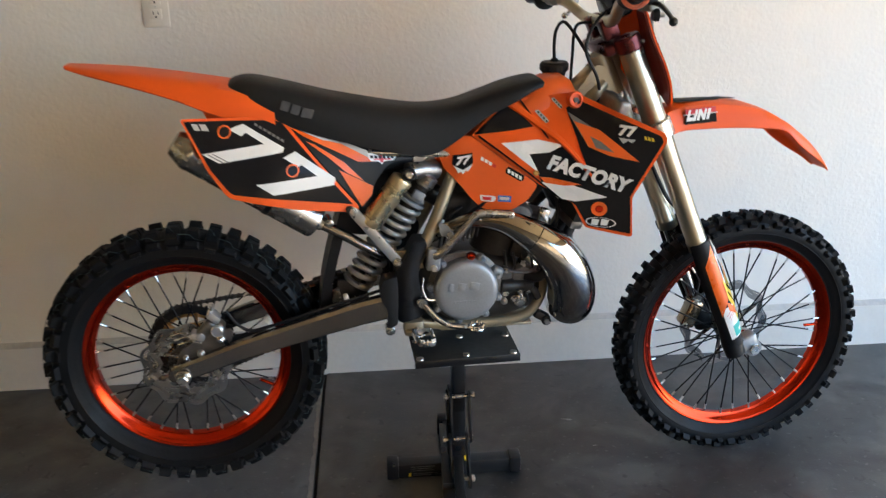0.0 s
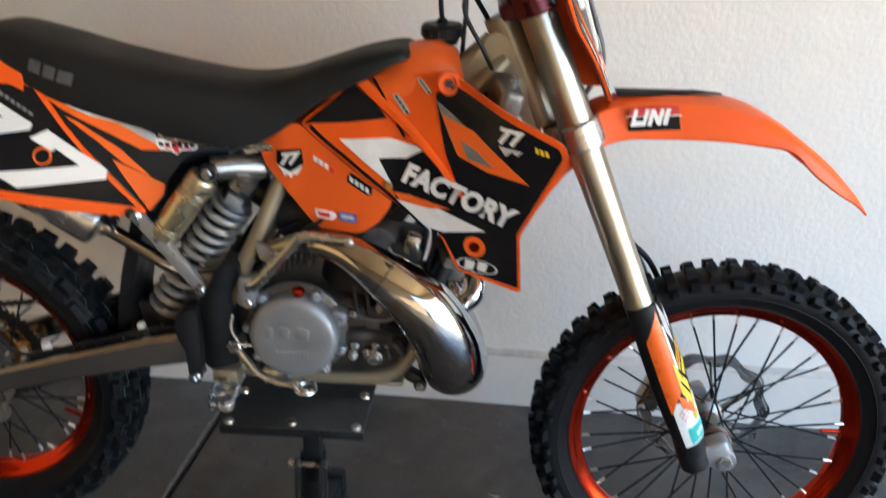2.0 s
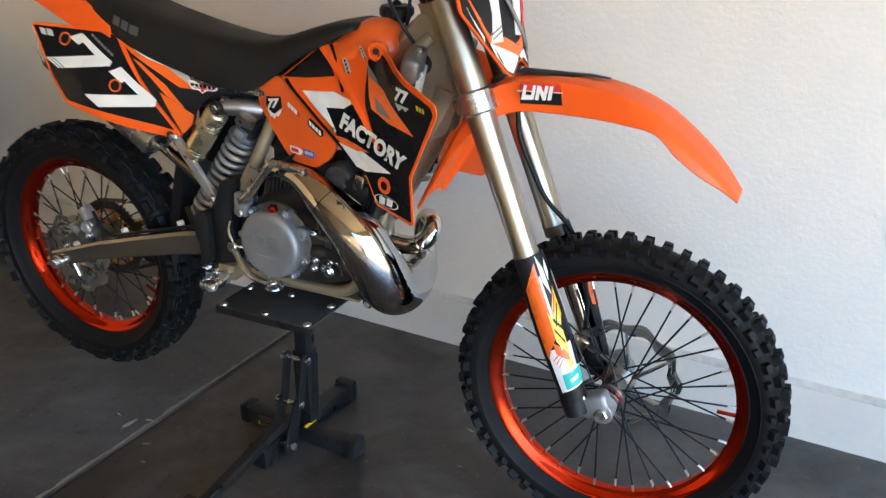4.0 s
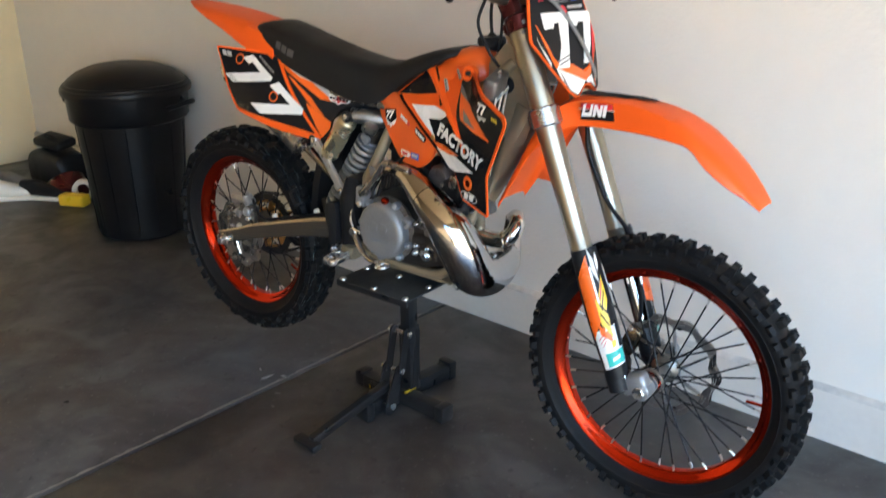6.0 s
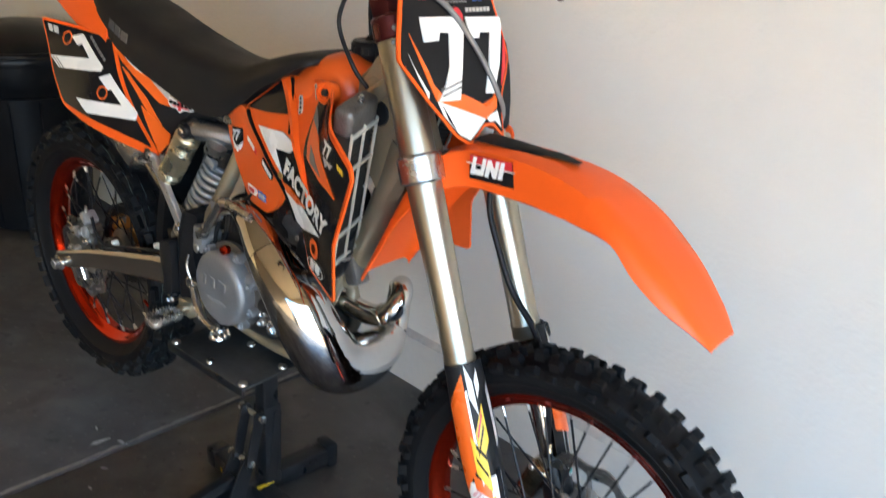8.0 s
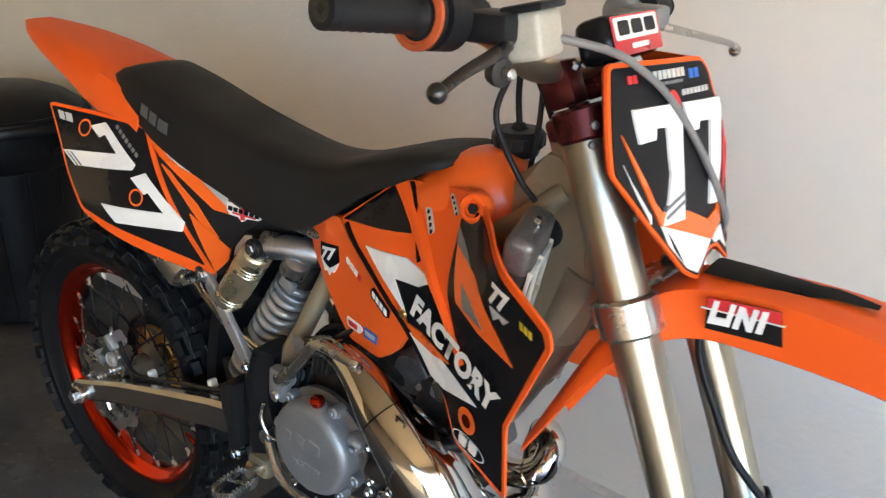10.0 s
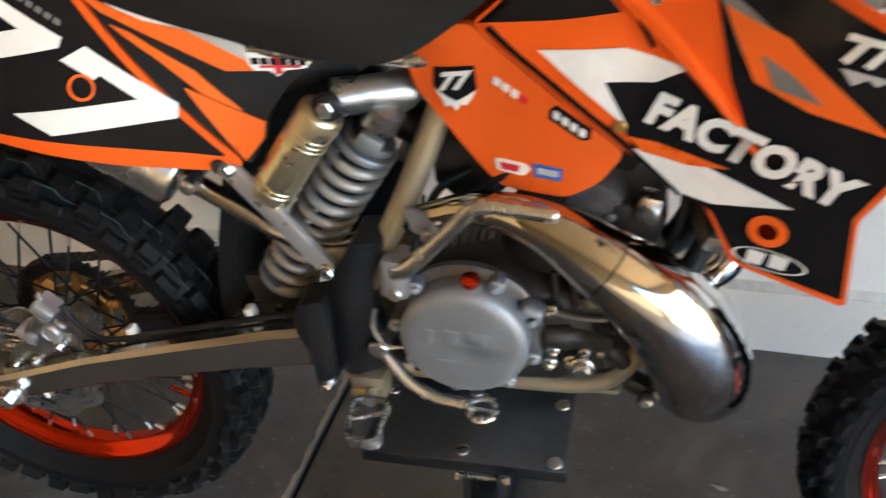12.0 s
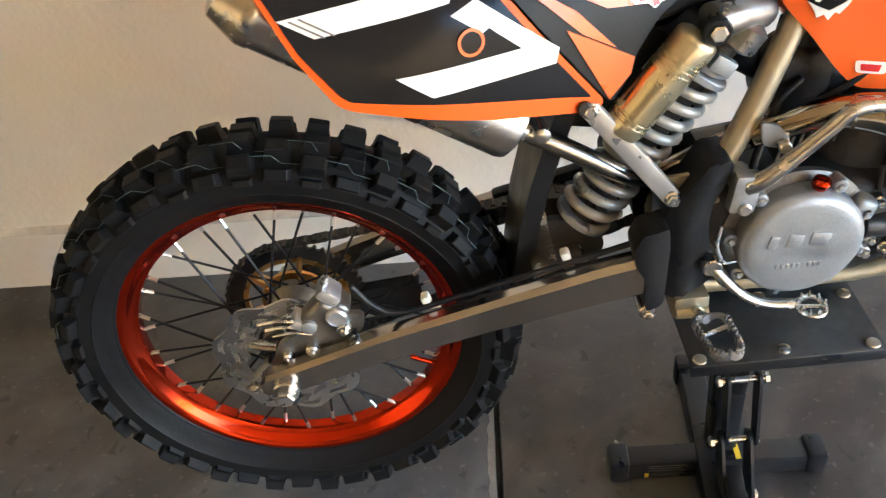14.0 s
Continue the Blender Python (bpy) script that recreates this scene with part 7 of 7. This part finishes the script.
# ---- things at the back ----
bin_at = Vector((-1.375, 0.435, 0))
can = thing("trash_can", "large black plastic trash can with a domed lid", "trash can", bin_at)
bm = lathe(bmesh.new(), (0, 0, 0), (0, 0, 1), [(0.192, 0.0), (0.202, 0.010), (0.240, 0.535), (0.255, 0.542), (0.262, 0.552), (0.268, 0.666), (0.252, 0.675)], 56)
body = part("body", bm, "bin", can)
for k in range(14):
    a = 2 * math.pi * (k + 0.5) / 14
    u = Vector((math.cos(a), math.sin(a), 0))
    part("rib", tube(bmesh.new(), [u * 0.203 + Vector((0, 0, 0.03)), u * 0.2385 + Vector((0, 0, 0.525))], 0.004, 6), "bin", body)
part("lid", lathe(bmesh.new(), (0, 0, 0.658), (0, 0, 1), [(0.269, 0.0), (0.282, 0.002), (0.285, 0.008), (0.285, 0.026), (0.281, 0.034), (0.275, 0.036), (0.275, 0.044), (0.268, 0.050), (0.262, 0.050), (0.250, 0.066), (0.215, 0.092), (0.15, 0.118), (0.075, 0.130), (0.01, 0.133)], 56), "bin", can)
for a in (radians(200), radians(20)):
    u, w = Vector((math.cos(a), math.sin(a), 0)), Vector((-math.sin(a), math.cos(a), 0))
    part("handle", tube(bmesh.new(), spline([u * 0.260 + w * 0.07 + Vector((0, 0, 0.605)), u * 0.302 + w * 0.06 + Vector((0, 0, 0.62)), u * 0.302 - w * 0.06 + Vector((0, 0, 0.62)), u * 0.260 - w * 0.07 + Vector((0, 0, 0.605))]), 0.012, 8), "bin", can)


def shoe(at, turn, upper, label):
    ob = thing("shoe", label, "shoe", at, group="shoes by the wall")
    m = pose(0, 0, 0, 0, 0, turn)
    secs = []
    for x, h, w in ((-0.14, 0.05, 0.025), (-0.12, 0.085, 0.034), (-0.05, 0.090, 0.036), (0.02, 0.065, 0.042), (0.09, 0.045, 0.044), (0.135, 0.028, 0.028)):
        secs.append([m @ Vector(p) for p in superring(x, 0.02, 0.02 + h, w, 14)])
    part("upper", loft(bmesh.new(), secs), upper, ob)
    sole = [[m @ Vector(p) for p in superring(x, 0.0, 0.026, w, 14, 4)] for x, w in ((-0.145, 0.026), (-0.12, 0.038), (-0.04, 0.036), (0.05, 0.046), (0.11, 0.044), (0.142, 0.026))]
    part("sole", loft(bmesh.new(), sole), "white_plastic", ob)
    return ob


shoe((-2.20, 0.38, 0), 30, "black", "black shoe with white sole on the floor")
shoe((-2.33, 0.27, 0), 55, "white_plastic", "white shoe on the floor by the wall")
shoe((-2.46, 0.36, 0), 20, "grey_gfx", "grey shoe with white sole on the floor")
bag = thing("tool_bag", "black soft tool bag with a handle", "bag", (-2.36, 0.56, 0))
part("body", loft(bmesh.new(), [superring(x, 0.0, z, w, 18, 3.5) for x, z, w in ((-0.17, 0.16, 0.07), (-0.15, 0.20, 0.095), (0.0, 0.24, 0.10), (0.14, 0.20, 0.095), (0.17, 0.15, 0.07))]), "black", bag)
part("flap", box(bmesh.new(), pose(0.02, -0.01, 0.262, 8, 6, 12), (0.20, 0.13, 0.05), 0.018, 3), "black", bag)
part("handle", tube(bmesh.new(), spline([(-0.07, 0, 0.22), (-0.05, -0.03, 0.29), (0.05, -0.03, 0.29), (0.07, 0, 0.22)]), 0.008, 8), "black", bag)
tape = tagged(part("tape_roll", lathe(bmesh.new(), (-2.03, 0.505, 0.055), (0.8, -0.6, 0.1), [(0.032, -0.022), (0.055, -0.022), (0.055, 0.022), (0.032, 0.022)], 28, ring=True), "stem"), "cream roll of tape standing on edge", "tape")
box_y = tagged(part("small_case", box(bmesh.new(), pose(-1.98, 0.42, 0.03, 0, 0, 25), (0.15, 0.07, 0.06), 0.012, 3), "yellow_gfx"), "small yellow plastic case on the floor", "case")
rag = tagged(part("rag", loft(bmesh.new(), [superring(x, 0.0, z, w, 14, 2.2) for x, z, w in ((-2.30, 0.03, 0.05), (-2.24, 0.10, 0.09), (-2.17, 0.13, 0.10), (-2.10, 0.08, 0.09), (-2.05, 0.03, 0.05))]), "maroon"), "dark red rag heaped on the floor", "rag")
for v in rag.data.vertices:
    v.co.y += 0.50


# ---- marks on floor and wall ----
rg = random.Random(11)


def flake(u, v, size, material, name, label, squash=0.4):
    bm = bmesh.new()
    a0 = rg.uniform(0, 3.1)
    pts = []
    for k in range(11):
        a = 2 * math.pi * k / 11
        r = size * rg.uniform(0.45, 1.0)
        x, y = r * math.cos(a), squash * r * math.sin(a)
        pts.append(bm.verts.new(room(u + x * math.cos(a0) - y * math.sin(a0), v + x * math.sin(a0) + y * math.cos(a0), 0.0006) @ Vector()))
    bm.faces.new(pts)
    part(name, bm, material, floor, label, smooth=False)


for u, v, size in ((-0.06, -0.82, 0.035), (-0.02, -0.78, 0.022), (0.05, -0.86, 0.018), (0.10, -0.92, 0.012), (-0.12, -0.80, 0.014), (0.55, -1.25, 0.012), (0.62, -1.32, 0.020), (0.66, -1.27, 0.009), (0.48, -0.62, 0.012), (0.75, -0.40, 0.020), (0.80, -0.55, 0.010), (1.25, -0.55, 0.012), (-0.35, -0.6, 0.010), (0.9, -1.05, 0.009), (1.4, -0.9, 0.010), (0.22, -0.58, 0.016)):
    flake(u, v, size, "scuff", "paint_scuff", "pale paint scuff on the concrete", 0.3)

# coloured mould lines on the rear tyre's tread
for y, r0, r1, m_ in ((-0.041, 0.3225, 0.3345, "tread_paint"), (-0.0225, 0.3285, 0.3465, "tread_paint")):
    pts = []
    for i in range(176):
        a = 2 * math.pi * (i + 0.5) / 176
        on = (i // 4) % 2 == (0 if y < -0.03 else 1)
        r = r1 if on else r0
        pts.append(RA + Vector((r * math.sin(a), y - (0.002 if on else 0), r * math.cos(a))))
    part("tread_line", tube(bmesh.new(), pts, 0.0005, 4, closed=True), m_, rear, "faint coloured mould line")
